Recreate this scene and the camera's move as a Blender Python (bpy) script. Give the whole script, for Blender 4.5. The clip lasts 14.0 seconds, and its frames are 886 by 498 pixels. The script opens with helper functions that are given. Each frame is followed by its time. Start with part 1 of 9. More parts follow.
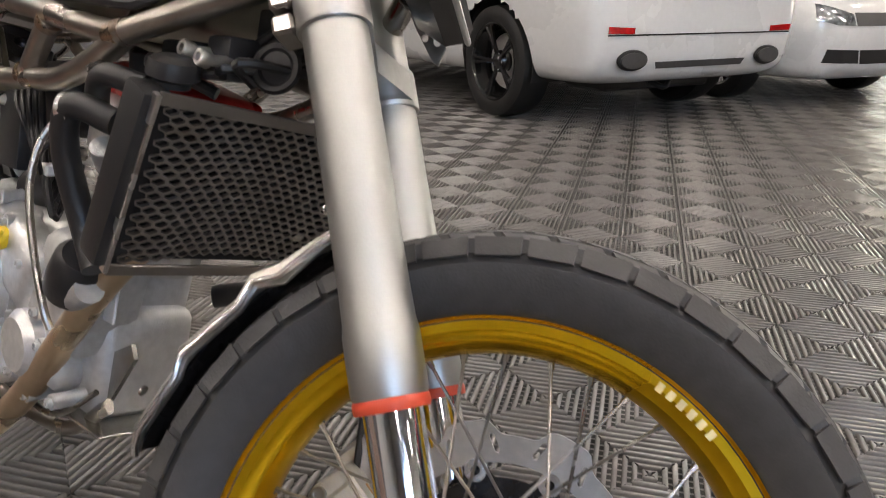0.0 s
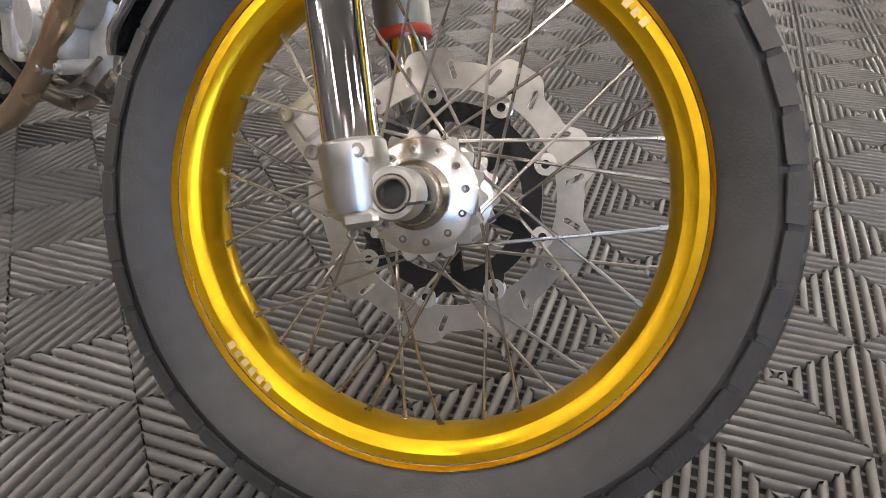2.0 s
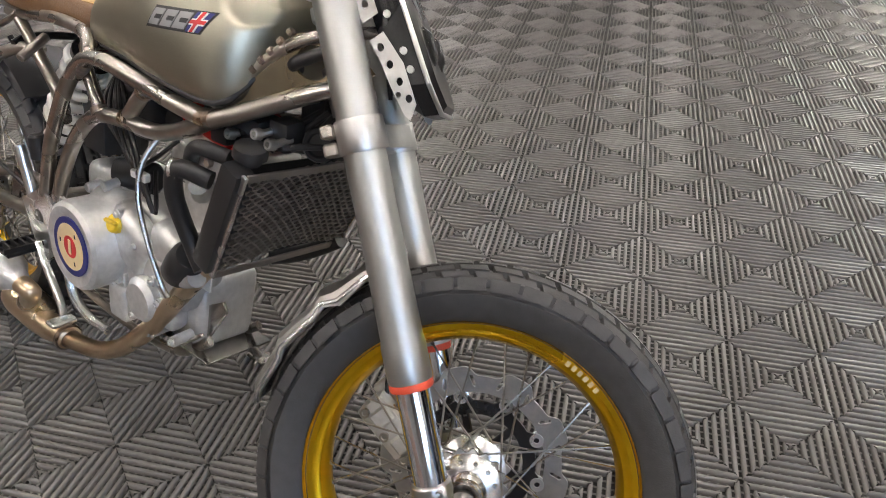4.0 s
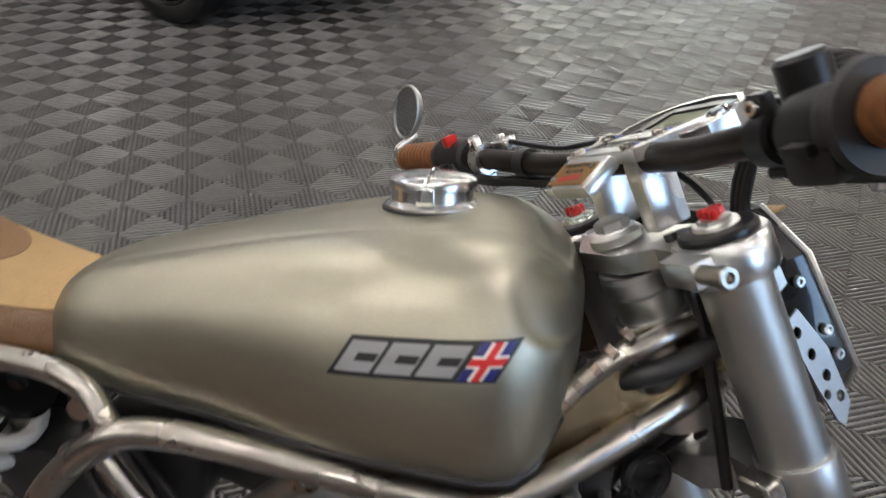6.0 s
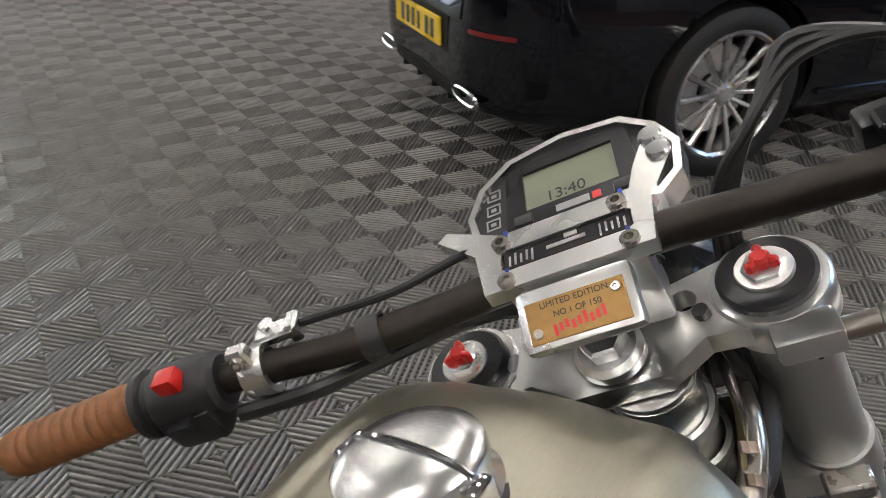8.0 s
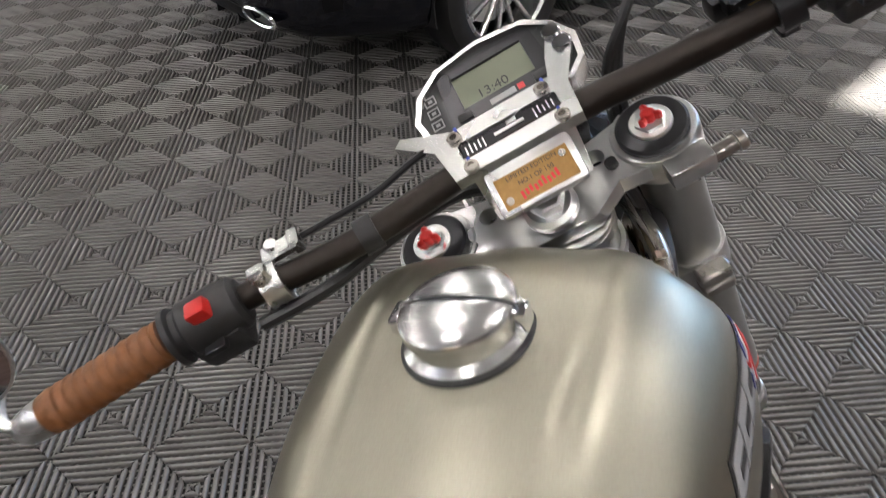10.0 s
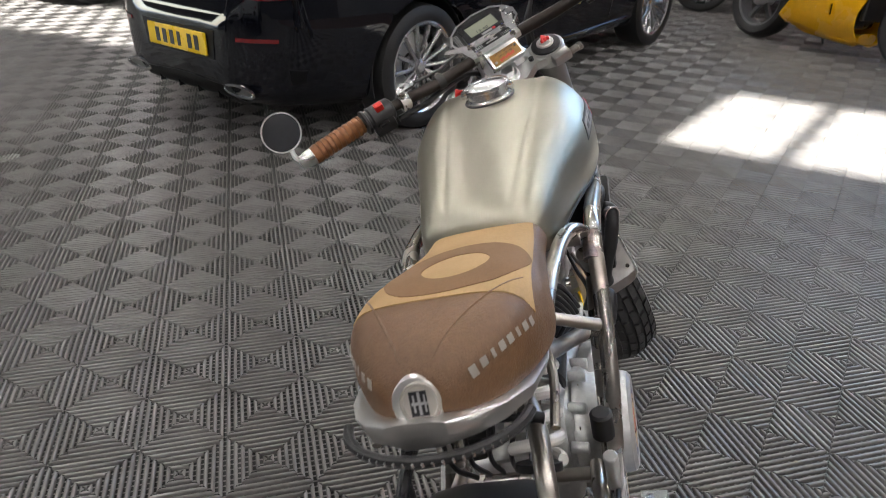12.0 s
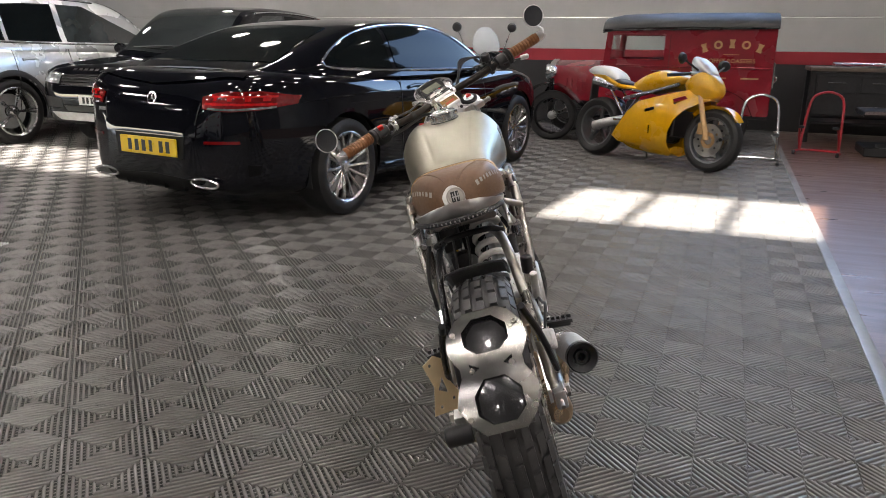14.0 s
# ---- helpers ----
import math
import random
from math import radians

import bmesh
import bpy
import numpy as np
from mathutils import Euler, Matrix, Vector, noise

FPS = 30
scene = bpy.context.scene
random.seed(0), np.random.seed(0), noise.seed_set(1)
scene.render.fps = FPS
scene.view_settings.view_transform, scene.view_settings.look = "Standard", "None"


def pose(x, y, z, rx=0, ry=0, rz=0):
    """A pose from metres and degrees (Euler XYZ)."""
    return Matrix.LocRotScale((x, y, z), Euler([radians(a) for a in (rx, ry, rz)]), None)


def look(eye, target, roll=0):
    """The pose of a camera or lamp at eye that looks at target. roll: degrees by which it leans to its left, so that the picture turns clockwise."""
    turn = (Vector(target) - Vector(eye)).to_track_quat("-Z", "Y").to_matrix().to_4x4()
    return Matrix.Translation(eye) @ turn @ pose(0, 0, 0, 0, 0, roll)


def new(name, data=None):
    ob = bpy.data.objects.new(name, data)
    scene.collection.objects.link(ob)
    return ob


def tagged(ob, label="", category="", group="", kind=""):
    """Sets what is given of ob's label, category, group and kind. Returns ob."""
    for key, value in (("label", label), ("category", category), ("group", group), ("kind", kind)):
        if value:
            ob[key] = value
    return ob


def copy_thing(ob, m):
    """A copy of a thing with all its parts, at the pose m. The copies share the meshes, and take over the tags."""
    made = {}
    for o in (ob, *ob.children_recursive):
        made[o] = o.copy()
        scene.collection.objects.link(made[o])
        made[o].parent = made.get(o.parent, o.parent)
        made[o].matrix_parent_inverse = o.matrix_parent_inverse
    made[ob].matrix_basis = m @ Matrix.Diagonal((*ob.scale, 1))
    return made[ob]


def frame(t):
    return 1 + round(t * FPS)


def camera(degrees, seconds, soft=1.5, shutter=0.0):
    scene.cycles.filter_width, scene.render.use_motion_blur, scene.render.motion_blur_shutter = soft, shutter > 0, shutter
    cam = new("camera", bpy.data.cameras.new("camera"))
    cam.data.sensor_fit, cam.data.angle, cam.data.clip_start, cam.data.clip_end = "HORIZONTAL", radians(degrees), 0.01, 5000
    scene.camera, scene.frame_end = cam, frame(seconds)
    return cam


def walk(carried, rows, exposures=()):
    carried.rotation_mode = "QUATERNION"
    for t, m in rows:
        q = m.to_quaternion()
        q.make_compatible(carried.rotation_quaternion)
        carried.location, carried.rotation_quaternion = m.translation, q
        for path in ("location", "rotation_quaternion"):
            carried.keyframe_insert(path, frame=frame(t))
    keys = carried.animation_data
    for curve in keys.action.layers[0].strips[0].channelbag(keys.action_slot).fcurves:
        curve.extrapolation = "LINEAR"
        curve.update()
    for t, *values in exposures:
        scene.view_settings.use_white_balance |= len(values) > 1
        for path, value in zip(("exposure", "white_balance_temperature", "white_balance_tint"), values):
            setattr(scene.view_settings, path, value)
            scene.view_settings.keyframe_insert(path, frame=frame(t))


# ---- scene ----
cam = camera(62.0, 14.0, soft=0.85, shutter=0.3)
PATH = [
    (0, (-0.291, -1.382, 0.81), (-0.771, 0.444, 0.15), 0.6),
    (0.5, (-0.201, -1.395, 0.74), (-0.786, 0.382, 0.036), 0.5),
    (1, (-0.167, -1.422, 0.674), (-0.782, 0.301, -0.135), 0.5),
    (1.5, (-0.161, -1.444, 0.627), (-0.767, 0.22, -0.303), 0.4),
    (2, (-0.16, -1.464, 0.633), (-0.735, 0.141, -0.412), 0.2),
    (2.5, (-0.146, -1.529, 0.788), (-0.683, 0.045, -0.322), -0.1),
    (2.7, (-0.132, -1.597, 0.884), (-0.657, -0.029, -0.241), -0.5),
    (4.8, (-0.493, -1.564, 1.251), (-0.691, 0.069, 0.113), -0.2),
    (5, (-0.587, -1.5, 1.245), (-0.712, 0.15, 0.122), -0.3),
    (5.5, (-0.818, -1.321, 1.269), (-0.7, 0.348, 0.173), -0.3),
    (6, (-0.967, -1.083, 1.264), (-0.468, 0.536, 0.202), 2.4),
    (6.5, (-1.061, -0.9, 1.253), (-0.135, 0.566, 0.256), 1.9),
    (7, (-1.128, -0.766, 1.252), (0.21, 0.353, 0.274), 1.1),
    (7.2, (-1.121, -0.715, 1.238), (0.351, 0.236, 0.273), 1.2),
    (9.3, (-0.962, -0.473, 1.223), (0.672, -0.498, 0.076), -0.2),
    (9.5, (-0.994, -0.467, 1.232), (0.624, -0.525, 0.063), -0.5),
    (10, (-1.16, -0.452, 1.273), (0.437, -0.569, 0.074), -1.4),
    (10.5, (-1.34, -0.386, 1.296), (0.241, -0.67, 0.105), -0.1),
    (11, (-1.539, -0.324, 1.273), (0.063, -0.666, 0.127), -0.0),
    (11.5, (-1.808, -0.206, 1.298), (-0.162, -0.589, 0.228), 0.2),
    (12, (-2.09, -0.076, 1.311), (-0.37, -0.514, 0.39), 0.3),
    (12.5, (-2.346, 0.061, 1.313), (-0.569, -0.459, 0.559), 0.4),
    (13, (-2.586, 0.212, 1.244), (-0.79, -0.407, 0.619), 0.5),
    (13.5, (-2.832, 0.356, 1.195), (-1.047, -0.349, 0.632), 0.5),
    (14, (-3.048, 0.529, 1.178), (-1.295, -0.267, 0.636), 0.6),
]
walk(cam, [(t, look(eye, target, roll)) for t, eye, target, roll in PATH],
     exposures=[(0.0, 4.02, 6850, 15), (2.7, 4.10, 6650, 15), (5.0, 3.94, 6500, 11), (6.5, 3.60, 6300, 11), (9.5, 3.74, 6350, 12), (10.5, 3.70, 6050, 13), (12.5, 3.78, 6200, 11), (14.0, 3.68, 6450, 13)])

# ---- light ----
world = bpy.data.worlds.new("sky")
scene.world = world
world.use_nodes = True
wn = world.node_tree.nodes
sky = wn.new("ShaderNodeTexSky")
sky.sky_type = "NISHITA"
sky.sun_disc = False
sky.sun_elevation = radians(30)
sky.sun_rotation = radians(-38)
wn["Background"].inputs[1].default_value = 0.1
world.node_tree.links.new(sky.outputs[0], wn["Background"].inputs[0])

sun = new("sun", bpy.data.lights.new("sun", "SUN"))
sun.data.energy, sun.data.angle, sun.data.color = 3.3, radians(0.5), (1.0, 0.94, 0.84)
SUN_WAY = Vector((0.62 * math.cos(radians(30)), -0.785 * math.cos(radians(30)), -math.sin(radians(30))))
sun.matrix_world = look((0, 0, 8), Vector((0, 0, 8)) + SUN_WAY)
# ---- small building helpers ----
def node_mat(name, base, rough=0.5, metal=0.0, vary=0.06, scale=30.0, bump=0.0, bump_scale=200.0, coat=0.0, rvar=0.08,
             spec=0.5, emit=None, strength=0.0, trans=0.0, alpha=1.0, aniso=0.0, second=None, ratio=0.5, sscale=3.0, stretch=(1, 1, 1)):
    """A principled surface with grain at two scales, some wear in the gloss and fine relief."""
    mt = bpy.data.materials.new(name)
    mt.use_nodes = True
    nt = mt.node_tree
    N, K = nt.nodes, nt.links
    b = N["Principled BSDF"]
    tc = N.new("ShaderNodeTexCoord")
    mp = N.new("ShaderNodeMapping")
    mp.inputs["Scale"].default_value = stretch
    K.new(tc.outputs["Object"], mp.inputs["Vector"])

    def noise_node(sc, det=4.0):
        n = N.new("ShaderNodeTexNoise")
        n.inputs["Scale"].default_value, n.inputs["Detail"].default_value = sc, det
        K.new(mp.outputs[0], n.inputs["Vector"])
        return n
    fine, wide = noise_node(scale), noise_node(sscale, 5.0)
    mix = N.new("ShaderNodeMix")
    mix.data_type = "RGBA"
    other = second or tuple(max(0.0, c * (1 - 2.2 * vary)) for c in base)
    ramp = N.new("ShaderNodeValToRGB")
    ramp.color_ramp.elements[0].position, ramp.color_ramp.elements[1].position = ratio - 0.22, ratio + 0.22
    K.new(wide.outputs["Fac"], ramp.inputs[0])
    mix.inputs[6].default_value, mix.inputs[7].default_value = (*base, 1), (*other, 1)
    K.new(ramp.outputs[0], mix.inputs[0])
    mul = N.new("ShaderNodeMix")
    mul.data_type, mul.blend_type = "RGBA", "MULTIPLY"
    mul.inputs[0].default_value = 1.0
    mr = N.new("ShaderNodeMapRange")
    mr.inputs[1].default_value, mr.inputs[2].default_value = 0.3, 0.7
    mr.inputs[3].default_value, mr.inputs[4].default_value = 1 - vary, 1 + vary
    K.new(fine.outputs["Fac"], mr.inputs[0])
    K.new(mix.outputs[2], mul.inputs[6])
    K.new(mr.outputs[0], mul.inputs[7])
    K.new(mul.outputs[2], b.inputs["Base Color"])
    rr = N.new("ShaderNodeMapRange")
    rr.inputs[1].default_value, rr.inputs[2].default_value = 0.3, 0.7
    rr.inputs[3].default_value, rr.inputs[4].default_value = max(0.02, rough - rvar), min(1.0, rough + rvar)
    K.new(wide.outputs["Fac"], rr.inputs[0])
    K.new(rr.outputs[0], b.inputs["Roughness"])
    b.inputs["Metallic"].default_value = metal
    b.inputs["Specular IOR Level"].default_value = spec
    b.inputs["Coat Weight"].default_value = coat
    b.inputs["Coat Roughness"].default_value = 0.04
    b.inputs["Transmission Weight"].default_value = trans
    b.inputs["Alpha"].default_value = alpha
    b.inputs["Anisotropic"].default_value = aniso
    if emit:
        b.inputs["Emission Color"].default_value = (*emit, 1)
        b.inputs["Emission Strength"].default_value = strength
    if bump:
        bn = noise_node(bump_scale, 3.0)
        bp = N.new("ShaderNodeBump")
        bp.inputs["Strength"].default_value, bp.inputs["Distance"].default_value = bump, 0.002
        K.new(bn.outputs["Fac"], bp.inputs["Height"])
        K.new(bp.outputs[0], b.inputs["Normal"])
    return mt


def shade(bm, angle=35):
    lim = radians(angle)
    for fc in bm.faces:
        fc.smooth = True
    for ed in bm.edges:
        ed.smooth = len(ed.link_faces) == 2 and ed.calc_face_angle(0.0) < lim


def mesh_of(bm, name, mat, angle=35):
    bmesh.ops.recalc_face_normals(bm, faces=bm.faces)
    shade(bm, angle)
    me = bpy.data.meshes.new(name)
    bm.to_mesh(me)
    bm.free()
    if mat:
        me.materials.append(mat)
    return me


def part(name, bm, mat, parent, label="", m=None, angle=35):
    """One mesh object under a thing or under a part."""
    if m is not None:
        bm.transform(m)
    ob = new(name, mesh_of(bm, name, mat, angle))
    ob.parent = parent
    return tagged(ob, label)


def thing(name, m, label, category, group="", kind=""):
    ob = new(name)
    ob.empty_display_size = 0.1
    ob.matrix_world = m
    return tagged(ob, label, category, group, kind)


def under(name, parent, label=""):
    """An empty part that carries sub-parts."""
    ob = new(name)
    ob.empty_display_size = 0.05
    ob.parent = parent
    return tagged(ob, label)


def solo(name, bm, mat, label, category, m=None, group="", kind="", angle=35):
    """A thing of one mesh."""
    ob = new(name, mesh_of(bm, name, mat, angle))
    if m is not None:
        ob.matrix_world = m
    return tagged(ob, label, category, group, kind)


def join(*bms):
    out = bmesh.new()
    for b in bms:
        me = bpy.data.meshes.new("tmp")
        b.to_mesh(me)
        b.free()
        out.from_mesh(me)
        bpy.data.meshes.remove(me)
    return out


def box(c, s, bev=0.0, seg=1, m=None):
    bm = bmesh.new()
    bmesh.ops.create_cube(bm, size=1.0)
    for v in bm.verts:
        v.co = Vector((c[0] + v.co.x * s[0], c[1] + v.co.y * s[1], c[2] + v.co.z * s[2]))
    if bev:
        bmesh.ops.bevel(bm, geom=bm.edges[:], offset=bev, segments=seg, affect="EDGES", profile=0.6)
    if m is not None:
        bm.transform(m)
    return bm


def smooth_pts(pts, per=6, closed=False):
    """Catmull-Rom through the given points."""
    P = [Vector(p) for p in pts]
    n = len(P)
    if n < 3 and not closed:
        return P
    out = []
    for i in range(n if closed else n - 1):
        p0 = P[(i - 1) % n] if closed or i > 0 else P[0] * 2 - P[1]
        p1, p2 = P[i], P[(i + 1) % n]
        p3 = P[(i + 2) % n] if closed or i + 2 < n else P[-1] * 2 - P[-2]
        for k in range(per):
            t = k / per
            out.append(0.5 * ((2 * p1) + (p2 - p0) * t + (2 * p0 - 5 * p1 + 4 * p2 - p3) * t * t + (3 * p1 - p0 - 3 * p2 + p3) * t ** 3))
    if not closed:
        out.append(P[-1])
    return out


def loft(rings, closed=True, caps=True, loop=False):
    """Faces between rings of equally many points."""
    bm = bmesh.new()
    vs = [[bm.verts.new(p) for p in r] for r in rings]
    n = len(rings[0])
    pairs = list(zip(vs, vs[1:])) + ([(vs[-1], vs[0])] if loop else [])
    for a, b in pairs:
        for i in range(n if closed else n - 1):
            j = (i + 1) % n
            bm.faces.new((a[i], a[j], b[j], b[i]))
    if caps and not loop:
        bm.faces.new(vs[0][::-1])
        bm.faces.new(vs[-1])
    return bm


def tube(pts, r, n=12, per=6, closed=False, caps=True, flat=1.0):
    """A round bar along points; r is one radius or one for each given point."""
    P = smooth_pts(pts, per, closed)
    m = len(P)
    rs = [r] * m if not isinstance(r, (list, tuple)) else [float(v) for v in np.interp(np.linspace(0, len(r) - 1, m), range(len(r)), r)]
    rings, side = [], None
    for i, p in enumerate(P):
        a = P[(i - 1) % m] if closed or i else P[i]
        b = P[(i + 1) % m] if closed or i + 1 < m else P[i]
        d = (b - a).normalized()
        if side is None:
            side = d.cross(Vector((0, 0, 1)) if abs(d.z) < 0.9 else Vector((0, 1, 0))).normalized()
        side = (side - d * side.dot(d)).normalized()
        up = d.cross(side)
        rings.append([p + (side * math.cos(k * 2 * math.pi / n) + up * flat * math.sin(k * 2 * math.pi / n)) * rs[i] for k in range(n)])
    return loft(rings, True, caps and not closed, closed)


def frame_to(p, d, up=(0, 0, 1)):
    """A pose at p whose z points along d."""
    z = Vector(d).normalized()
    x = Vector(up).cross(z)
    if x.length < 1e-4:
        x = Vector((1, 0, 0)).cross(z) if abs(z.x) < 0.9 else Vector((0, 1, 0)).cross(z)
    x.normalize()
    y = z.cross(x)
    return Matrix(((x.x, y.x, z.x, p[0]), (x.y, y.y, z.y, p[1]), (x.z, y.z, z.z, p[2]), (0, 0, 0, 1)))


def lathe(prof, m=None, n=32, loop=False, arc=None):
    """Turns (radius, height) points about z."""
    rings = []
    full = arc is None
    steps = n if full else n + 1
    a0, a1 = (0, 2 * math.pi) if full else arc
    for k in range(steps):
        a = a0 + (a1 - a0) * k / n
        rings.append([(rr * math.cos(a), rr * math.sin(a), h) for rr, h in prof])
    bm = loft(rings, loop, not full and loop, full)
    if not loop:
        bmesh.ops.remove_doubles(bm, verts=bm.verts, dist=1e-5)
    if m is not None:
        bm.transform(m)
    return bm


def rod(p0, p1, r, n=12, r1=None, bev=0.0):
    p0, p1 = Vector(p0), Vector(p1)
    h = (p1 - p0).length
    r1 = r if r1 is None else r1
    e = min(bev, r * 0.5, h * 0.4)
    prof = [(0, 0), (r - e, 0), (r, e), (r1, h - e), (r1 - e, h), (0, h)] if e else [(0, 0), (r, 0), (r1, h), (0, h)]
    return lathe(prof, frame_to(p0, p1 - p0), n)


def plate(outline, holes=(), thick=0.004, m=None, bev=0.0):
    """A flat piece cut from sheet, with holes; outline and holes lie in xy, the thickness in z, centred."""
    bm = bmesh.new()
    edges = []
    for loop in (outline, *holes):
        vs = [bm.verts.new((x, y, -thick / 2)) for x, y in loop]
        edges += [bm.edges.new((vs[i], vs[(i + 1) % len(vs)])) for i in range(len(vs))]
    bmesh.ops.triangle_fill(bm, use_beauty=True, use_dissolve=False, edges=edges)
    got = bmesh.ops.extrude_face_region(bm, geom=bm.faces[:])
    bmesh.ops.translate(bm, vec=(0, 0, thick), verts=[g for g in got["geom"] if isinstance(g, bmesh.types.BMVert)])
    if m is not None:
        bm.transform(m)
    return bm


def circle(cx, cy, r, n=16, a0=0.0):
    return [(cx + r * math.cos(a0 + 2 * math.pi * k / n), cy + r * math.sin(a0 + 2 * math.pi * k / n)) for k in range(n)]


def bolt(p, d, r=0.006, h=0.006):
    """A socket-head screw."""
    return lathe([(0, h * 0.35), (r * 0.5, h * 0.35), (r * 0.5, h), (r * 0.85, h), (r, h * 0.8), (r, 0), (0, 0)], frame_to(p, d), 12)


def nut(p, d, r=0.008, h=0.008):
    return lathe([(0, 0), (r, 0), (r, h * 0.85), (r * 0.86, h), (0, h)], frame_to(p, d), 6)


def letters(name, text, size, mat, parent, m, depth=0.0006, label="", align="CENTER"):
    """Writing as a mesh; it lies in the xy plane of m."""
    cu = bpy.data.curves.new(name, "FONT")
    cu.body, cu.size, cu.extrude, cu.align_x, cu.align_y = text, size, depth, align, "CENTER"
    ob = bpy.data.objects.new(name, cu)
    me = bpy.data.meshes.new_from_object(ob)
    bpy.data.objects.remove(ob)
    me.name = name
    me.transform(m)
    me.materials.clear()
    me.materials.append(mat)
    o = new(name, me)
    o.parent = parent
    return tagged(o, label)


def mirrored(bm):
    """A copy turned over to the other side of y = 0."""
    b = bm.copy()
    b.transform(Matrix.Diagonal((1, -1, 1, 1)))
    bmesh.ops.reverse_faces(b, faces=b.faces)
    return b
# ---- materials ----
ALU = node_mat("polished_aluminium", (0.80, 0.80, 0.79), 0.27, 1.0, vary=0.04, rvar=0.08, scale=60, bump=0.03, bump_scale=300)
CAST = node_mat("cast_aluminium", (0.66, 0.66, 0.65), 0.42, 0.7, vary=0.08, scale=90, bump=0.25, bump_scale=500, sscale=12)
TANKM = node_mat("brushed_tank_metal", (0.395, 0.378, 0.305), 0.395, 1.0, vary=0.035, scale=140, rvar=0.03, bump=0.05, bump_scale=900, sscale=5, stretch=(1, 6, 6))
LUGM = node_mat("satin_fork_casting", (0.56, 0.56, 0.55), 0.36, 1.0, vary=0.06, scale=70, rvar=0.08, bump=0.03, bump_scale=300)
GUARDM = node_mat("satin_grey_sheet", (0.47, 0.46, 0.44), 0.40, 1.0, vary=0.08, scale=50, rvar=0.08, second=(0.40, 0.385, 0.36), sscale=6)
FORKM = node_mat("anodised_fork_alloy", (0.49, 0.50, 0.485), 0.44, 1.0, vary=0.03, scale=200, rvar=0.05, bump=0.04, bump_scale=700, stretch=(6, 6, 1))
CHROME = node_mat("chrome", (0.82, 0.83, 0.84), 0.09, 1.0, vary=0.01, rvar=0.02)
STEEL = node_mat("lacquered_frame_steel", (0.44, 0.415, 0.385), 0.29, 1.0, vary=0.12, scale=25, rvar=0.08, coat=0.25, second=(0.32, 0.295, 0.26), sscale=9)
WELD = node_mat("heat_tinted_weld", (0.36, 0.27, 0.17), 0.32, 1.0, vary=0.2, scale=150, bump=0.5, bump_scale=260, second=(0.22, 0.20, 0.24), sscale=20)
PIPE = node_mat("heat_tinted_exhaust", (0.74, 0.60, 0.42), 0.30, 1.0, vary=0.1, scale=20, second=(0.58, 0.43, 0.29), sscale=7, rvar=0.06)
GOLD = node_mat("gold_anodised_rim", (0.86, 0.52, 0.02), 0.3, 1.0, vary=0.04, scale=80, rvar=0.06)
RUBBER = node_mat("tyre_rubber", (0.032, 0.033, 0.035), 0.5, 0.0, vary=0.15, scale=60, bump=0.2, bump_scale=400, second=(0.050, 0.048, 0.046), sscale=6)
BLACKP = node_mat("black_plastic", (0.018, 0.018, 0.019), 0.42, 0.0, vary=0.12, scale=80, bump=0.12, bump_scale=700)
BLACKM = node_mat("black_anodised_metal", (0.03, 0.03, 0.032), 0.3, 0.6, vary=0.08, scale=90)
BARM = node_mat("bronze_black_bar", (0.04, 0.034, 0.03), 0.42, 0.9, vary=0.06, scale=120)
LEATHER = node_mat("brown_leather", (0.158, 0.084, 0.037), 0.46, 0.0, vary=0.12, scale=140, bump=0.5, bump_scale=420, second=(0.115, 0.060, 0.028), sscale=7)
SUEDE = node_mat("tan_suede", (0.43, 0.285, 0.13), 0.78, 0.0, vary=0.08, scale=300, bump=0.2, bump_scale=900, second=(0.36, 0.235, 0.105), sscale=8)
SUEDE2 = node_mat("brown_suede", (0.215, 0.118, 0.05), 0.8, 0.0, vary=0.1, scale=300, bump=0.2, bump_scale=900)
GRIPM = node_mat("tan_leather_grip", (0.24, 0.095, 0.03), 0.5, 0.0, vary=0.14, scale=90, bump=0.4, bump_scale=300, second=(0.17, 0.065, 0.02), sscale=25)
REDP = node_mat("red_anodised", (0.62, 0.02, 0.015), 0.3, 0.25, vary=0.05, coat=0.2)
REDRING = node_mat("red_dust_seal", (0.62, 0.075, 0.035), 0.45, vary=0.05)
HUGM = node_mat("worn_polished_hugger", (0.40, 0.40, 0.39), 0.19, 1.0, vary=0.10, scale=60, rvar=0.10, second=(0.34, 0.32, 0.29), sscale=7, bump=0.05, bump_scale=250)
BADGEC = node_mat("cloudy_plastic", (0.60, 0.58, 0.50), 0.35, vary=0.05)
WHITEP = node_mat("white_paint", (0.74, 0.74, 0.72), 0.35, vary=0.03)
SPRINGM = node_mat("white_powder_coat", (0.72, 0.70, 0.66), 0.35, vary=0.05, coat=0.3)
CARBON = node_mat("carbon_weave", (0.022, 0.022, 0.024), 0.25, 0.2, vary=0.4, scale=400, coat=0.6)
FENDM = node_mat("titanium_grey_metal", (0.44, 0.425, 0.40), 0.24, 1.0, vary=0.06, scale=60, rvar=0.06, second=(0.36, 0.345, 0.325), sscale=6)
MESHM = node_mat("radiator_mesh", (0.36, 0.33, 0.30), 0.36, 0.9, vary=0.08)
FINS = node_mat("radiator_fins", (0.012, 0.012, 0.013), 0.6, 0.3, vary=0.3, scale=300)
LCD = node_mat("lcd_glass", (0.20, 0.215, 0.16), 0.6, 0.0, vary=0.02, coat=0.0, spec=0.1, emit=(0.42, 0.46, 0.34), strength=0.004)
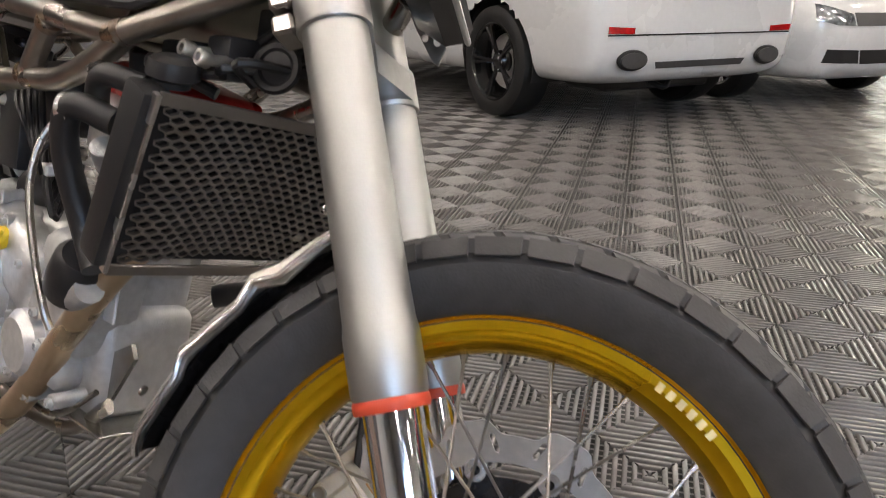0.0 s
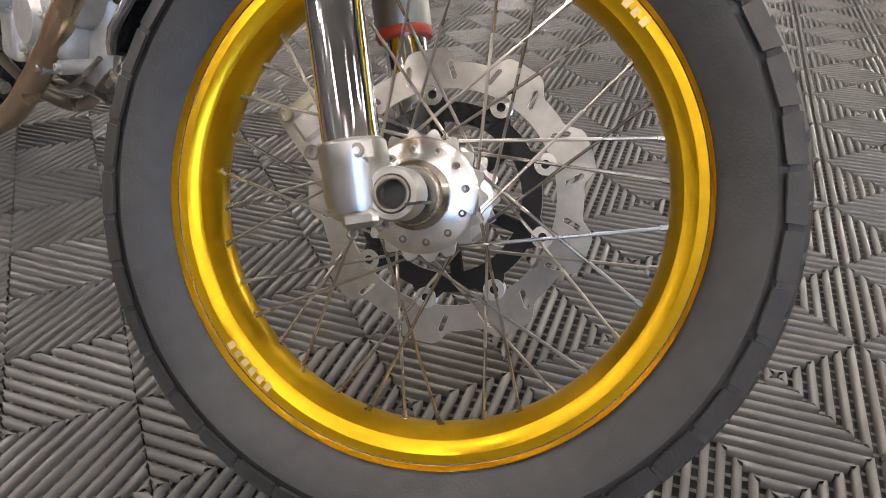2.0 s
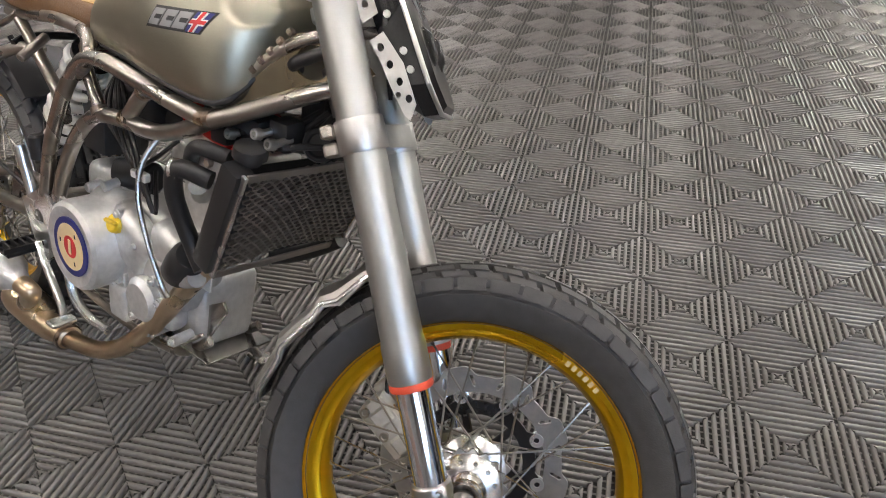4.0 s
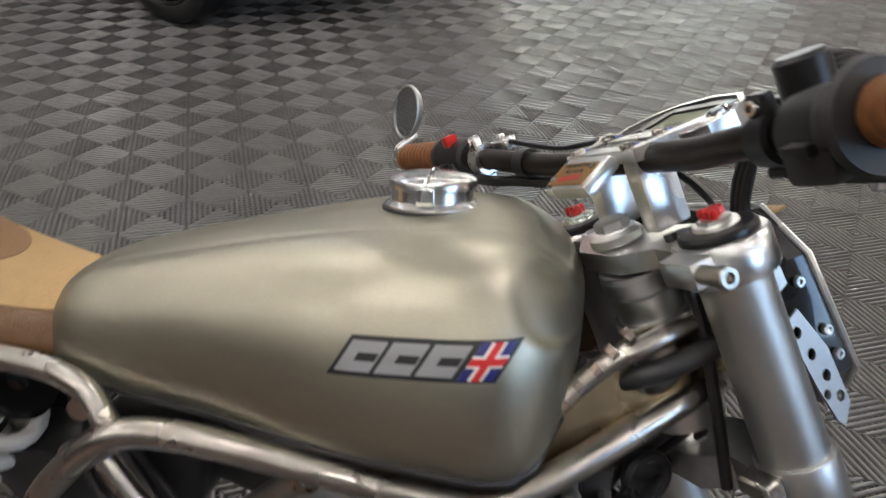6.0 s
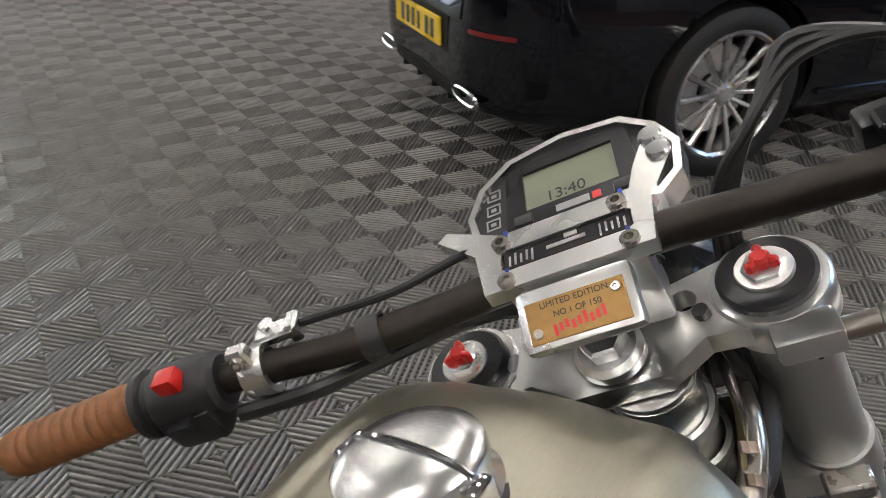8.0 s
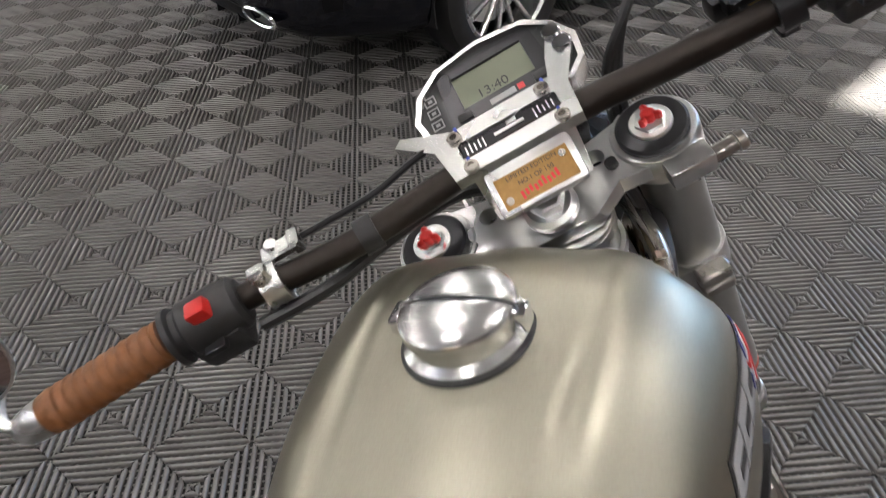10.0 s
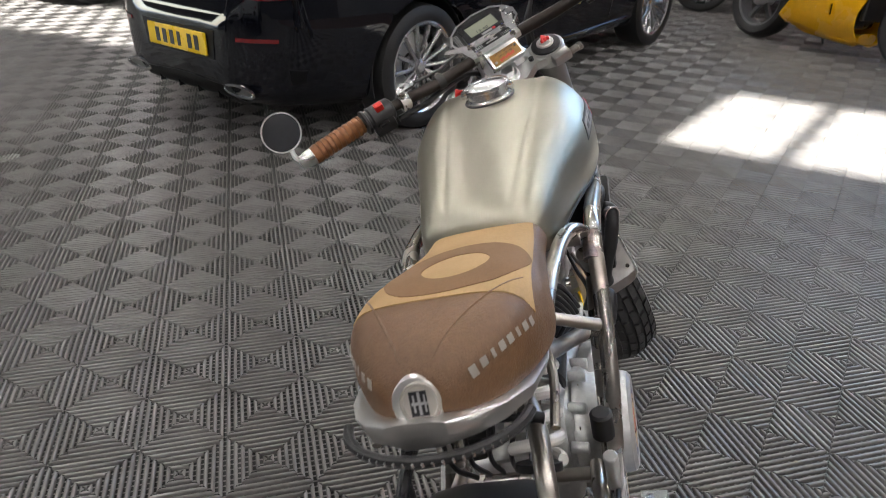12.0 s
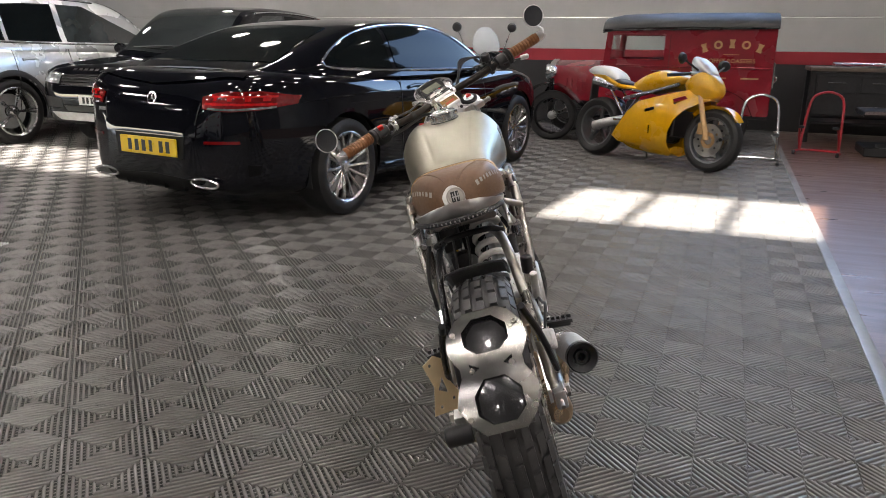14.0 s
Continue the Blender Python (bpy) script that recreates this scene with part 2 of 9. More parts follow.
INK_HOLLOW = node_mat("dark_ink_and_hollows", (0.02, 0.022, 0.02), 0.5, vary=0.02)
GREYINK = node_mat("grey_marking", (0.30, 0.30, 0.30), 0.5, vary=0.02)
BRASSM = node_mat("gold_plaque", (0.34, 0.20, 0.07), 0.42, 0.7, vary=0.08, scale=200)
BLUEM = node_mat("navy_enamel", (0.02, 0.025, 0.16), 0.3, vary=0.05)
CREAM = node_mat("cream_enamel", (0.72, 0.55, 0.30), 0.35, vary=0.05)
REDM = node_mat("red_enamel", (0.62, 0.03, 0.03), 0.35, vary=0.05)
YELLOWP = node_mat("yellow_plastic", (0.75, 0.52, 0.02), 0.4, vary=0.05)
MIRRORM = node_mat("mirror_glass", (0.42, 0.43, 0.45), 0.015, 1.0, vary=0.0, rvar=0.0)
CABLE = node_mat("cable_sheath", (0.014, 0.014, 0.015), 0.35, vary=0.1)
BLUEMARK = node_mat("blue_paint_mark", (0.02, 0.05, 0.35), 0.5, vary=0.05)
CHAINM = node_mat("oily_chain", (0.16, 0.13, 0.09), 0.35, 0.9, vary=0.2, scale=120)
TANPLATE = node_mat("tan_plate", (0.68, 0.53, 0.32), 0.42, 0.3, vary=0.06)

TILE = node_mat("grey_floor_tile", (0.160, 0.154, 0.148), 0.21, 0.0, vary=0.10, scale=14, bump=0.1, bump_scale=600, second=(0.124, 0.118, 0.112), sscale=1.3, rvar=0.07)
# near-black slab: the shade of the rib gaps is in its colour
SUBFLOOR = node_mat("concrete_darkened_for_rib_gaps", (0.02, 0.019, 0.018), 0.85, vary=0.2, scale=40)
WOODF = node_mat("brown_stained_floor", (0.15, 0.085, 0.06), 0.34, vary=0.22, scale=9, bump=0.1, bump_scale=60, second=(0.10, 0.06, 0.048), sscale=1.5, stretch=(1, 7, 1))
WALLW = node_mat("off_white_wall_panel", (0.46, 0.46, 0.45), 0.55, vary=0.04, scale=3, bump=0.1, bump_scale=30, second=(0.40, 0.40, 0.39), sscale=0.7)
WALLR = node_mat("red_wall_band", (0.33, 0.016, 0.03), 0.5, vary=0.06, scale=5)
WALLB = node_mat("black_wall_paint", (0.022, 0.022, 0.024), 0.5, vary=0.12, scale=5)
CEILM = node_mat("grey_ceiling_sheet", (0.34, 0.34, 0.34), 0.6, vary=0.05, scale=2)
FRAMEW = node_mat("white_window_frame", (0.7, 0.7, 0.68), 0.4, vary=0.03)
EDGE = node_mat("grey_tile_edge_ramp", (0.22, 0.215, 0.205), 0.34, vary=0.08, scale=20, bump=0.08, bump_scale=200)
LAMPM = node_mat("lamp_diffuser", (0.9, 0.9, 0.88), 0.5, vary=0.0, emit=(1.0, 0.93, 0.85), strength=7.2)
GLASS = bpy.data.materials.new("clear_glass")
GLASS.use_nodes = True
gb = GLASS.node_tree.nodes["Principled BSDF"]
gb.inputs["Transmission Weight"].default_value, gb.inputs["Roughness"].default_value, gb.inputs["IOR"].default_value = 1.0, 0.02, 1.45
gb.inputs["Base Color"].default_value = (0.93, 0.96, 0.95, 1)
WALLD = node_mat("dark_grey_end_wall", (0.09, 0.09, 0.092), 0.6, vary=0.08, scale=3, second=(0.07, 0.07, 0.072), sscale=0.6)
BRONZE = node_mat("bronze_tinted_sheet", (0.40, 0.33, 0.21), 0.28, 1.0, vary=0.08, scale=30, second=(0.28, 0.24, 0.18), sscale=10, rvar=0.05)
CAPM = node_mat("polished_cap_metal", (0.74, 0.74, 0.74), 0.24, 1.0, vary=0.03, rvar=0.05)
TYREB = node_mat("black_road_rubber", (0.014, 0.014, 0.014), 0.6, vary=0.15, scale=60, bump=0.1, bump_scale=300)
TRAYM = node_mat("satin_silver_tray", (0.70, 0.69, 0.67), 0.33, 0.9, vary=0.05)
PALEGOLD = node_mat("pale_gold_mark", (0.80, 0.62, 0.28), 0.4, 0.3, vary=0.05)
DISCM = node_mat("bare_disc_steel", (0.50, 0.49, 0.47), 0.34, 1.0, vary=0.08, scale=90, second=(0.42, 0.40, 0.37), sscale=9)
SEATDK = node_mat("dark_brown_quilted_leather", (0.13, 0.06, 0.028), 0.4, 0.0, vary=0.15, scale=90, bump=0.5, bump_scale=300)
# ---- the hall: u runs along the back wall, v across it ----
ROOM = pose(0, 0, 0, 0, 0, 45)
U0, U1, V0, V1, HIGH = -10.0, 15.0, -9.0, 9.6, 8.3
TILE_EDGE = -2.40
SIDE = 0.30


def slab(name, c, s, mat, label="", bev=0.0, category="wall"):
    return solo(name, box(c, s, bev), mat, label, category, ROOM, kind="structure")


solo("ground", box((2, 0, -0.0215), (60, 60, 0.02)), SUBFLOOR, "concrete slab under the plastic tiles, coloured near-black for the gaps' shade", "ground", ROOM, kind="structure")
slab("floor_side", ((U0 + TILE_EDGE - 0.055) / 2, 0, -0.0155), (TILE_EDGE - 0.055 - U0, V1 - V0, 0.02), WOODF, "brown stained smooth floor beside the tiled area", category="floor")
# the bevelled edging of the tiled area
ramp = loft([[(TILE_EDGE - 0.055, v, -0.02), (TILE_EDGE - 0.055, v, -0.004), (TILE_EDGE - 0.015, v, 0.002), (TILE_EDGE - 0.002, v, 0.001), (TILE_EDGE, v, -0.02)] for v in np.linspace(V0 + 0.5, V1 - 0.5, 40)])
solo("trim", ramp, EDGE, "light grey bevelled plastic edging of the tiled floor", "edging", ROOM, kind="structure")

# back wall: black dado, red band, white boards above
slab("wall_back_1", ((U0 + U1) / 2, V0 - 0.1, 0.46), (U1 - U0, 0.2, 0.92), WALLB, "black painted lower part of the hall's back wall")
slab("wall_back_2", ((U0 + U1) / 2, V0 - 0.1, 1.005), (U1 - U0, 0.206, 0.17), WALLR, "red painted band along the back wall")
# unseen high opening, added to let sky light onto floor and tank
BAYS = (-4.6, -0.3, 3, 9)
for k in range(16):
    z0 = 1.09 + 0.46 * k
    if BAYS[2] <= k < BAYS[3]:
        # boards either side of the added opening
        slab("wall_back_%d" % (k + 3), ((U0 + BAYS[0]) / 2, V0 - 0.1, z0 + 0.2265), (BAYS[0] - U0, 0.2, 0.453), WALLW, "off-white board lining of the back wall", 0.004)
        slab("wall_back_%d" % (k + 23), ((U1 + BAYS[1]) / 2, V0 - 0.1, z0 + 0.2265), (U1 - BAYS[1], 0.2, 0.453), WALLW, "off-white board lining of the back wall", 0.004)
    else:
        slab("wall_back_%d" % (k + 3), ((U0 + U1) / 2, V0 - 0.1, z0 + 0.2265), (U1 - U0, 0.2, 0.453), WALLW, "off-white board lining of the back wall", 0.004)
# end walls, out of view: pale half brightens the tank, dark half the mirrors avoid
slab("wall_end_1", (U0 - 0.1, (V0 - 0.2) / 2, HIGH / 2), (0.2, 0.2 - V0, HIGH), WALLW, "off-white half of the hall's end wall")
slab("wall_end_5", (U0 - 0.1, (V1 + 0.2) / 2, HIGH / 2), (0.2, V1 + 0.2, HIGH), WALLD, "dark grey half of the hall's end wall")
DOOR = (1.1, 8.6, 1.3)
slab("wall_end_2", (U1 + 0.1, (V0 + DOOR[0]) / 2, HIGH / 2), (0.2, DOOR[0] - V0, HIGH), WALLD, "dark grey end wall beside the vehicle door")
slab("wall_end_3", (U1 + 0.1, (V1 + DOOR[1]) / 2, HIGH / 2), (0.2, V1 - DOOR[1], HIGH), WALLD, "dark grey end wall beside the vehicle door")
slab("wall_end_4", (U1 + 0.1, (DOOR[0] + DOOR[1]) / 2, (HIGH + DOOR[2]) / 2), (0.2, DOOR[1] - DOOR[0], HIGH - DOOR[2]), WALLD, "dark grey wall above the vehicle door")
# window wall with openings high up
WZ0, WZ1 = 7.015, 7.80
PITCH, PANE = 0.635, 0.572
wins = []
for g0, n in ((-1.01, 3), (3.9, 8)):
    for k in range(n):
        wins.append((g0 + k * PITCH, g0 + k * PITCH + PANE))
slab("wall_front_1", ((U0 + U1) / 2, V1 + 0.1, WZ0 / 2), (U1 - U0, 0.2, WZ0), WALLD, "dark grey wall below the high windows")
slab("wall_front_2", ((U0 + U1) / 2, V1 + 0.1, (HIGH + WZ1) / 2), (U1 - U0, 0.2, HIGH - WZ1), WALLW, "off-white wall above the high windows")
edge = U0
for k, (a, b) in enumerate(wins + [(U1, U1)]):
    slab("wall_front_%d" % (k + 3), ((edge + a) / 2, V1 + 0.1, (WZ0 + WZ1) / 2), (a - edge, 0.2, WZ1 - WZ0), WALLW, "white pier between the windows")
    edge = b
slab("ceiling", ((U0 + U1) / 2, (V0 + V1) / 2, HIGH + 0.1), (U1 - U0 + 0.4, V1 - V0 + 0.4, 0.2), CEILM, "grey sheet ceiling of the hall", category="ceiling")

# daylight that stands in the vehicle door's opening
dl = new("door_daylight", bpy.data.lights.new("door_daylight", "AREA"))
dl.data.shape, dl.data.size, dl.data.size_y, dl.data.energy, dl.data.color = "RECTANGLE", DOOR[1] - DOOR[0], DOOR[2], 6.0, (0.80, 0.90, 1.0)
dl.matrix_world = ROOM @ look((U1 + 0.02, (DOOR[0] + DOOR[1]) / 2, DOOR[2] / 2), (0, (DOOR[0] + DOOR[1]) / 2, DOOR[2] / 2))

# hanging round lamps in straight rows
LAMP_Z = 4.3


def bay_lamp(x, y):
    ob = thing("ceiling_light", pose(x, y, LAMP_Z), "round white bay lamp hung below the ceiling, switched on", "ceiling light", "bay lamps under the ceiling")
    part("housing", lathe([(0, 0.16), (0.05, 0.16), (0.07, 0.13), (0.09, 0.07), (0.185, 0.03), (0.195, 0.0), (0.185, 0.0), (0.175, 0.02), (0, 0.03)], None, 32), FRAMEW, ob)
    part("diffuser", lathe([(0, 0.0), (0.12, 0.002), (0.17, 0.008), (0.174, 0.018), (0, 0.02)], None, 32), LAMPM, ob, "glowing warm white diffuser")
    part("hanger", rod((0, 0, 0.16), (0, 0, HIGH - LAMP_Z), 0.006, 6), STEEL, ob)
    return ob


first = bay_lamp(0.25, 5.0)
for i in range(-4, 5):
    for j in range(-4, 4):
        x, y = 0.25 + 2.5 * i, 5.0 + 2.5 * j - (1.0 if j < 0 else 0.0)
        p = ROOM.inverted() @ Vector((x, y, 0))
        if (i, j) != (0, 0) and U0 + 0.6 < p.x < U1 - 0.6 and V0 + 0.6 < p.y < V1 - 0.6:
            copy_thing(first, pose(x, y, LAMP_Z))
# ---- the silver motorcycle ----
PSI, LEAN = radians(-25), radians(16.8)
BIKE = Matrix.Translation((-0.8932, -0.7466, 0.0174)) @ Matrix.Rotation(PSI, 4, "Z") @ Matrix.Rotation(-LEAN, 4, "X")
# steered front end, in the motorcycle's own axes: x ahead, y to its left, z along the fork
ST = Matrix(((0.7783, -0.4393, -0.4486, 0.533), (0.4918, 0.8708, 0.0006, -0.007), (0.3903, -0.2211, 0.8938, 0.3119), (0, 0, 0, 1)))
ROLL = frame_to((0, 0, 0), (0, 1, 0), (1, 0, 0))

bike = thing("motorcycle", BIKE, "silver flat-track motorcycle with gold rims and tan seat, leaning", "motorcycle")


def tyre_mesh(R, half, rim_r, rows, n, gap=0.2, depth=0.009, crown=0.10, lug=0.024):
    """The carcass and the tread blocks of a tyre about z."""
    rad = lambda y: R - y * y / (2 * crown)
    edge = half * 0.86
    prof = [(rim_r, -half * 0.5), (rim_r + 0.012, -half * 0.62), (rim_r + (R - rim_r) * 0.35, -half * 0.93), (rim_r + (R - rim_r) * 0.6, -half), (rad(edge) - depth - 0.006, -edge - 0.002)]
    prof += [(rad(y) - depth, y) for y in np.linspace(-edge, edge, 9)]
    prof += [(r, -h) for r, h in prof[:5][::-1]]
    base = lathe(prof, None, 96)
    blocks = bmesh.new()
    for yc, w, ph, skew in rows:
        for k in range(n):
            a0 = 2 * math.pi * (k + ph) / n
            da = math.pi / n * (1 - gap)
            lo, hi = [], []
            for sa, sy in ((-1, -1), (0, -1), (1, -1), (1, 1), (0, 1), (-1, 1)):
                y = yc + sy * w / 2
                a = a0 + sa * da + skew * sy * math.pi / n * 0.5
                for out, r in ((lo, rad(y) - depth - 0.003), (hi, rad(y))):
                    t = 0.0 if out is lo else 0.06
                    aa, yy = a - sa * da * t, y - sy * w * t * 0.5
                    out.append(blocks.verts.new((r * math.cos(aa), r * math.sin(aa), yy)))
            blocks.faces.new(hi)
            for i in range(6):
                j = (i + 1) % 6
                blocks.faces.new((lo[i], lo[j], hi[j], hi[i]))
    # shoulder blocks over the edge of the tread
    for side in (-1, 1):
        for k in range(n):
            a0 = 2 * math.pi * (k + 0.5) / n
            da = math.pi / n * (1 - gap)
            r1, r0 = rad(edge) - 0.002, rad(edge) - 0.018
            vs = []
            for lift in (0.0, 0.0036):
                for r, y, sa in ((r0, half - 0.0005, -1.0), (r0, half - 0.0005, 0.98), (r1, edge, 1.03), (r1, edge, -1.03)):
                    a = a0 + sa * da
                    rr, yy = r + lift * (0.2 if r == r0 else 0.45), (y + lift) * side
                    vs.append(blocks.verts.new((rr * math.cos(a), rr * math.sin(a), yy)))
            blocks.faces.new(vs[4:])
            for i in range(4):
                j = (i + 1) % 4
                blocks.faces.new((vs[i], vs[j], vs[4 + j], vs[4 + i]))
    return base, blocks


def rim_mesh(R, half):
    pr = [(R, half), (R, half - 0.007), (R - 0.012, half - 0.008), (R - 0.018, half - 0.014), (R - 0.023, half - 0.015), (R - 0.027, half - 0.021), (R - 0.032, half * 0.2), (R - 0.032, 0)]
    inner = [(R - 0.02, 0), (R - 0.02, half * 0.5), (R - 0.002, half - 0.006)]
    prof = pr + [(r, -h) for r, h in pr[:-1][::-1]] + [(r, -h) for r, h in inner[::-1]] + inner[1:]
    return lathe(prof, None, 96, loop=True)


def wheel(name, m, R, half, rows, n, label, disc_side, disc_r):
    w = under(name, bike, label)
    M = m @ ROLL
    base, blocks = tyre_mesh(R, half, 0.232, rows, n, 0.14 if n > 40 else 0.18)
    ty = part("tyre", base, RUBBER, w, "black rubber tyre with block tread", M)
    part("tread", blocks, RUBBER, w, "block tread of the tyre", M, 20)
    part("rim", rim_mesh(0.244, 0.041), GOLD, w, "gold anodised rim", M)
    hub = lathe([(0.0, -0.062), (0.02, -0.062), (0.024, -0.055), (0.026, -0.045), (0.048, -0.04), (0.052, -0.036), (0.052, -0.030), (0.046, -0.027), (0.031, -0.02), (0.029, 0.0),
                 (0.031, 0.02), (0.046, 0.027), (0.052, 0.030), (0.052, 0.036), (0.048, 0.04), (0.034, 0.046), (0.03, 0.058), (0.0, 0.058)], None, 40)
    part("hub", hub, ALU, w, "machined aluminium hub", M)
    for sd in (-1, 1):
        flange = [((0.0555 + 0.0035 * math.cos(18 * a)) * math.cos(a), (0.0555 + 0.0035 * math.cos(18 * a)) * math.sin(a)) for a in np.linspace(0, 2 * math.pi, 145)[:-1]]
        part("spoke_flange", plate(flange, [circle(0, 0, 0.034, 32)], 0.005), ALU, w, "scalloped spoke flange", M @ Matrix.Translation((0, 0, sd * 0.034)))
    part("hub_collar", lathe([(0.016, -0.078), (0.024, -0.078), (0.0255, -0.074), (0.0255, -0.062), (0.030, -0.058), (0.030, -0.052), (0.016, -0.052)], M, 32, True), STEEL, w, "dark wheel spacer")
    for k in range(12):
        a = k * math.pi / 6
        part("hub_screw", bolt((0.041 * math.cos(a), 0.041 * math.sin(a), -0.0395), (0, 0, -1), 0.0035, 0.004), STEEL, w, "", M)
    for k in range(36):
        a = 2 * math.pi * (k + 0.5) / 36
        side = 1 if k % 2 else -1
        turn = 1 if (k // 2) % 2 else -1
        b = a + turn * radians(62)
        p = Vector((0.049 * math.cos(b), 0.049 * math.sin(b), side * 0.033))
        e = Vector((0.218 * math.cos(a), 0.218 * math.sin(a), side * 0.004))
        sp = part("spoke", rod(p, e, 0.0016, 6), STEEL, w, "thin stainless spoke", M)
        d = (e - p).normalized()
        part("nipple", join(rod(e - d * 0.013, e - d * 0.004, 0.0028, 6), rod(e - d * 0.006, e + d * 0.003, 0.0045, 8)), STEEL, w, "", M)
    # brake disc
    if disc_r:
        z = disc_side
        out = []
        for k in range(180):
            a = 2 * math.pi * k / 180
            c = math.cos(9 * a)
            out.append(((disc_r - 0.007 + 0.007 * max(-1, min(1, 2.4 * c))) * math.cos(a), (disc_r - 0.007 + 0.007 * max(-1, min(1, 2.4 * c))) * math.sin(a)))
        holes = [circle(0, 0, disc_r - 0.04, 90)]
        for k in range(18):
            a = 2 * math.pi * (k + 0.5) / 18
            tw = 0.35 if k % 2 else -0.35
            holes.append([(disc_r * 0.86 * math.cos(a) + u * math.cos(a + tw) - v * math.sin(a + tw), disc_r * 0.86 * math.sin(a) + u * math.sin(a + tw) + v * math.cos(a + tw))
                          for u, v in ((-0.009, -0.0028), (0.007, -0.0028), (0.0095, 0), (0.007, 0.0028), (-0.009, 0.0028), (-0.0115, 0))])
        disc = part("brake_disc", plate(out, holes, 0.0045), DISCM, w, "bare steel wavy brake disc", M @ Matrix.Translation((0, 0, z)))
        spider = []
        rb = disc_r - 0.048
        for k in range(180):
            a = 2 * math.pi * k / 180
            spider.append(((rb - 0.006 + 0.012 * max(0, math.cos(9 * a))) * math.cos(a), (rb - 0.006 + 0.012 * max(0, math.cos(9 * a))) * math.sin(a)))
        part("disc_carrier", plate(spider, [circle(0, 0, rb - 0.026, 60)], 0.006), BLACKM, w, "black disc carrier", M @ Matrix.Translation((0, 0, z)))
        for k in range(6):
            a = 2 * math.pi * k / 6
            c, s = math.cos(a), math.sin(a)
            part("carrier_arm", box((0.055, 0, 0), (0.06, 0.014, 0.006), 0.002), BLACKM, w, "", M @ Matrix.Translation((0, 0, z)) @ Matrix.Rotation(a, 4, "Z"))
        for k in range(9):
            a = 2 * math.pi * k / 9
            c, s = math.cos(a), math.sin(a)
            rr = disc_r - 0.046
            bob = lathe([(0.0045, -0.006), (0.011, -0.006), (0.011, -0.004), (0.008, -0.003), (0.008, 0.003), (0.011, 0.004), (0.011, 0.006), (0.0045, 0.006)], None, 16, loop=True)
            part("disc_button", bob, ALU, w, "", M @ Matrix.Translation((rr * c, rr * s, z)))
    return w


def side_rows(half):
    return [(0.0, 0.0165, 0.0, 0.0), (half * 0.41, 0.017, 0.5, 0.2), (-half * 0.41, 0.017, 0.5, -0.2), (half * 0.79, 0.017, 0.0, 0.25), (-half * 0.79, 0.017, 0.0, -0.25)]


wheel("front_wheel", ST, 0.3225, 0.058, side_rows(0.058), 42, "front wheel with gold spoked rim", 0.066, 0.150)
REAR = Vector((-0.875, 0.0, 0.318))
rear_wheel = wheel("rear_wheel", Matrix.Translation(REAR), 0.333, 0.070, side_rows(0.070) + [(0.0, 0.001, 0, 0)], 38, "rear wheel with gold spoked rim", -0.075, 0.12)
rear_wheel.matrix_basis = Matrix.Translation((0, -0.005, 0))

# pale plain marks on the front rim
for side, a0 in ((-1, 36), (-1, 216)):
    for k in range(6):
        a = radians(a0 - 7 + 2.6 * k)
        part("rim_mark", box((0.2335 * math.cos(a), side * 0.0335, 0.2335 * math.sin(a)), (0.008, 0.0012, 0.006), 0.0, 1, Matrix.Translation((0.2335 * math.cos(a), 0, 0.2335 * math.sin(a))) @ Matrix.Rotation(-a, 4, "Y") @ Matrix.Translation((-0.2335 * math.cos(a), 0, -0.2335 * math.sin(a)))), PALEGOLD, bike, "plain pale bar on the rim", ST)

# ---- fork ----
FX = -0.033
# the legs stand a little aslant to the wheel
SF = ST @ Matrix(((1, 0, 0, 0), (0, 1, 0.022, 0), (0, 0, 1, 0), (0, 0, 0, 1)))


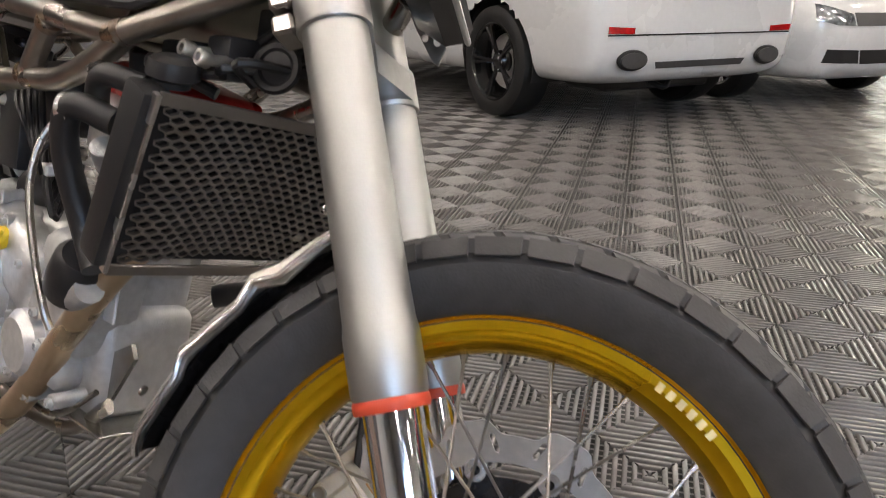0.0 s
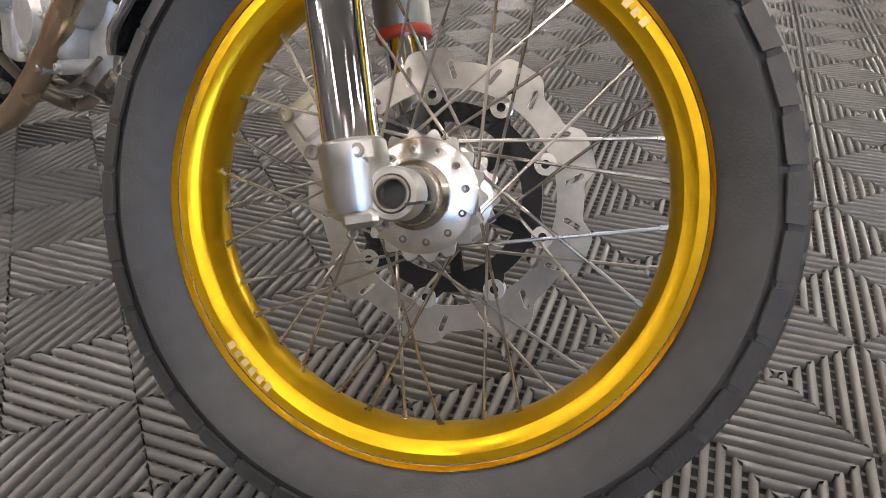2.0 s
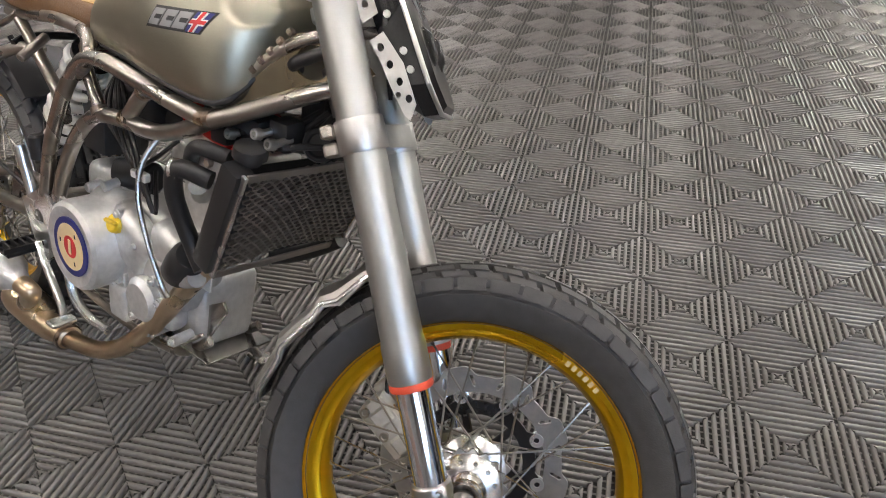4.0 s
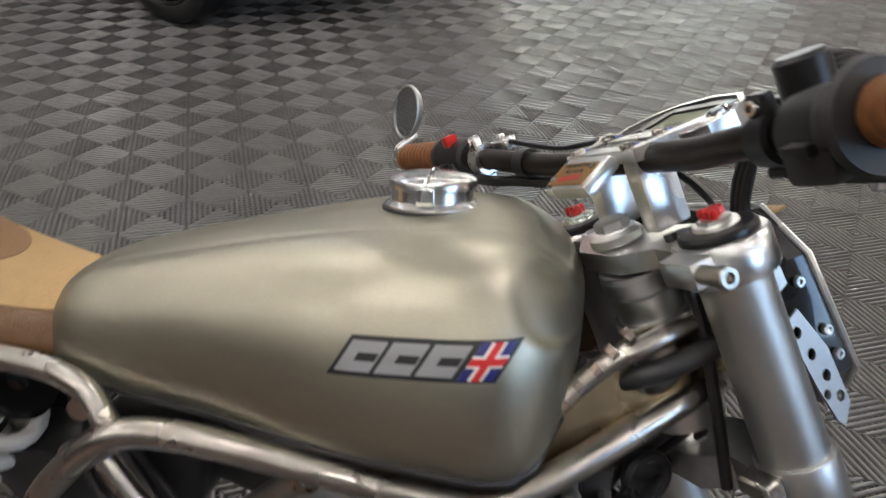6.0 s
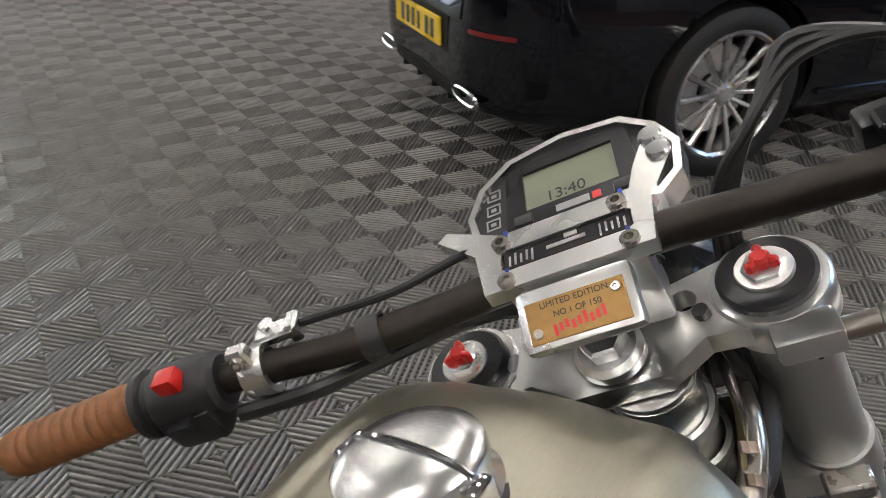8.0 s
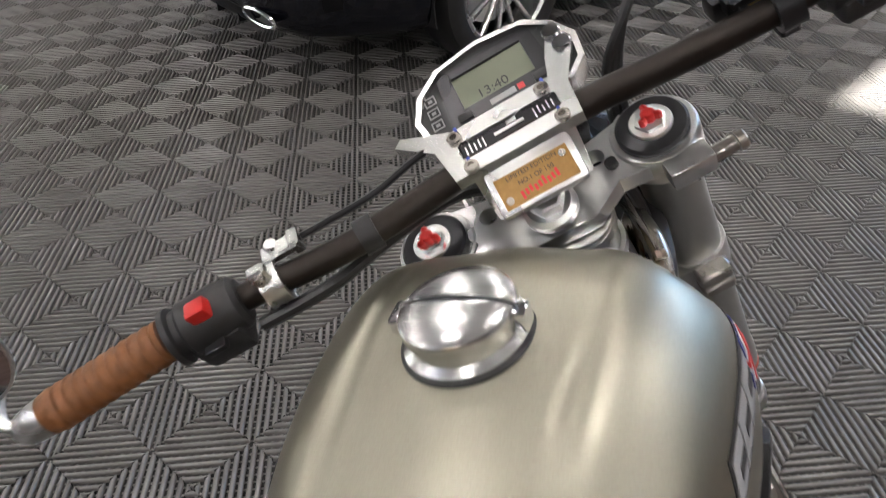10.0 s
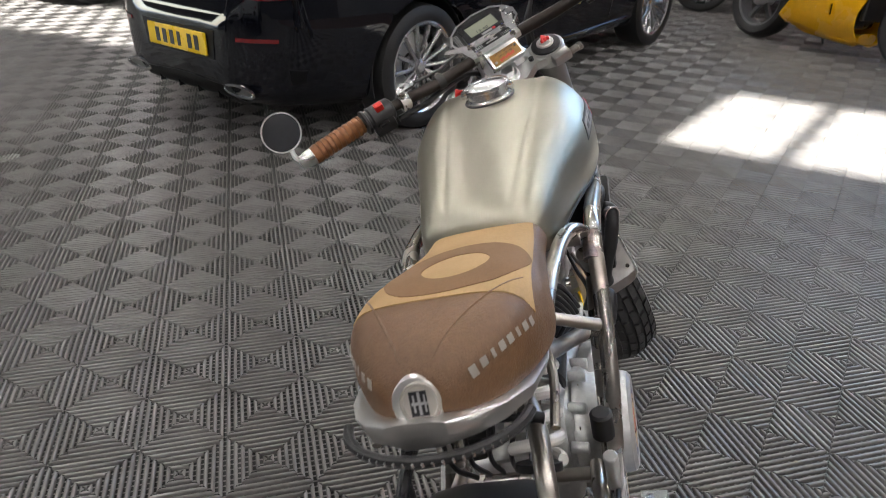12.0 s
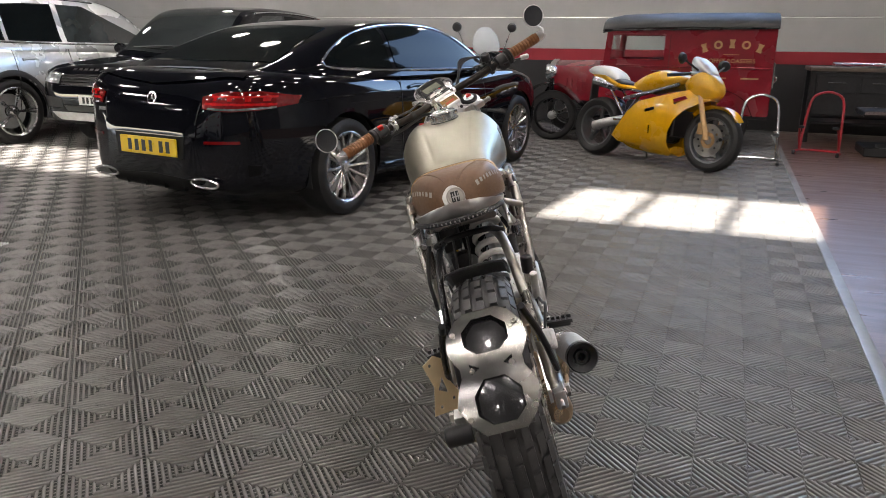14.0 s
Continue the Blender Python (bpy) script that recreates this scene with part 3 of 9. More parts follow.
def fork_leg(sy):
    y = sy * 0.106
    leg = under("fork_leg", bike, "upside-down fork leg of brushed alloy with chrome stanchion")
    up = lathe([(0.0, 0.185), (0.029, 0.185), (0.0305, 0.19), (0.0305, 0.235), (0.029, 0.245), (0.0285, 0.27), (0.028, 0.42), (0.0285, 0.46), (0.0285, 0.72), (0.0, 0.72)], None, 40)
    part("outer_tube", up, FORKM, leg, "brushed silver outer fork tube", SF @ Matrix.Translation((FX, y, 0)))
    part("dust_seal", lathe([(0.022, 0.176), (0.0295, 0.176), (0.0305, 0.179), (0.0305, 0.184), (0.029, 0.187), (0.022, 0.187)], None, 36, loop=True), REDRING, leg, "red dust seal ring", SF @ Matrix.Translation((FX, y, 0)))
    part("stanchion", rod((FX, y, 0.03), (FX, y, 0.18), 0.0235, 32), CHROME, leg, "chromed inner fork tube", SF)
    lug = join(lathe([(0, 0.047), (0.0245, 0.047), (0.0275, 0.044), (0.0280, 0.030), (0.0268, 0.026), (0.0268, 0.002), (0.024, -0.010), (0.016, -0.016), (0.0, -0.017)], Matrix.Translation((FX, y, 0)), 32),
               box((FX * 0.5, y - sy * 0.004, 0.002), (0.036, 0.026, 0.032), 0.006, 2),
               lathe([(0.0165, -0.020), (0.0205, -0.018), (0.0215, -0.015), (0.0215, 0.009), (0.0200, 0.0125), (0.0155, 0.0125), (0.0155, -0.020)], frame_to((0, y + sy * 0.006, 0), (0, sy, 0)), 32, loop=True),
               box((FX + 0.006, y + sy * 0.014, -0.016), (0.030, 0.020, 0.014), 0.004),
               box((FX + 0.012, y + sy * 0.014, 0.036), (0.022, 0.02, 0.020), 0.004))
    part("axle_lug", lug, LUGM, leg, "satin silver axle clamp", SF)
    part("clamp_split", box((0.017, y + sy * 0.006, -0.010), (0.014, 0.030, 0.0022)), INK_HOLLOW, leg, "dark split of the axle clamp", SF)
    part("axle_end", lathe([(0.0108, 0), (0.0150, 0), (0.0150, 0.012), (0.0142, 0.014), (0.0122, 0.014), (0.0108, 0.012)], SF @ frame_to((0, y + sy * 0.006, 0), (0, sy, 0)), 24, loop=True), STEEL, leg)
    # a flat disc coloured dark for the shade inside the hollow axle
    part("axle_bore", lathe([(0, 0.002), (0.0109, 0.002), (0.0109, 0.0), (0, 0.0)], SF @ frame_to((0, y + sy * 0.008, 0), (0, sy, 0)), 20), INK_HOLLOW, leg, "flat dark disc for the shade in the hollow axle end")
    part("clamp_screw", bolt((FX + 0.012, y + sy * 0.022, 0.036), (0, sy, 0), 0.006, 0.004), STEEL, leg, "", SF)
    part("clamp_screw", bolt((FX - 0.004, y + sy * 0.013, -0.026), (0, sy, 0), 0.005, 0.004), STEEL, leg, "", SF)
    # cap
    part("fork_cap", lathe([(0, 0.741), (0.029, 0.738), (0.0312, 0.736), (0.0312, 0.729), (0, 0.733)], SF @ Matrix.Translation((FX, y, 0)), 36), BLACKM, leg, "black fork cap ring")
    part("cap_nut", join(lathe([(0, 0.742), (0.0175, 0.742), (0.0185, 0.7405), (0.0185, 0.738), (0, 0.738)], Matrix.Translation((FX, y, 0)), 28), nut((FX, y, 0.741), (0, 0, 1), 0.0135, 0.005)), ALU, leg, "silver adjuster nut", SF)
    knob = join(rod((FX, y, 0.744), (FX, y, 0.754), 0.0065, 16, bev=0.002), *[box((0.007, 0, 0.749), (0.009, 0.006, 0.009), 0.002, 1, Matrix.Translation((FX, y, 0)) @ Matrix.Rotation(k * 2.094, 4, "Z")) for k in range(3)])
    part("adjuster_knob", knob, REDP, leg, "red anodised adjuster knob", SF)
    return leg


fork_leg(-1)
fork_leg(1)


def clamp_outline(r, wide):
    """Top view of a fork yoke, as a loop."""
    pts = []
    for sy in (-1, 1):
        arc = [(FX + r * math.sin(t), sy * 0.106 + sy * r * math.cos(t)) for t in np.linspace(-math.pi / 2, math.pi / 2, 13)]
        pts.append(arc if sy > 0 else arc[::-1])
    left, right = pts[1], pts[0]
    return left + [(FX + 0.022, 0.05), (FX + 0.012, 0.0), (FX + 0.022, -0.05)] + right + [(FX - 0.03, -0.06), (FX - wide, -0.03), (FX - wide, 0.03), (FX - 0.03, 0.06)]


yoke = under("top_yoke", bike, "polished billet top yoke")
part("yoke_plate", plate(clamp_outline(0.034, 0.050), [circle(FX + 0.004, sy_ * 0.052, 0.009, 18) for sy_ in (-1, 1)], 0.018), ALU, yoke, "polished billet top yoke", SF @ Matrix.Translation((0, 0, 0.72)))
for sy in (-1, 1):
    part("pinch_screw", join(rod((FX - 0.045, sy * 0.106, 0.72), (FX - 0.045, sy * 0.155, 0.72), 0.0075, 14, bev=0.001), bolt((FX - 0.045, sy * 0.155, 0.72), (0, sy, 0), 0.009, 0.008)), STEEL, yoke, "", SF)
    part("pinch_lug", box((FX - 0.043, sy * 0.115, 0.72), (0.022, 0.04, 0.022), 0.004, 2), ALU, yoke, "", SF)
for sy in (-1, 1):
    part("clamp_collar", lathe([(0.0287, -0.017), (0.0365, -0.017), (0.038, -0.014), (0.038, 0.0125), (0.036, 0.0155), (0.0287, 0.0155)], SF @ Matrix.Translation((FX, sy * 0.106, 0.716)), 40, loop=True), ALU, yoke, "polished clamp collar")
    part("clamp_slot", box((FX - 0.040, sy * 0.1175, 0.716), (0.018, 0.0025, 0.028)), INK_HOLLOW, yoke, "dark slot of the clamp", SF)
part("stem_nut", join(lathe([(0, 0.732), (0.024, 0.732), (0.024, 0.739), (0.02, 0.743), (0, 0.743)], Matrix.Translation((FX - 0.025, 0, 0)), 28), nut((FX - 0.025, 0, 0.741), (0, 0, 1), 0.016, 0.012)), ALU, yoke, "", SF)
low = under("bottom_yoke", bike, "machined lower yoke")
part("yoke_plate", plate(clamp_outline(0.0325, 0.05), (), 0.034), LUGM, low, "machined lower yoke", SF @ Matrix.Translation((0, 0, 0.515)))
for sy in (-1, 1):
    part("clamp_band", lathe([(0.0286, -0.022), (0.0320, -0.022), (0.0328, -0.020), (0.0328, 0.020), (0.0320, 0.022), (0.0286, 0.022)], SF @ Matrix.Translation((FX, sy * 0.106, 0.515)), 36, loop=True), LUGM, low)
    for z in (0.503, 0.527):
        part("pinch_screw", join(box((FX - 0.04, sy * 0.106, z), (0.02, 0.036, 0.018), 0.003), bolt((FX - 0.042, sy * 0.118, z), (0, sy, 0), 0.0065, 0.006)), STEEL, low, "", SF)
part("steering_stem", rod((FX - 0.025, 0, 0.53), (FX - 0.025, 0, 0.715), 0.021, 24), ALU, low, "", SF)

# ---- handlebar ----
bar = under("handlebar", bike, "bronze-black tapered handlebar")
BZ = 0.797
half_bar = [(-0.031, 0.0, BZ), (-0.031, 0.055, BZ), (-0.040, 0.11, BZ + 0.005), (-0.057, 0.172, BZ + 0.019), (-0.062, 0.26, BZ + 0.032), (-0.072, 0.34, BZ + 0.042), (-0.086, 0.441, BZ + 0.052)]
right_bar = [(-0.031, 0.0, BZ), (-0.031, 0.055, BZ), (-0.040, 0.11, BZ + 0.003), (-0.052, 0.172, BZ + 0.011), (-0.056, 0.235, BZ + 0.015), (-0.062, 0.285, BZ + 0.020), (-0.081, 0.400, BZ + 0.034)]
full = [(x, -y, z) for x, y, z in right_bar[::-1]] + half_bar[1:]
part("bar", tube(full, [0.011, 0.011, 0.0112, 0.0118, 0.0124, 0.0126, 0.0126, 0.0126, 0.0124, 0.0118, 0.0112, 0.011, 0.011], 20), BARM, bar, "bronze-black handlebar tube", ST)
for sy in (-1, 1):
    s = lambda p: Vector((p[0], sy * p[1], p[2]))
    side = half_bar if sy > 0 else right_bar
    a, b = s(side[5]) + Vector((0.003, -sy * 0.01, 0)), s(side[6])
    d = (b - a).normalized()
    L0 = (b - a).length
    prof = [(0.0112, 0), (0.018, 0), (0.0185, 0.004)]
    for k in range(10):
        z0 = 0.006 + k * (L0 - 0.012) / 10
        zz = (L0 - 0.012) / 10
        prof += [(0.0165, z0), (0.0185, z0 + zz * 0.25), (0.019, z0 + zz * 0.6), (0.018, z0 + zz * 0.95)]
    prof += [(0.017, L0), (0.0112, L0)]
    part("grip", lathe(prof, frame_to(a, d), 22), GRIPM, bar, "stitched tan leather grip", ST)
    part("bar_end", lathe([(0, 0), (0.0165, 0), (0.0165, 0.008), (0.014, 0.022), (0.010, 0.028), (0, 0.029)], frame_to(b, d), 22), ALU, bar, "silver bar end", ST)
    # bar-end mirror
    mir = under("mirror", bike, "round bar-end mirror with bright rim")
    mc = s((-0.052, 0.468, 0.908) if sy > 0 else (-0.050, 0.424, 0.896))
    part("stem", tube([b + d * 0.016, b + d * 0.03 + Vector((0.006, 0, 0.014)), mc - Vector((0, 0, 0.035))], [0.0055, 0.005, 0.004], 10), ALU, mir, "silver mirror stem", ST)
    face = (Vector((-0.88, -sy * 0.18, 0.41))).normalized()
    fm = frame_to(mc, face)
    part("shell", lathe([(0, -0.013), (0.02, -0.012), (0.034, -0.007), (0.0385, 0.0), (0.0385, 0.004), (0.0362, 0.004), (0.0362, 0.0015), (0, 0.0015)], fm, 36), ALU, mir, "bright mirror housing", ST)
    part("glass", lathe([(0, 0.0028), (0.0358, 0.0024), (0.0358, 0.001), (0, 0.001)], fm, 36), MIRRORM, mir, "mirror glass", ST)
# riser clamp and instrument carrier
carrier = under("bar_clamp", bike, "machined aluminium handlebar clamp and instrument carrier")
Y0 = 0.014
for sy in (-1, 1):
    part("riser", box((-0.031, Y0 + sy * 0.04, 0.768), (0.042, 0.024, 0.074), 0.005, 2), ALU, carrier, "", ST)
top = [(-0.056, 0.064), (-0.056, -0.062), (-0.014, -0.066), (0.028, -0.088), (0.048, -0.086), (0.052, -0.070), (0.024, -0.058), (0.002, -0.052), (0.002, 0.05), (0.012, 0.068), (0.028, 0.098), (0.020, 0.106), (-0.012, 0.072)]
part("clamp_plate", plate([(x, y + Y0) for x, y in top], [[(x - 0.0275, y + Y0) for x, y in ((-0.008, -0.05), (0.008, -0.05), (0.011, -0.046), (0.011, 0.046), (0.008, 0.05), (-0.008, 0.05), (-0.011, 0.046), (-0.011, -0.046))]], 0.013), ALU, carrier, "polished clamp plate", ST @ Matrix.Translation((0, 0, 0.8125)))
part("clamp_insert", box((-0.0275, Y0, 0.8135), (0.021, 0.098, 0.006), 0.0008), BLACKM, carrier, "dark milled insert with bright engraved marks", ST)
for k in range(5):
    for sy in (-1, 1):
        part("engraved_mark", box((-0.0275 + 0.0012 * (k % 2), Y0 + sy * (0.026 + 0.0045 * k), 0.8168), (0.012 - 0.0016 * (k % 3), 0.0016, 0.0006)), ALU, carrier, "", ST)
part("engraved_mark", box((-0.0265, Y0, 0.8168), (0.0035, 0.03, 0.0006)), ALU, carrier, "", ST)
part("engraved_mark", box((-0.0205, Y0 - 0.004, 0.8168), (0.005, 0.010, 0.0006)), ALU, carrier, "", ST)
for x, sy in ((-0.050, -1), (-0.050, 1), (-0.009, -1), (-0.009, 1)):
    part("clamp_screw", bolt((x, Y0 + sy * 0.0455 + (0.004 if x > -0.02 else 0), 0.818), (0, 0, 1), 0.0072, 0.0055), STEEL, carrier, "", ST)
    part("paint_mark", box((x + 0.010, Y0 + sy * 0.0455, 0.8195), (0.006, 0.003, 0.001)), BLUEMARK, carrier, "blue torque paint mark", ST)
for k in range(2):
    part("side_screw", lathe([(0, 0.004), (0.008, 0.004), (0.0095, 0.002), (0.0095, 0), (0, 0)], frame_to((0.030 + 0.020 * k, Y0 - 0.079 + 0.003 * k, 0.8195), (0, 0, 1)), 18), CHROME, carrier, "slotted chrome screw", ST)
# plaque
pm = Matrix.Translation((-0.083, Y0, 0.804)) @ Matrix.Rotation(radians(-24), 4, "Y")
part("plaque_block", box((0, 0, 0), (0.046, 0.084, 0.017), 0.006, 2), ALU, carrier, "polished block that carries the plaque", ST @ pm)
part("plaque", box((-0.003, 0, 0.0088), (0.030, 0.070, 0.0016), 0.0004), BRASSM, carrier, "gold limited edition plaque", ST @ pm)
TXT = Matrix(((0, 1, 0, 0), (-1, 0, 0, 0), (0, 0, 1, 0), (0, 0, 0, 1)))
letters("plaque_text", "LIMITED EDITION", 0.0062, INK_HOLLOW, carrier, ST @ pm @ Matrix.Translation((0.0075, 0, 0.0098)) @ TXT, 0.0002)
letters("plaque_text", "NO.1 OF 150", 0.0060, INK_HOLLOW, carrier, ST @ pm @ Matrix.Translation((-0.0005, -0.001, 0.0098)) @ TXT, 0.0002)
for k in range(9):
    part("plaque_mark", box((-0.0105 + 0.001 * ((k * 7) % 3), 0.017 - 0.0043 * k, 0.0099), (0.006 + 0.002 * (k in (0, 5, 8)), 0.0026, 0.0004)), REDM, carrier, "red plain mark on the plaque", ST @ pm @ Matrix.Rotation(0.06, 4, "Z"))
for p in ((-0.011, 0.029), (0.005, -0.029)):
    part("plaque_screw", bolt((p[0], p[1], 0.0095), (0, 0, 1), 0.0036, 0.002), STEEL, carrier, "", ST @ pm)

# instrument
gauge = under("instrument", bike, "digital instrument in a bright milled surround")
gm = ST @ Matrix.Translation((0.034, Y0 - 0.008, 0.804)) @ Matrix.Rotation(radians(-6), 4, "Y")
shape = [(-0.045, 0.058), (-0.045, -0.058), (-0.030, -0.074), (-0.004, -0.078), (0.020, -0.066), (0.039, -0.044), (0.046, 0.0), (0.039, 0.044), (0.020, 0.068), (-0.006, 0.079), (-0.030, 0.074)]
inner = [(x * 0.91 - 0.001, y * 0.93) for x, y in shape]
part("surround", plate(shape, [inner], 0.022), ALU, gauge, "milled aluminium instrument surround", gm)
part("face", plate(inner, (), 0.010), BLACKP, gauge, "matt black instrument face", gm @ Matrix.Translation((0, 0, 0.0)))
part("bezel", plate([(x * 1.0, y) for x, y in ((-0.031, 0.050), (-0.031, -0.050), (0.026, -0.046), (0.030, -0.038), (0.030, 0.038), (0.026, 0.046))], [[(-0.017, 0.034), (-0.017, -0.034), (0.020, -0.034), (0.020, 0.034)]], 0.006), BLACKM, gauge, "glossy black display bezel", gm @ Matrix.Translation((0, 0, 0.007)))
part("display", box((0.0015, 0, 0.006), (0.037, 0.068, 0.003)), LCD, gauge, "grey-green liquid crystal display", gm)
letters("display_digits", "13:40", 0.0135, INK_HOLLOW, gauge, gm @ Matrix.Translation((-0.009, 0.004, 0.0079)) @ TXT, 0.0001, "dark digits")
part("maker_mark", box((-0.0255, 0.0, 0.0104), (0.006, 0.024, 0.0006)), GREYINK, gauge, "", gm)
part("maker_mark", box((-0.0255, -0.017, 0.0104), (0.006, 0.006, 0.0006)), REDM, gauge, "", gm)
for sy in (-1, 1):
    for k in range(3):
        part("warning_symbol", plate([(-0.005, -0.0055), (0.005, -0.0055), (0.005, 0.0055), (-0.005, 0.0055)], [[(-0.0038, -0.0043), (0.0038, -0.0043), (0.0038, 0.0043), (-0.0038, 0.0043)]], 0.0006), GREYINK, gauge, "", gm @ Matrix.Translation((0.014 - 0.014 * k, sy * (0.059 + 0.001 * k), 0.0056)))
        part("warning_symbol", box((0.014 - 0.014 * k, sy * (0.059 + 0.001 * k), 0.0056), (0.003, 0.004, 0.0006)), GREYINK, gauge, "", gm)
    part("button", box((-0.026, sy * 0.036, 0.010), (0.009, 0.014, 0.006), 0.002, 2), BLACKP, gauge, "", gm)

SMALL = ST @ Matrix.Translation((0.0, Y0, 0.800)) @ Matrix.Scale(0.88, 4) @ Matrix.Translation((0.0, -Y0, -0.806)) @ ST.inverted()
gauge.matrix_basis = ST @ Matrix.Translation((0.004, Y0, 0.803)) @ Matrix.Scale(0.98, 4) @ Matrix.Translation((0.0, -Y0, -0.806)) @ ST.inverted()
carrier.matrix_basis = SMALL

# left switch, clutch lever, right throttle and brake
def along(y):
    """A point and a way along the bar at |y|."""
    side = half_bar if y > 0 else right_bar
    q = [float(np.interp(abs(y), [p[1] for p in side], [p[i] for p in side])) for i in range(3)]
    return Vector((q[0], y, q[2]))


for sy in (-1, 1):
    nm = "left_switch" if sy > 0 else "right_switch"
    sw = under(nm, bike, "black handlebar switch cluster")
    a, b = (along(0.262), along(0.322)) if sy > 0 else (along(-0.222), along(-0.270))
    d = b - a
    part("housing", lathe([(0, 0), (0.018, 0), (0.0225, 0.004), (0.024, 0.02), (0.024, d.length - 0.012), (0.0205, d.length - 0.009), (0.0205, d.length - 0.004), (0.025, d.length - 0.002), (0.025, d.length + 0.003), (0, d.length + 0.003)], frame_to(a, d), 26), BLACKP, sw, "black switch housing", ST)
    mid = (a + b) / 2
    part("switch_block", box((0, 0, 0), (0.03, 0.046 if sy > 0 else 0.036, 0.03 if sy > 0 else 0.022), 0.006, 2, Matrix.Translation(mid + Vector((-0.010, 0, -0.016)))), BLACKP, sw, "", ST)
    if sy > 0:
        part("red_button", box((0, 0, 0), (0.015, 0.018, 0.014), 0.003, 2, Matrix.Translation(mid + Vector((-0.009, -sy * 0.006, 0.0235)))), REDP, sw, "red rocker button", ST)
    part("rocker", box((0, 0, 0), (0.012, 0.02, 0.008), 0.003, 2, Matrix.Translation(mid + Vector((-0.026, 0.0, -0.004)))), BLACKM, sw, "", ST)
    for k, dx in enumerate((0.005, 0.010)):
        part("switch_symbol", box((0, 0, 0), (0.002, 0.006, 0.0006), 0, 1, Matrix.Translation(mid + Vector((dx, sy * 0.002, 0.0226 - 0.002 * k)))), GREYINK, sw, "", ST)
    lev = under("clutch_lever" if sy > 0 else "brake_lever", bike, "bright lever and perch")
    c = along(0.235 if sy > 0 else -0.200)
    clamp = lathe([(0.0135, -0.009), (0.0185, -0.009), (0.0185, 0.009), (0.0135, 0.009)], frame_to(c, d), 22, loop=True)
    ears = join(box((0, 0, 0), (0.011, 0.016, 0.016), 0.002, 1, Matrix.Translation(c + Vector((-0.004, 0, 0.0215)))), box((0, 0, 0), (0.014, 0.016, 0.008), 0.002, 1, Matrix.Translation(c + Vector((-0.002, 0, -0.021)))))
    part("perch", join(clamp, ears), ALU if sy > 0 else BLACKM, lev, "lever perch", ST)
    part("pivot_block", join(box((0, 0, 0), (0.016, 0.034, 0.009), 0.002, 1, Matrix.Translation(c + Vector((0.020, -sy * 0.016, 0.010)))), box((0, 0, 0), (0.018, 0.010, 0.016), 0.002, 1, Matrix.Translation(c + Vector((0.022, -sy * 0.030, 0.008)))), rod(c + Vector((0.022, -sy * 0.012, 0.002)), c + Vector((0.022, -sy * 0.012, 0.020)), 0.006, 14, bev=0.001)), ALU if sy > 0 else BLACKM, lev, "milled pivot block", ST)
    part("perch_screw", bolt(c + Vector((-0.010, 0, 0.022)), (-1, 0, 0.2), 0.005, 0.004), STEEL, lev, "", ST)
    if sy < 0:
        part("lever", tube([c + Vector((0.047, -0.01, -0.012)), c + Vector((0.062, -0.05, -0.034)), c + Vector((0.052, -0.12, -0.056)), c + Vector((0.036, -0.185, -0.066))], [0.007, 0.0055, 0.0048, 0.0052], 12, flat=0.7), BLACKM, lev, "dark lever blade", ST)
        part("lever_end", rod(c + Vector((0.044, -0.160, -0.063)), c + Vector((0.034, -0.192, -0.067)), 0.0095, 16, bev=0.004), ALU, lev, "bright lever end", ST)
    if sy > 0:
        part("clutch_cable", tube([c + Vector((0.022, -0.035, 0.009)), (-0.018, 0.14, 0.814), (0.006, 0.06, 0.80), (0.02, -0.03, 0.72), (0.0, -0.02, 0.56)], 0.0032, 8), CABLE, lev, "black clutch cable", ST)
        part("switch_cable", tube([mid + Vector((-0.012, -0.03, -0.025)), along(0.20) + Vector((-0.012, 0, -0.020)), along(0.16) + Vector((0, 0, -0.022)), (-0.02, 0.08, 0.765), (0.0, 0.03, 0.70)], 0.0062, 8), CABLE, lev, "", ST)
    else:
        part("reservoir", join(rod(c + Vector((0.03, -0.004, 0.012)), c + Vector((0.03, -0.004, 0.042)), 0.017, 24, bev=0.003), box((0, 0, 0), (0.02, 0.06, 0.02), 0.004, 2, Matrix.Translation(c + Vector((0.034, 0.012, 0.0))))), BLACKM, lev, "dark brake fluid reservoir", ST)
        part("throttle_flange", lathe([(0.013, -0.004), (0.030, -0.004), (0.0325, 0.0), (0.030, 0.004), (0.013, 0.004)], frame_to(along(-0.277), d), 28, loop=True), BLACKP, lev, "black rubber throttle flange", ST)
        part("sight_cup", box((0, 0, 0), (0.026, 0.030, 0.024), 0.004, 2, Matrix.Translation(Vector((0.006, -0.203, 0.789)))), BADGEC, lev, "cloudy white fluid cup", ST)
        for k in range(4):
            part("adjuster", rod(Vector((0.012 + 0.009 * (k % 2), -0.196 - 0.012 * k, 0.752 + 0.007 * (k % 3))), Vector((0.034 + 0.006 * (k % 2), -0.206 - 0.012 * k, 0.745 + 0.008 * (k % 2))), 0.0062, 10, bev=0.001), YELLOWP if k % 2 else ALU, lev, "small yellow and bare-metal adjuster", ST)
        part("pivot_arm", box((0, 0, 0), (0.030, 0.052, 0.014), 0.004, 2, Matrix.Translation(Vector((0.006, -0.205, 0.766)))), BLACKM, lev, "black lever pivot arm", ST)
        part("banjo", rod(Vector((-0.010, -0.205, 0.776)), Vector((-0.016, -0.190, 0.770)), 0.007, 12), YELLOWP, lev, "", ST)
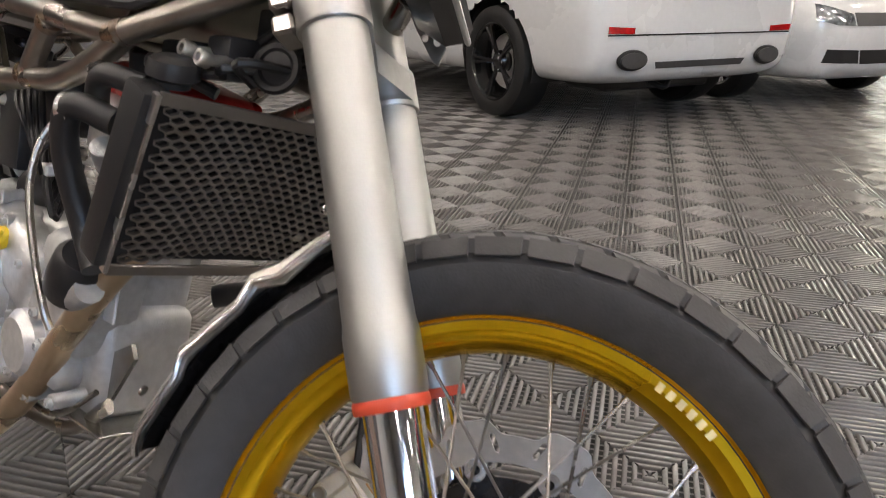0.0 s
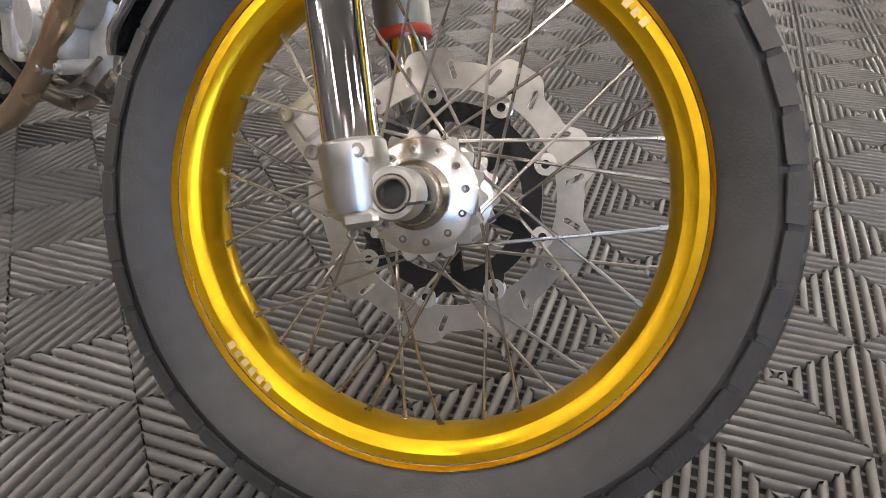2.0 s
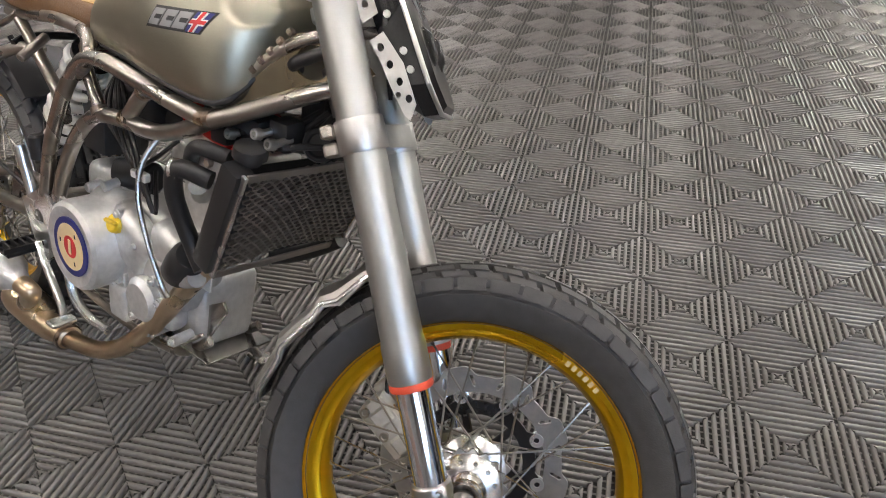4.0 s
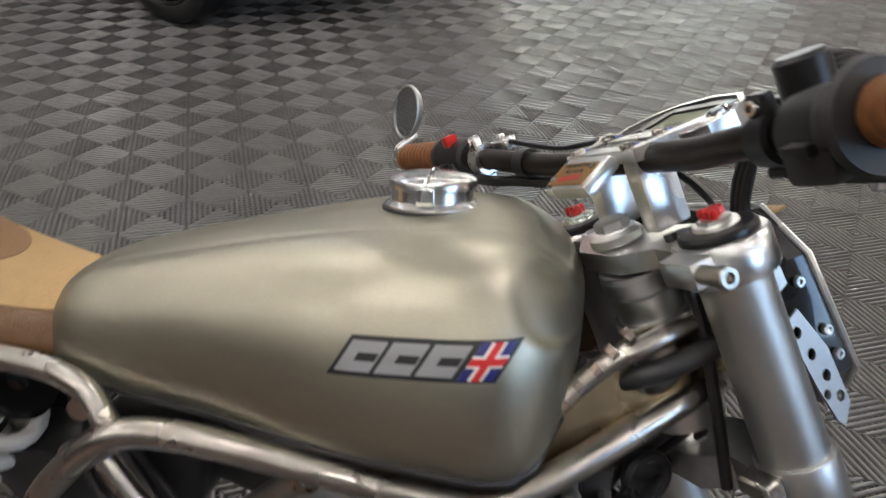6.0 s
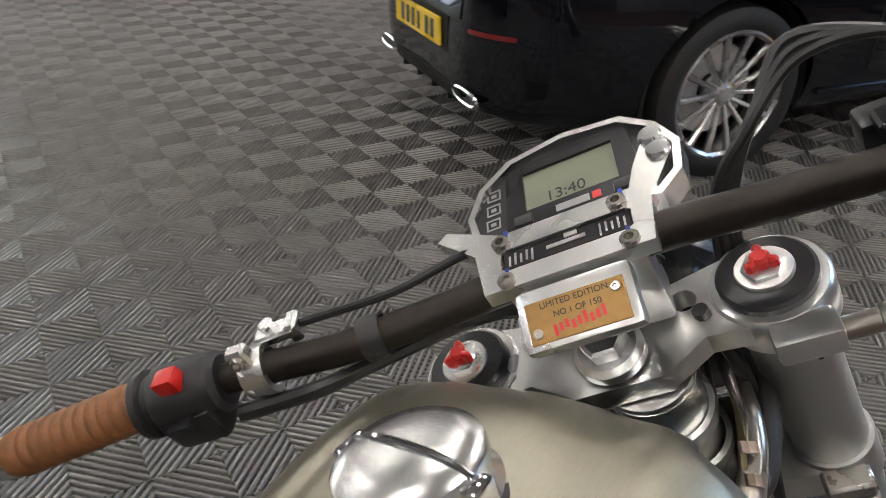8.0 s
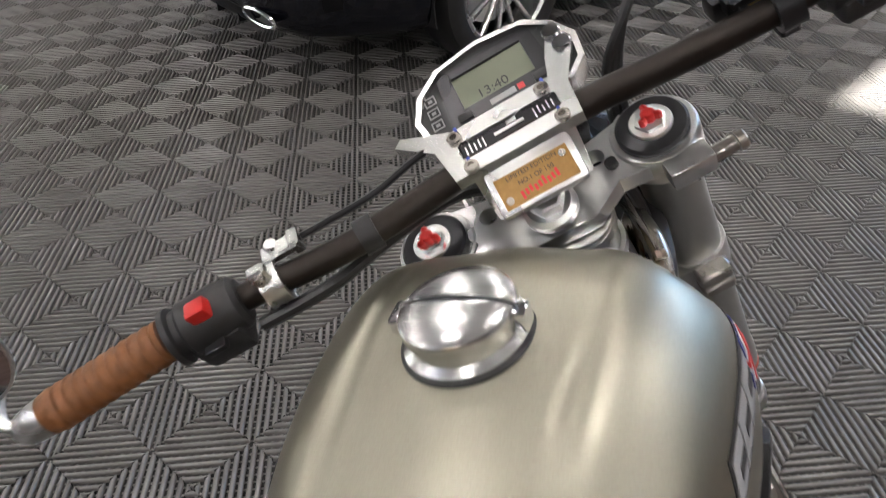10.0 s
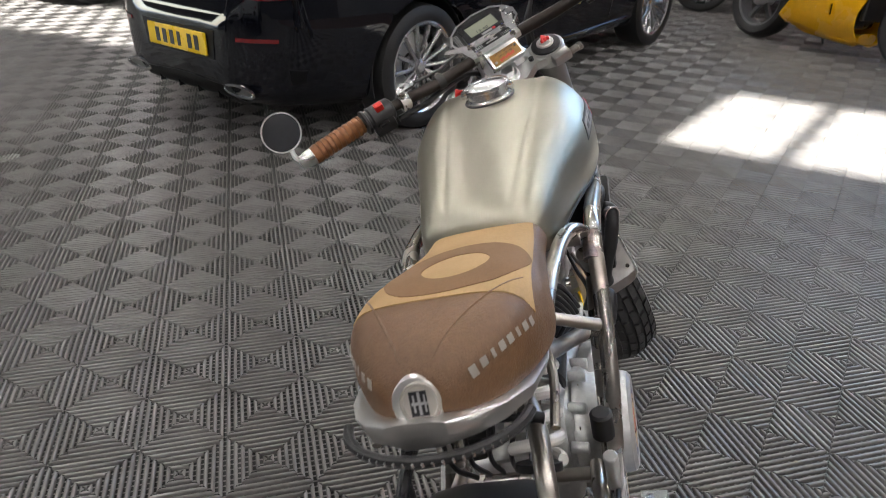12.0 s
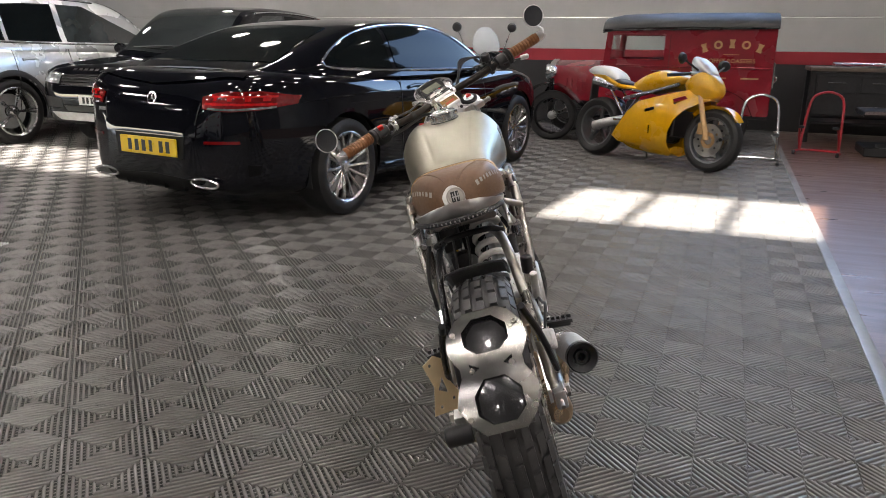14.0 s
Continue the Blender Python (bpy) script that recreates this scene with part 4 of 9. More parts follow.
    if sy > 0:
        part("bar_band", lathe([(0.0132, -0.008), (0.0155, -0.008), (0.0155, 0.008), (0.0132, 0.008)], frame_to(along(0.152), d), 20, loop=True), BLACKP, bar, "", ST)
# looping cables ahead of the bar on the right
for k in range(3):
    o = 0.006 * k
    part("front_cable", tube([(-0.02, -0.06 - o, 0.66), (0.012, -0.075 - o, 0.76), (0.03 + o, -0.11 - o, 0.80 + 0.004 * k), (0.050 + o, -0.15, 0.822 + 0.004 * k), (0.04, -0.195, 0.825), (0.0, -0.23, 0.818)], 0.0042, 8), CABLE, bike, "black cable looping over the handlebar", ST)
part("wiring_loom", tube([(-0.045, -0.045, 0.735), (-0.05, -0.055, 0.66), (-0.06, -0.05, 0.58), (-0.07, -0.04, 0.50)], 0.0055, 10), CABLE, bike, "taped wiring behind the fork", ST)
part("brake_hose", tube([(-0.03, -0.07, 0.50), (-0.05, -0.05, 0.44), (-0.075, -0.01, 0.38), (-0.07, 0.05, 0.30), (-0.10, 0.085, 0.20), (-0.12, 0.075, 0.12)], 0.004, 8), CABLE, bike, "black front brake hose", ST)

# headlamp with perforated brackets
lamp = under("headlamp", bike, "headlamp mask of dark carbon with perforated aluminium brackets")
for sy in (-1, 1):
    up_ = [(0.0, 0.20), (0.022, 0.205), (0.030, 0.16), (0.033, 0.135), (0.004, 0.125), (-0.004, 0.16)]
    lo_ = [(0.010, 0.10), (0.036, 0.108), (0.060, 0.06), (0.068, 0.0), (0.052, -0.02), (0.044, -0.012), (0.030, 0.03), (0.020, 0.07)]
    part("bracket", plate(up_, [circle(0.011, 0.180, 0.006), circle(0.014, 0.150, 0.006)], 0.003), LUGM, lamp, "perforated aluminium upper bracket", ST @ Matrix.Translation((-0.006, sy * 0.083, 0.540)) @ Matrix.Diagonal((0.74, 1, 0.92, 1)) @ Matrix(((1, 0, 0, 0), (0, 0, -1, 0), (0, 1, 0, 0), (0, 0, 0, 1))))
    part("bracket", plate(lo_, [circle(0.026, 0.088, 0.006), circle(0.036, 0.062, 0.006), circle(0.047, 0.036, 0.006), circle(0.040, 0.018, 0.005), circle(0.057, 0.010, 0.006)], 0.003), LUGM, lamp, "perforated aluminium lamp bracket", ST @ Matrix.Translation((-0.006, sy * 0.083, 0.540)) @ Matrix.Diagonal((0.74, 1, 0.92, 1)) @ Matrix(((1, 0, 0, 0), (0, 0, -1, 0), (0, 1, 0, 0), (0, 0, 0, 1))))
rings = []
for x, w, h, zc in ((0.012, 0.070, 0.080, 0.630), (0.034, 0.082, 0.100, 0.626), (0.056, 0.080, 0.098, 0.622), (0.068, 0.066, 0.084, 0.618)):
    rings.append([(x - 0.12 * (q[1] * h), q[0] * w, zc + q[1] * h) for q in ((-1, -0.6), (-0.6, -1), (0.6, -1), (1, -0.6), (1, 0.55), (0.62, 1), (-0.62, 1), (-1, 0.55))])
part("shell", loft(rings), CARBON, lamp, "dark carbon headlamp mask", ST)
part("rim", tube([Vector(p) + Vector((0.002, 0, 0)) for p in rings[2]], 0.0035, 8, 1, closed=True), ALU, lamp, "bright edge of the mask", ST)
for sy in (-1, 1):
    part("lens", lathe([(0, 0.010), (0.018, 0.008), (0.028, 0.0), (0.030, -0.006), (0, -0.006)], frame_to((0.069, sy * 0.033, 0.616), (1, 0, 0.05)), 28), GLASS, lamp, "round clear headlamp lens", ST)
part("top_mesh", box((0.046, 0, 0.710), (0.05, 0.10, 0.003), 0.001), BRASSM, lamp, "gold mesh on top of the mask", ST @ Matrix.Rotation(0.0, 4, "Y"))
for p in ((0.030, -0.083, 0.66), (0.042, -0.084, 0.61), (0.046, -0.084, 0.585)):
    part("mask_screw", bolt(p, (0, -1, 0), 0.005, 0.004), ALU, lamp, "", ST)

# front mudguard behind the fork
guard = under("front_mudguard", bike, "folded grey metal front mudguard with carbon lining")


def guard_ring(a, r, w, drop):
    c, s = math.cos(a), math.sin(a)
    loc = [(r - drop, -w), (r + 0.004, -w * 0.86), (r + 0.012, -w * 0.45), (r + 0.012, w * 0.45), (r + 0.004, w * 0.86), (r - drop, w), (r - drop - 0.001, w - 0.003), (r + 0.001, w * 0.82), (r + 0.008, w * 0.43), (r + 0.008, -w * 0.43), (r + 0.001, -w * 0.82), (r - drop - 0.001, -w + 0.003)]
    return [(rr * c, y, rr * s) for rr, y in loc]


segs = [(96, 0.346, 0.050, 0.002), (104, 0.340, 0.060, 0.010), (112, 0.335, 0.062, 0.016), (116, 0.342, 0.060, 0.012), (120, 0.333, 0.060, 0.010), (131, 0.340, 0.060, 0.012), (134, 0.332, 0.060, 0.010), (144, 0.336, 0.058, 0.010), (148, 0.331, 0.048, 0.004)]
part("shell", loft([guard_ring(radians(a), r, w, dr) for a, r, w, dr in segs]), GUARDM, guard, "folded grey metal shell", ST, 20)
part("lining", loft([[(rr * math.cos(radians(a)), y, rr * math.sin(radians(a))) for rr, y in ((0.329, -0.048), (0.329, 0.048), (0.326, 0.048), (0.326, -0.048))] for a in np.linspace(98, 147, 14)]), CARBON, guard, "dark carbon lining", ST)
for sy in (-1, 1):
    part("edge_rod", tube([((r - dr * 0.5) * math.cos(radians(a)), sy * w, (r - dr * 0.5) * math.sin(radians(a))) for a, r, w, dr in segs], 0.0035, 8, 2), ALU, guard, "bright rolled edge", ST)
part("stay", tube([(FX - 0.02, -0.075, 0.30), (-0.06, -0.06, 0.345), (-0.075, -0.05, 0.355)], 0.006, 8), ALU, guard, "", ST)
for a in (108, 140):
    part("rivet", bolt((0.355 * math.cos(radians(a)), -0.035, 0.355 * math.sin(radians(a))), (math.cos(radians(a)), 0, math.sin(radians(a))), 0.005, 0.003), STEEL, guard, "", ST)

# front caliper
cal = under("front_caliper", bike, "silver four-piston front brake caliper")
cm = ST @ Matrix.Translation((-0.118, 0.072, 0.070)) @ Matrix.Rotation(radians(-28), 4, "Y")
part("caliper_body", join(box((0, 0, 0), (0.052, 0.052, 0.115), 0.010, 2), box((0.004, -0.026, 0.026), (0.034, 0.010, 0.030), 0.004), box((0.004, -0.026, -0.026), (0.034, 0.010, 0.030), 0.004)), CAST, cal, "silver caliper body", cm)
for z in (-0.048, 0.048, 0.0):
    part("caliper_bolt", bolt((-0.012, -0.027, z), (0, -1, 0), 0.008, 0.006), STEEL, cal, "", cm)
part("pad", box((0.012, -0.009, 0), (0.03, 0.008, 0.06), 0.002), BRASSM, cal, "", cm)
part("caliper_mount", box((0.034, 0.012, 0.02), (0.05, 0.012, 0.10), 0.004), CAST, cal, "", cm)
# ---- tank, seat and what is laid on them ----
from mathutils.bvhtree import BVHTree


def tree_of(bm):
    bmesh.ops.recalc_face_normals(bm, faces=bm.faces)
    bm.normal_update()
    return BVHTree.FromBMesh(bm)


def draped(tree, outline_a, outline_b, nu, nv, way, lift=0.0015, thick=0.001, start=3.0):
    """A thin sheet between two edge lines, dropped along a way onto a surface. The edges are given as points; the way is where they fall."""
    way = Vector(way).normalized()

    def at(line, t):
        k = t * (len(line) - 1)
        i = min(int(k), len(line) - 2)
        return Vector(line[i]).lerp(Vector(line[i + 1]), k - i)
    top, low = [], []
    for i in range(nu + 1):
        ra, rb = [], []
        a, b = at(outline_a, i / nu), at(outline_b, i / nu)
        for j in range(nv + 1):
            p = a.lerp(b, j / nv)
            hit, nrm, _, _ = tree.ray_cast(p - way * start, way)
            if hit is None:
                hit, nrm, _, _ = tree.find_nearest(p)
            if nrm.dot(way) > 0:
                nrm = -nrm
            ra.append(hit + nrm * (lift + thick))
            rb.append(hit + nrm * (lift - 0.002))
        top.append(ra)
        low.append(rb)
    bm = bmesh.new()
    tv_ = [[bm.verts.new(p) for p in r] for r in top]
    lv_ = [[bm.verts.new(p) for p in r] for r in low]
    for i in range(nu):
        for j in range(nv):
            bm.faces.new((tv_[i][j], tv_[i + 1][j], tv_[i + 1][j + 1], tv_[i][j + 1]))
    for i in range(nu):
        for j in (0, nv):
            bm.faces.new((tv_[i][j], lv_[i][j], lv_[i + 1][j], tv_[i + 1][j]))
    for j in range(nv):
        for i in (0, nu):
            bm.faces.new((tv_[i][j], tv_[i][j + 1], lv_[i][j + 1], lv_[i][j]))
    return bm


def spline(xs, vals, x):
    """A smooth curve through the values at xs."""
    pts = smooth_pts([(a, b, 0) for a, b in zip(xs, vals)], 12)
    return float(np.interp(x, [p.x for p in pts], [p.y for p in pts]))


# tank: stations along x with top, lower edge, half width
TX = [-0.371, -0.362, -0.335, -0.27, -0.18, -0.08, 0.0, 0.055, 0.088, 0.112, 0.126]
TT = [0.828, 0.853, 0.871, 0.893, 0.919, 0.943, 0.955, 0.956, 0.945, 0.928, 0.910]
TB = [0.782, 0.774, 0.771, 0.770, 0.770, 0.768, 0.764, 0.761, 0.764, 0.790, 0.845]
TW = [0.056, 0.084, 0.105, 0.122, 0.140, 0.164, 0.172, 0.171, 0.158, 0.132, 0.090]


def tank_ring(x, n=150):
    t, b, w = (spline(TX, v, x) for v in (TT, TB, TW))
    h = t - b
    front = max(0.0, min(1.0, (x + 0.30) / 0.3))
    half = [(0.0, b + 0.004), (0.45 * w, b), (0.86 * w, b + 0.005 * h), (0.975 * w, b + 0.07 * h), (1.0 * w, b + 0.28 * h), (0.975 * w, b + 0.52 * h), (0.90 * w, b + 0.70 * h),
            (0.75 * w, b + (0.855 + 0.008 * front) * h), (0.56 * w, b + (0.945 + 0.010 * front) * h), (0.36 * w, b + (0.977 - 0.010 * front) * h), (0.18 * w, b + (0.994 - 0.006 * front) * h), (0.0, t)]
    loop = half + [(-y, z) for y, z in half[1:-1][::-1]]
    P = smooth_pts([(x, y, z) for y, z in loop], 16, closed=True)
    return [P[int(k * len(P) / n)] for k in range(n)]


xs = sorted(set([TX[0], TX[-1]] + list(np.linspace(TX[0], TX[-1], 84))))
tank_bm = loft([tank_ring(x) for x in xs])
# the thumb-shaped recesses at the front corners
for v in tank_bm.verts:
    for sy in (-1, 1):
        d = Vector((v.co.x - 0.098, (v.co.y - sy * 0.120) * 0.9, v.co.z - 0.908)).length
        k = max(0.0, min(1.0, (0.035 - d) / 0.0055))
        k = k * k * (3 - 2 * k)
        if k > 0:
            v.co += Vector((-0.002, -sy * 0.0042, -0.003)) * k
    # pressed creases each side of the raised middle
    if v.co.z > spline(TX, TB, v.co.x) + 0.05 and -0.37 < v.co.x < 0.12:
        line = 0.050 + 0.034 * min(1.0, (v.co.x + 0.37) / 0.35)
        fade = min(1.0, (v.co.x + 0.37) / 0.08) * min(1.0, (0.12 - v.co.x) / 0.06)
        v.co.z -= fade * (0.0026 * math.exp(-((abs(v.co.y) - line) / 0.0065) ** 2) - 0.0008 * math.exp(-((abs(v.co.y) - line + 0.03) / 0.022) ** 2) - 0.0005 * math.exp(-((abs(v.co.y) - line - 0.024) / 0.016) ** 2))
    # knee hollow towards the seat
    for sy in (-1, 1):
        if v.co.y * sy > 0:
            k = math.exp(-((v.co.x + 0.25) / 0.07) ** 2 - ((v.co.z - 0.83) / 0.04) ** 2)
            v.co.y -= sy * 0.003 * k
bmesh.ops.translate(tank_bm, verts=tank_bm.verts, vec=(0, -0.005, 0))
tank_tree = tree_of(tank_bm)
tank = part("fuel_tank", tank_bm, TANKM, bike, "brushed bare-metal fuel tank with thumb recesses", None, 60)
part("tank_seam", tube([(x, -spline(TX, TW, x) * 0.955, spline(TX, TB, x) + 0.004) for x in np.linspace(-0.36, 0.13, 16)], 0.006, 8, 2), BLACKP, tank, "black rubber edge under the tank")
part("tank_seam", tube([(x, spline(TX, TW, x) * 0.955, spline(TX, TB, x) + 0.004) for x in np.linspace(-0.36, 0.13, 16)], 0.006, 8, 2), BLACKP, tank, "black rubber edge under the tank")

# tank badge: a sloping black frame with plain grey blocks and a small flag
def badge_patch(x0, x1, f0, f1, lift, nu=10, nv=4, shear=0.018):
    """A leaning strip on the tank's side between shares of its length and height."""
    def q(u, f):
        return (-0.061 + 0.131 * u + shear * (f - 0.5), -0.3, 0.8600 + 0.0120 * u + 0.033 * (f - 0.5))
    return [q(x0, f0), q(x1, f0)], [q(x0, f1), q(x1, f1)], nu, nv, lift


for side in (-1, 1):
    def lay(x0, x1, f0, f1, lift, mat, nm, label=""):
        a, b, nu, nv, lf = badge_patch(x0, x1, f0, f1, lift)
        if side > 0:
            a, b = [(p[0], -p[1], p[2]) for p in a], [(p[0], -p[1], p[2]) for p in b]
        part(nm, draped(tank_tree, a, b, nu, nv, (0, -side, 0), lf, 0.0006, 0.0), mat, tank, label, None, 60)
    lay(0.0, 1.0, 0.0, 1.0, 0.0006, BLACKP, "badge_frame", "black outline of the tank badge")
    for k in range(3):
        lay(0.03 + 0.245 * k, 0.245 + 0.245 * k, 0.12, 0.88, 0.0014, GREYINK, "badge_block", "plain grey block of the tank badge")
        lay(0.11 + 0.245 * k, 0.235 + 0.245 * k, 0.40, 0.60, 0.0020, BLACKP, "badge_slot")
    lay(0.775, 0.975, 0.06, 0.94, 0.0014, BLUEM, "badge_flag", "small flag with red and white cross")
    lay(0.775, 0.975, 0.36, 0.64, 0.0020, WHITEP, "flag_bar")
    lay(0.83, 0.915, 0.06, 0.94, 0.0021, WHITEP, "flag_bar")
    lay(0.775, 0.975, 0.42, 0.58, 0.0027, REDM, "flag_bar")
    lay(0.85, 0.895, 0.06, 0.94, 0.0028, REDM, "flag_bar")

# filler cap with hinge and dome
cap = under("filler_cap", tank, "polished quick-action filler cap with domed lid")
hit, nrm, _, _ = tank_tree.ray_cast(Vector((-0.020, -0.005, 2.0)), Vector((0, 0, -1)))
cmx = frame_to(hit - Vector((0, 0, 0.004)), nrm.lerp(Vector((0, 0, 1)), 0.5), (0, 1, 0))
cap.matrix_basis = Matrix.Identity(4)
for nm, prof, mt, lb in (("gasket", [(0.030, -0.006), (0.048, -0.006), (0.048, 0.001), (0.046, 0.002), (0.030, 0.002)], BLACKP, "black rubber ring"),
                         ("base", [(0.0, 0.0), (0.045, 0.001), (0.045, 0.004), (0.042, 0.006), (0.039, 0.008), (0.038, 0.020), (0.0, 0.020)], CAPM, "polished flange"),
                         ("lid", [(0.0, 0.0335), (0.014, 0.0332), (0.028, 0.0318), (0.0375, 0.0295), (0.0408, 0.0272), (0.0415, 0.025), (0.0415, 0.0195), (0.039, 0.0185), (0.0, 0.0185)], CAPM, "polished domed lid")):
    part(nm, lathe(prof, cmx, 48), mt, cap, lb)
part("hinge", box((0.0, 0.044, 0.017), (0.022, 0.012, 0.014), 0.003, 2, cmx), CHROME, cap)
part("latch", box((0.0, -0.043, 0.016), (0.016, 0.012, 0.016), 0.003, 2, cmx), CHROME, cap)
part("lid_rib", tube([cmx @ Vector(p) for p in ((0, -0.042, 0.026), (0, -0.03, 0.0315), (0, 0.0, 0.0345), (0, 0.03, 0.0315), (0, 0.042, 0.026))], 0.0022, 8), CHROME, cap)

BADGEW = node_mat("grey_white_badge", (0.36, 0.335, 0.30), 0.4, vary=0.05)
# seat
SX = [-0.79, -0.775, -0.74, -0.68, -0.60, -0.52, -0.45, -0.40, -0.345, -0.325]
SZ = [0.838, 0.868, 0.890, 0.897, 0.887, 0.867, 0.850, 0.840, 0.834, 0.826]
SB = [0.826, 0.812, 0.802, 0.792, 0.777, 0.777, 0.778, 0.780, 0.783, 0.790]
SW = [0.034, 0.055, 0.084, 0.112, 0.120, 0.107, 0.098, 0.092, 0.090, 0.080]


def seat_ring(x, n=56):
    t, b, w = (spline(SX, v, x) for v in (SZ, SB, SW))
    h = t - b
    half = [(0.0, b), (0.6 * w, b), (0.93 * w, b + 0.05 * h), (1.0 * w, b + 0.25 * h), (0.985 * w, b + 0.5 * h), (0.92 * w, b + 0.75 * h), (0.76 * w, b + 0.91 * h), (0.5 * w, b + 0.975 * h), (0.25 * w, b + 0.995 * h), (0.0, t)]
    loop = half + [(-y, z) for y, z in half[1:-1][::-1]]
    P = smooth_pts([(x, y, z) for y, z in loop], 6, closed=True)
    return [P[int(k * len(P) / n)] for k in range(n)]


seat_bm = loft([seat_ring(x) for x in np.linspace(SX[0], SX[-1], 44)])
seat_tree = tree_of(seat_bm)
seat = part("seat", seat_bm, LEATHER, bike, "brown leather seat with tan suede top", None, 60)
DOWN = (0, 0, -1)
yw = lambda x, k: k * spline(SX, SW, x)
back = lambda s: -0.674 + 0.010 * s * s
part("suede_panel", draped(seat_tree, [(-0.333, yw(-0.335, s), 2) for s in np.linspace(-0.85, 0.85, 13)], [(back(s / 0.96), yw(-0.66, s), 2) for s in np.linspace(-0.96, 0.96, 13)], 24, 24, DOWN, 0.0006, 0.0008, 0.0), SUEDE, seat, "tan suede top panel", None, 60)
# oval ring sewn into the suede, open towards the back
ovx, ovy = -0.560, -0.006
def oval(k, a0, a1, n=30):
    out = []
    for a in np.linspace(a0, a1, n):
        x = ovx + 0.110 * k * math.cos(a)
        y = ovy + 0.092 * k * math.sin(a) * (1.0 if k > 0.6 else 0.9)
        x = max(x, -0.664 + 0.05 * (y / 0.1) ** 2)
        out.append((x, y, 2))
    return out


part("suede_ring", draped(seat_tree, oval(1.0, -math.pi, math.pi, 61), oval(0.52, -math.pi, math.pi, 61), 60, 6, DOWN, 0.0016, 0.0006, 0.0), SUEDE2, seat, "darker brown suede ring", None, 60)
for sy in (-1, 1):
    part("stitching", tube([seat_tree.ray_cast(Vector((x, sy * (0.012 + 0.62 * (x + 0.775) * 0.9), 2)), Vector(DOWN))[0] + Vector((0, 0, 0.0005)) for x in np.linspace(-0.765, -0.62, 12)], 0.0016, 6, 2), LEATHER, seat, "sewn seam")
    for k in range(8):
        x = -0.766 + 0.0122 * k
        y = sy * (0.055 + 0.0078 * k)
        hit, nrm, _, _ = seat_tree.ray_cast(Vector((x - 0.05, y + sy * 0.08, 0.95)), Vector((0.05, -sy * 0.08, -0.095)))
        along_ = Vector((0.0122, sy * 0.0078, 0))
        part("seat_mark", box((0, 0, 0.0006), (0.0125 if k == 0 else 0.0105, 0.0092 - 0.004 * (k % 3 == 2), 0.0006), 0.0002, 1, frame_to(hit, nrm, along_)), BADGEW, seat, "small plain off-white embroidered mark")
hit, nrm, _, _ = seat_tree.ray_cast(Vector((-1.2, 0, 0.842)), Vector((1, 0, 0)))
bmx = frame_to(hit, Vector((-0.93, 0, 0.36)), (0, 1, 0))
part("seat_badge", lathe([(0, 0.003), (0.018, 0.003), (0.0195, 0.005), (0.0215, 0.005), (0.0225, 0.003), (0.0225, -0.006), (0, -0.006)], bmx, 36), BADGEW, seat, "round off-white badge at the back of the seat")
part("badge_flag", box((0, 0.001, 0.0034), (0.026, 0.019, 0.001), 0, 1, bmx), BLACKM, seat, "small dark flag on the badge")
for c, s in (((0, 0, 0.0040), (0.024, 0.003, 0.0006)), ((0, 0, 0.0040), (0.003, 0.018, 0.0006)), ((0, 0.006, 0.0040), (0.018, 0.002, 0.0006)), ((0, -0.006, 0.0040), (0.018, 0.002, 0.0006))):
    part("flag_bar", box(c, s, 0, 1, bmx), GREYINK, seat)

seat.matrix_basis = Matrix.Translation((0, -0.010, 0))

# tail tray with light strip
tray = under("tail_tray", bike, "silver tail tray with a dark light strip")
def tray_ring(x, w, z0, z1):
    return [(x, -w, z1), (x, -w * 0.94, z0 + 0.008), (x, -w * 0.5, z0), (x, w * 0.5, z0), (x, w * 0.94, z0 + 0.008), (x, w, z1), (x, w * 0.93, z1 + 0.003), (x, w * 0.5, z1 + 0.005), (x, -w * 0.5, z1 + 0.005), (x, -w * 0.93, z1 + 0.003)]
part("tray", loft([tray_ring(-0.43, 0.090, 0.768, 0.776), tray_ring(-0.55, 0.106, 0.766, 0.780), tray_ring(-0.66, 0.118, 0.768, 0.790), tray_ring(-0.72, 0.108, 0.775, 0.800), tray_ring(-0.765, 0.086, 0.785, 0.813), tray_ring(-0.795, 0.062, 0.794, 0.824), tray_ring(-0.812, 0.034, 0.802, 0.830)]), TRAYM, tray, "silver metal tail tray", None, 50)
part("badge_shield", lathe([(0, 0.0), (0.026, 0.0), (0.030, -0.004), (0.031, -0.024), (0, -0.026)], bmx, 36), TRAYM, tray, "silver upstand behind the round badge")
strip = [(-0.738 - 0.082 * math.cos(t * math.pi / 2.1), 0.106 * math.sin(t * math.pi / 2), 0.793) for t in np.linspace(-0.92, 0.92, 15)]
part("light_strip", tube(strip, 0.0065, 8, 3), BLACKP, tray, "black light strip with small clear lenses")
for p in smooth_pts(strip, 2)[1:-1]:
    part("lens", box((p[0] - 0.005, p[1], p[2]), (0.004, 0.004, 0.006), 0.001), CHROME, tray)
for sy in (-1, 1):
    part("tray_bracket", tube([(-0.60, sy * 0.104, 0.770), (-0.64, sy * 0.112, 0.745), (-0.70, sy * 0.112, 0.72)], 0.006, 10), STEEL, tray)
    part("grab_stub", rod((-0.50, sy * 0.10, 0.745), (-0.475, sy * 0.160, 0.708), 0.009, 14, bev=0.002), STEEL, tray, "dull steel stub of the seat support")
tray.matrix_basis = Matrix.Translation((0, -0.005, 0))
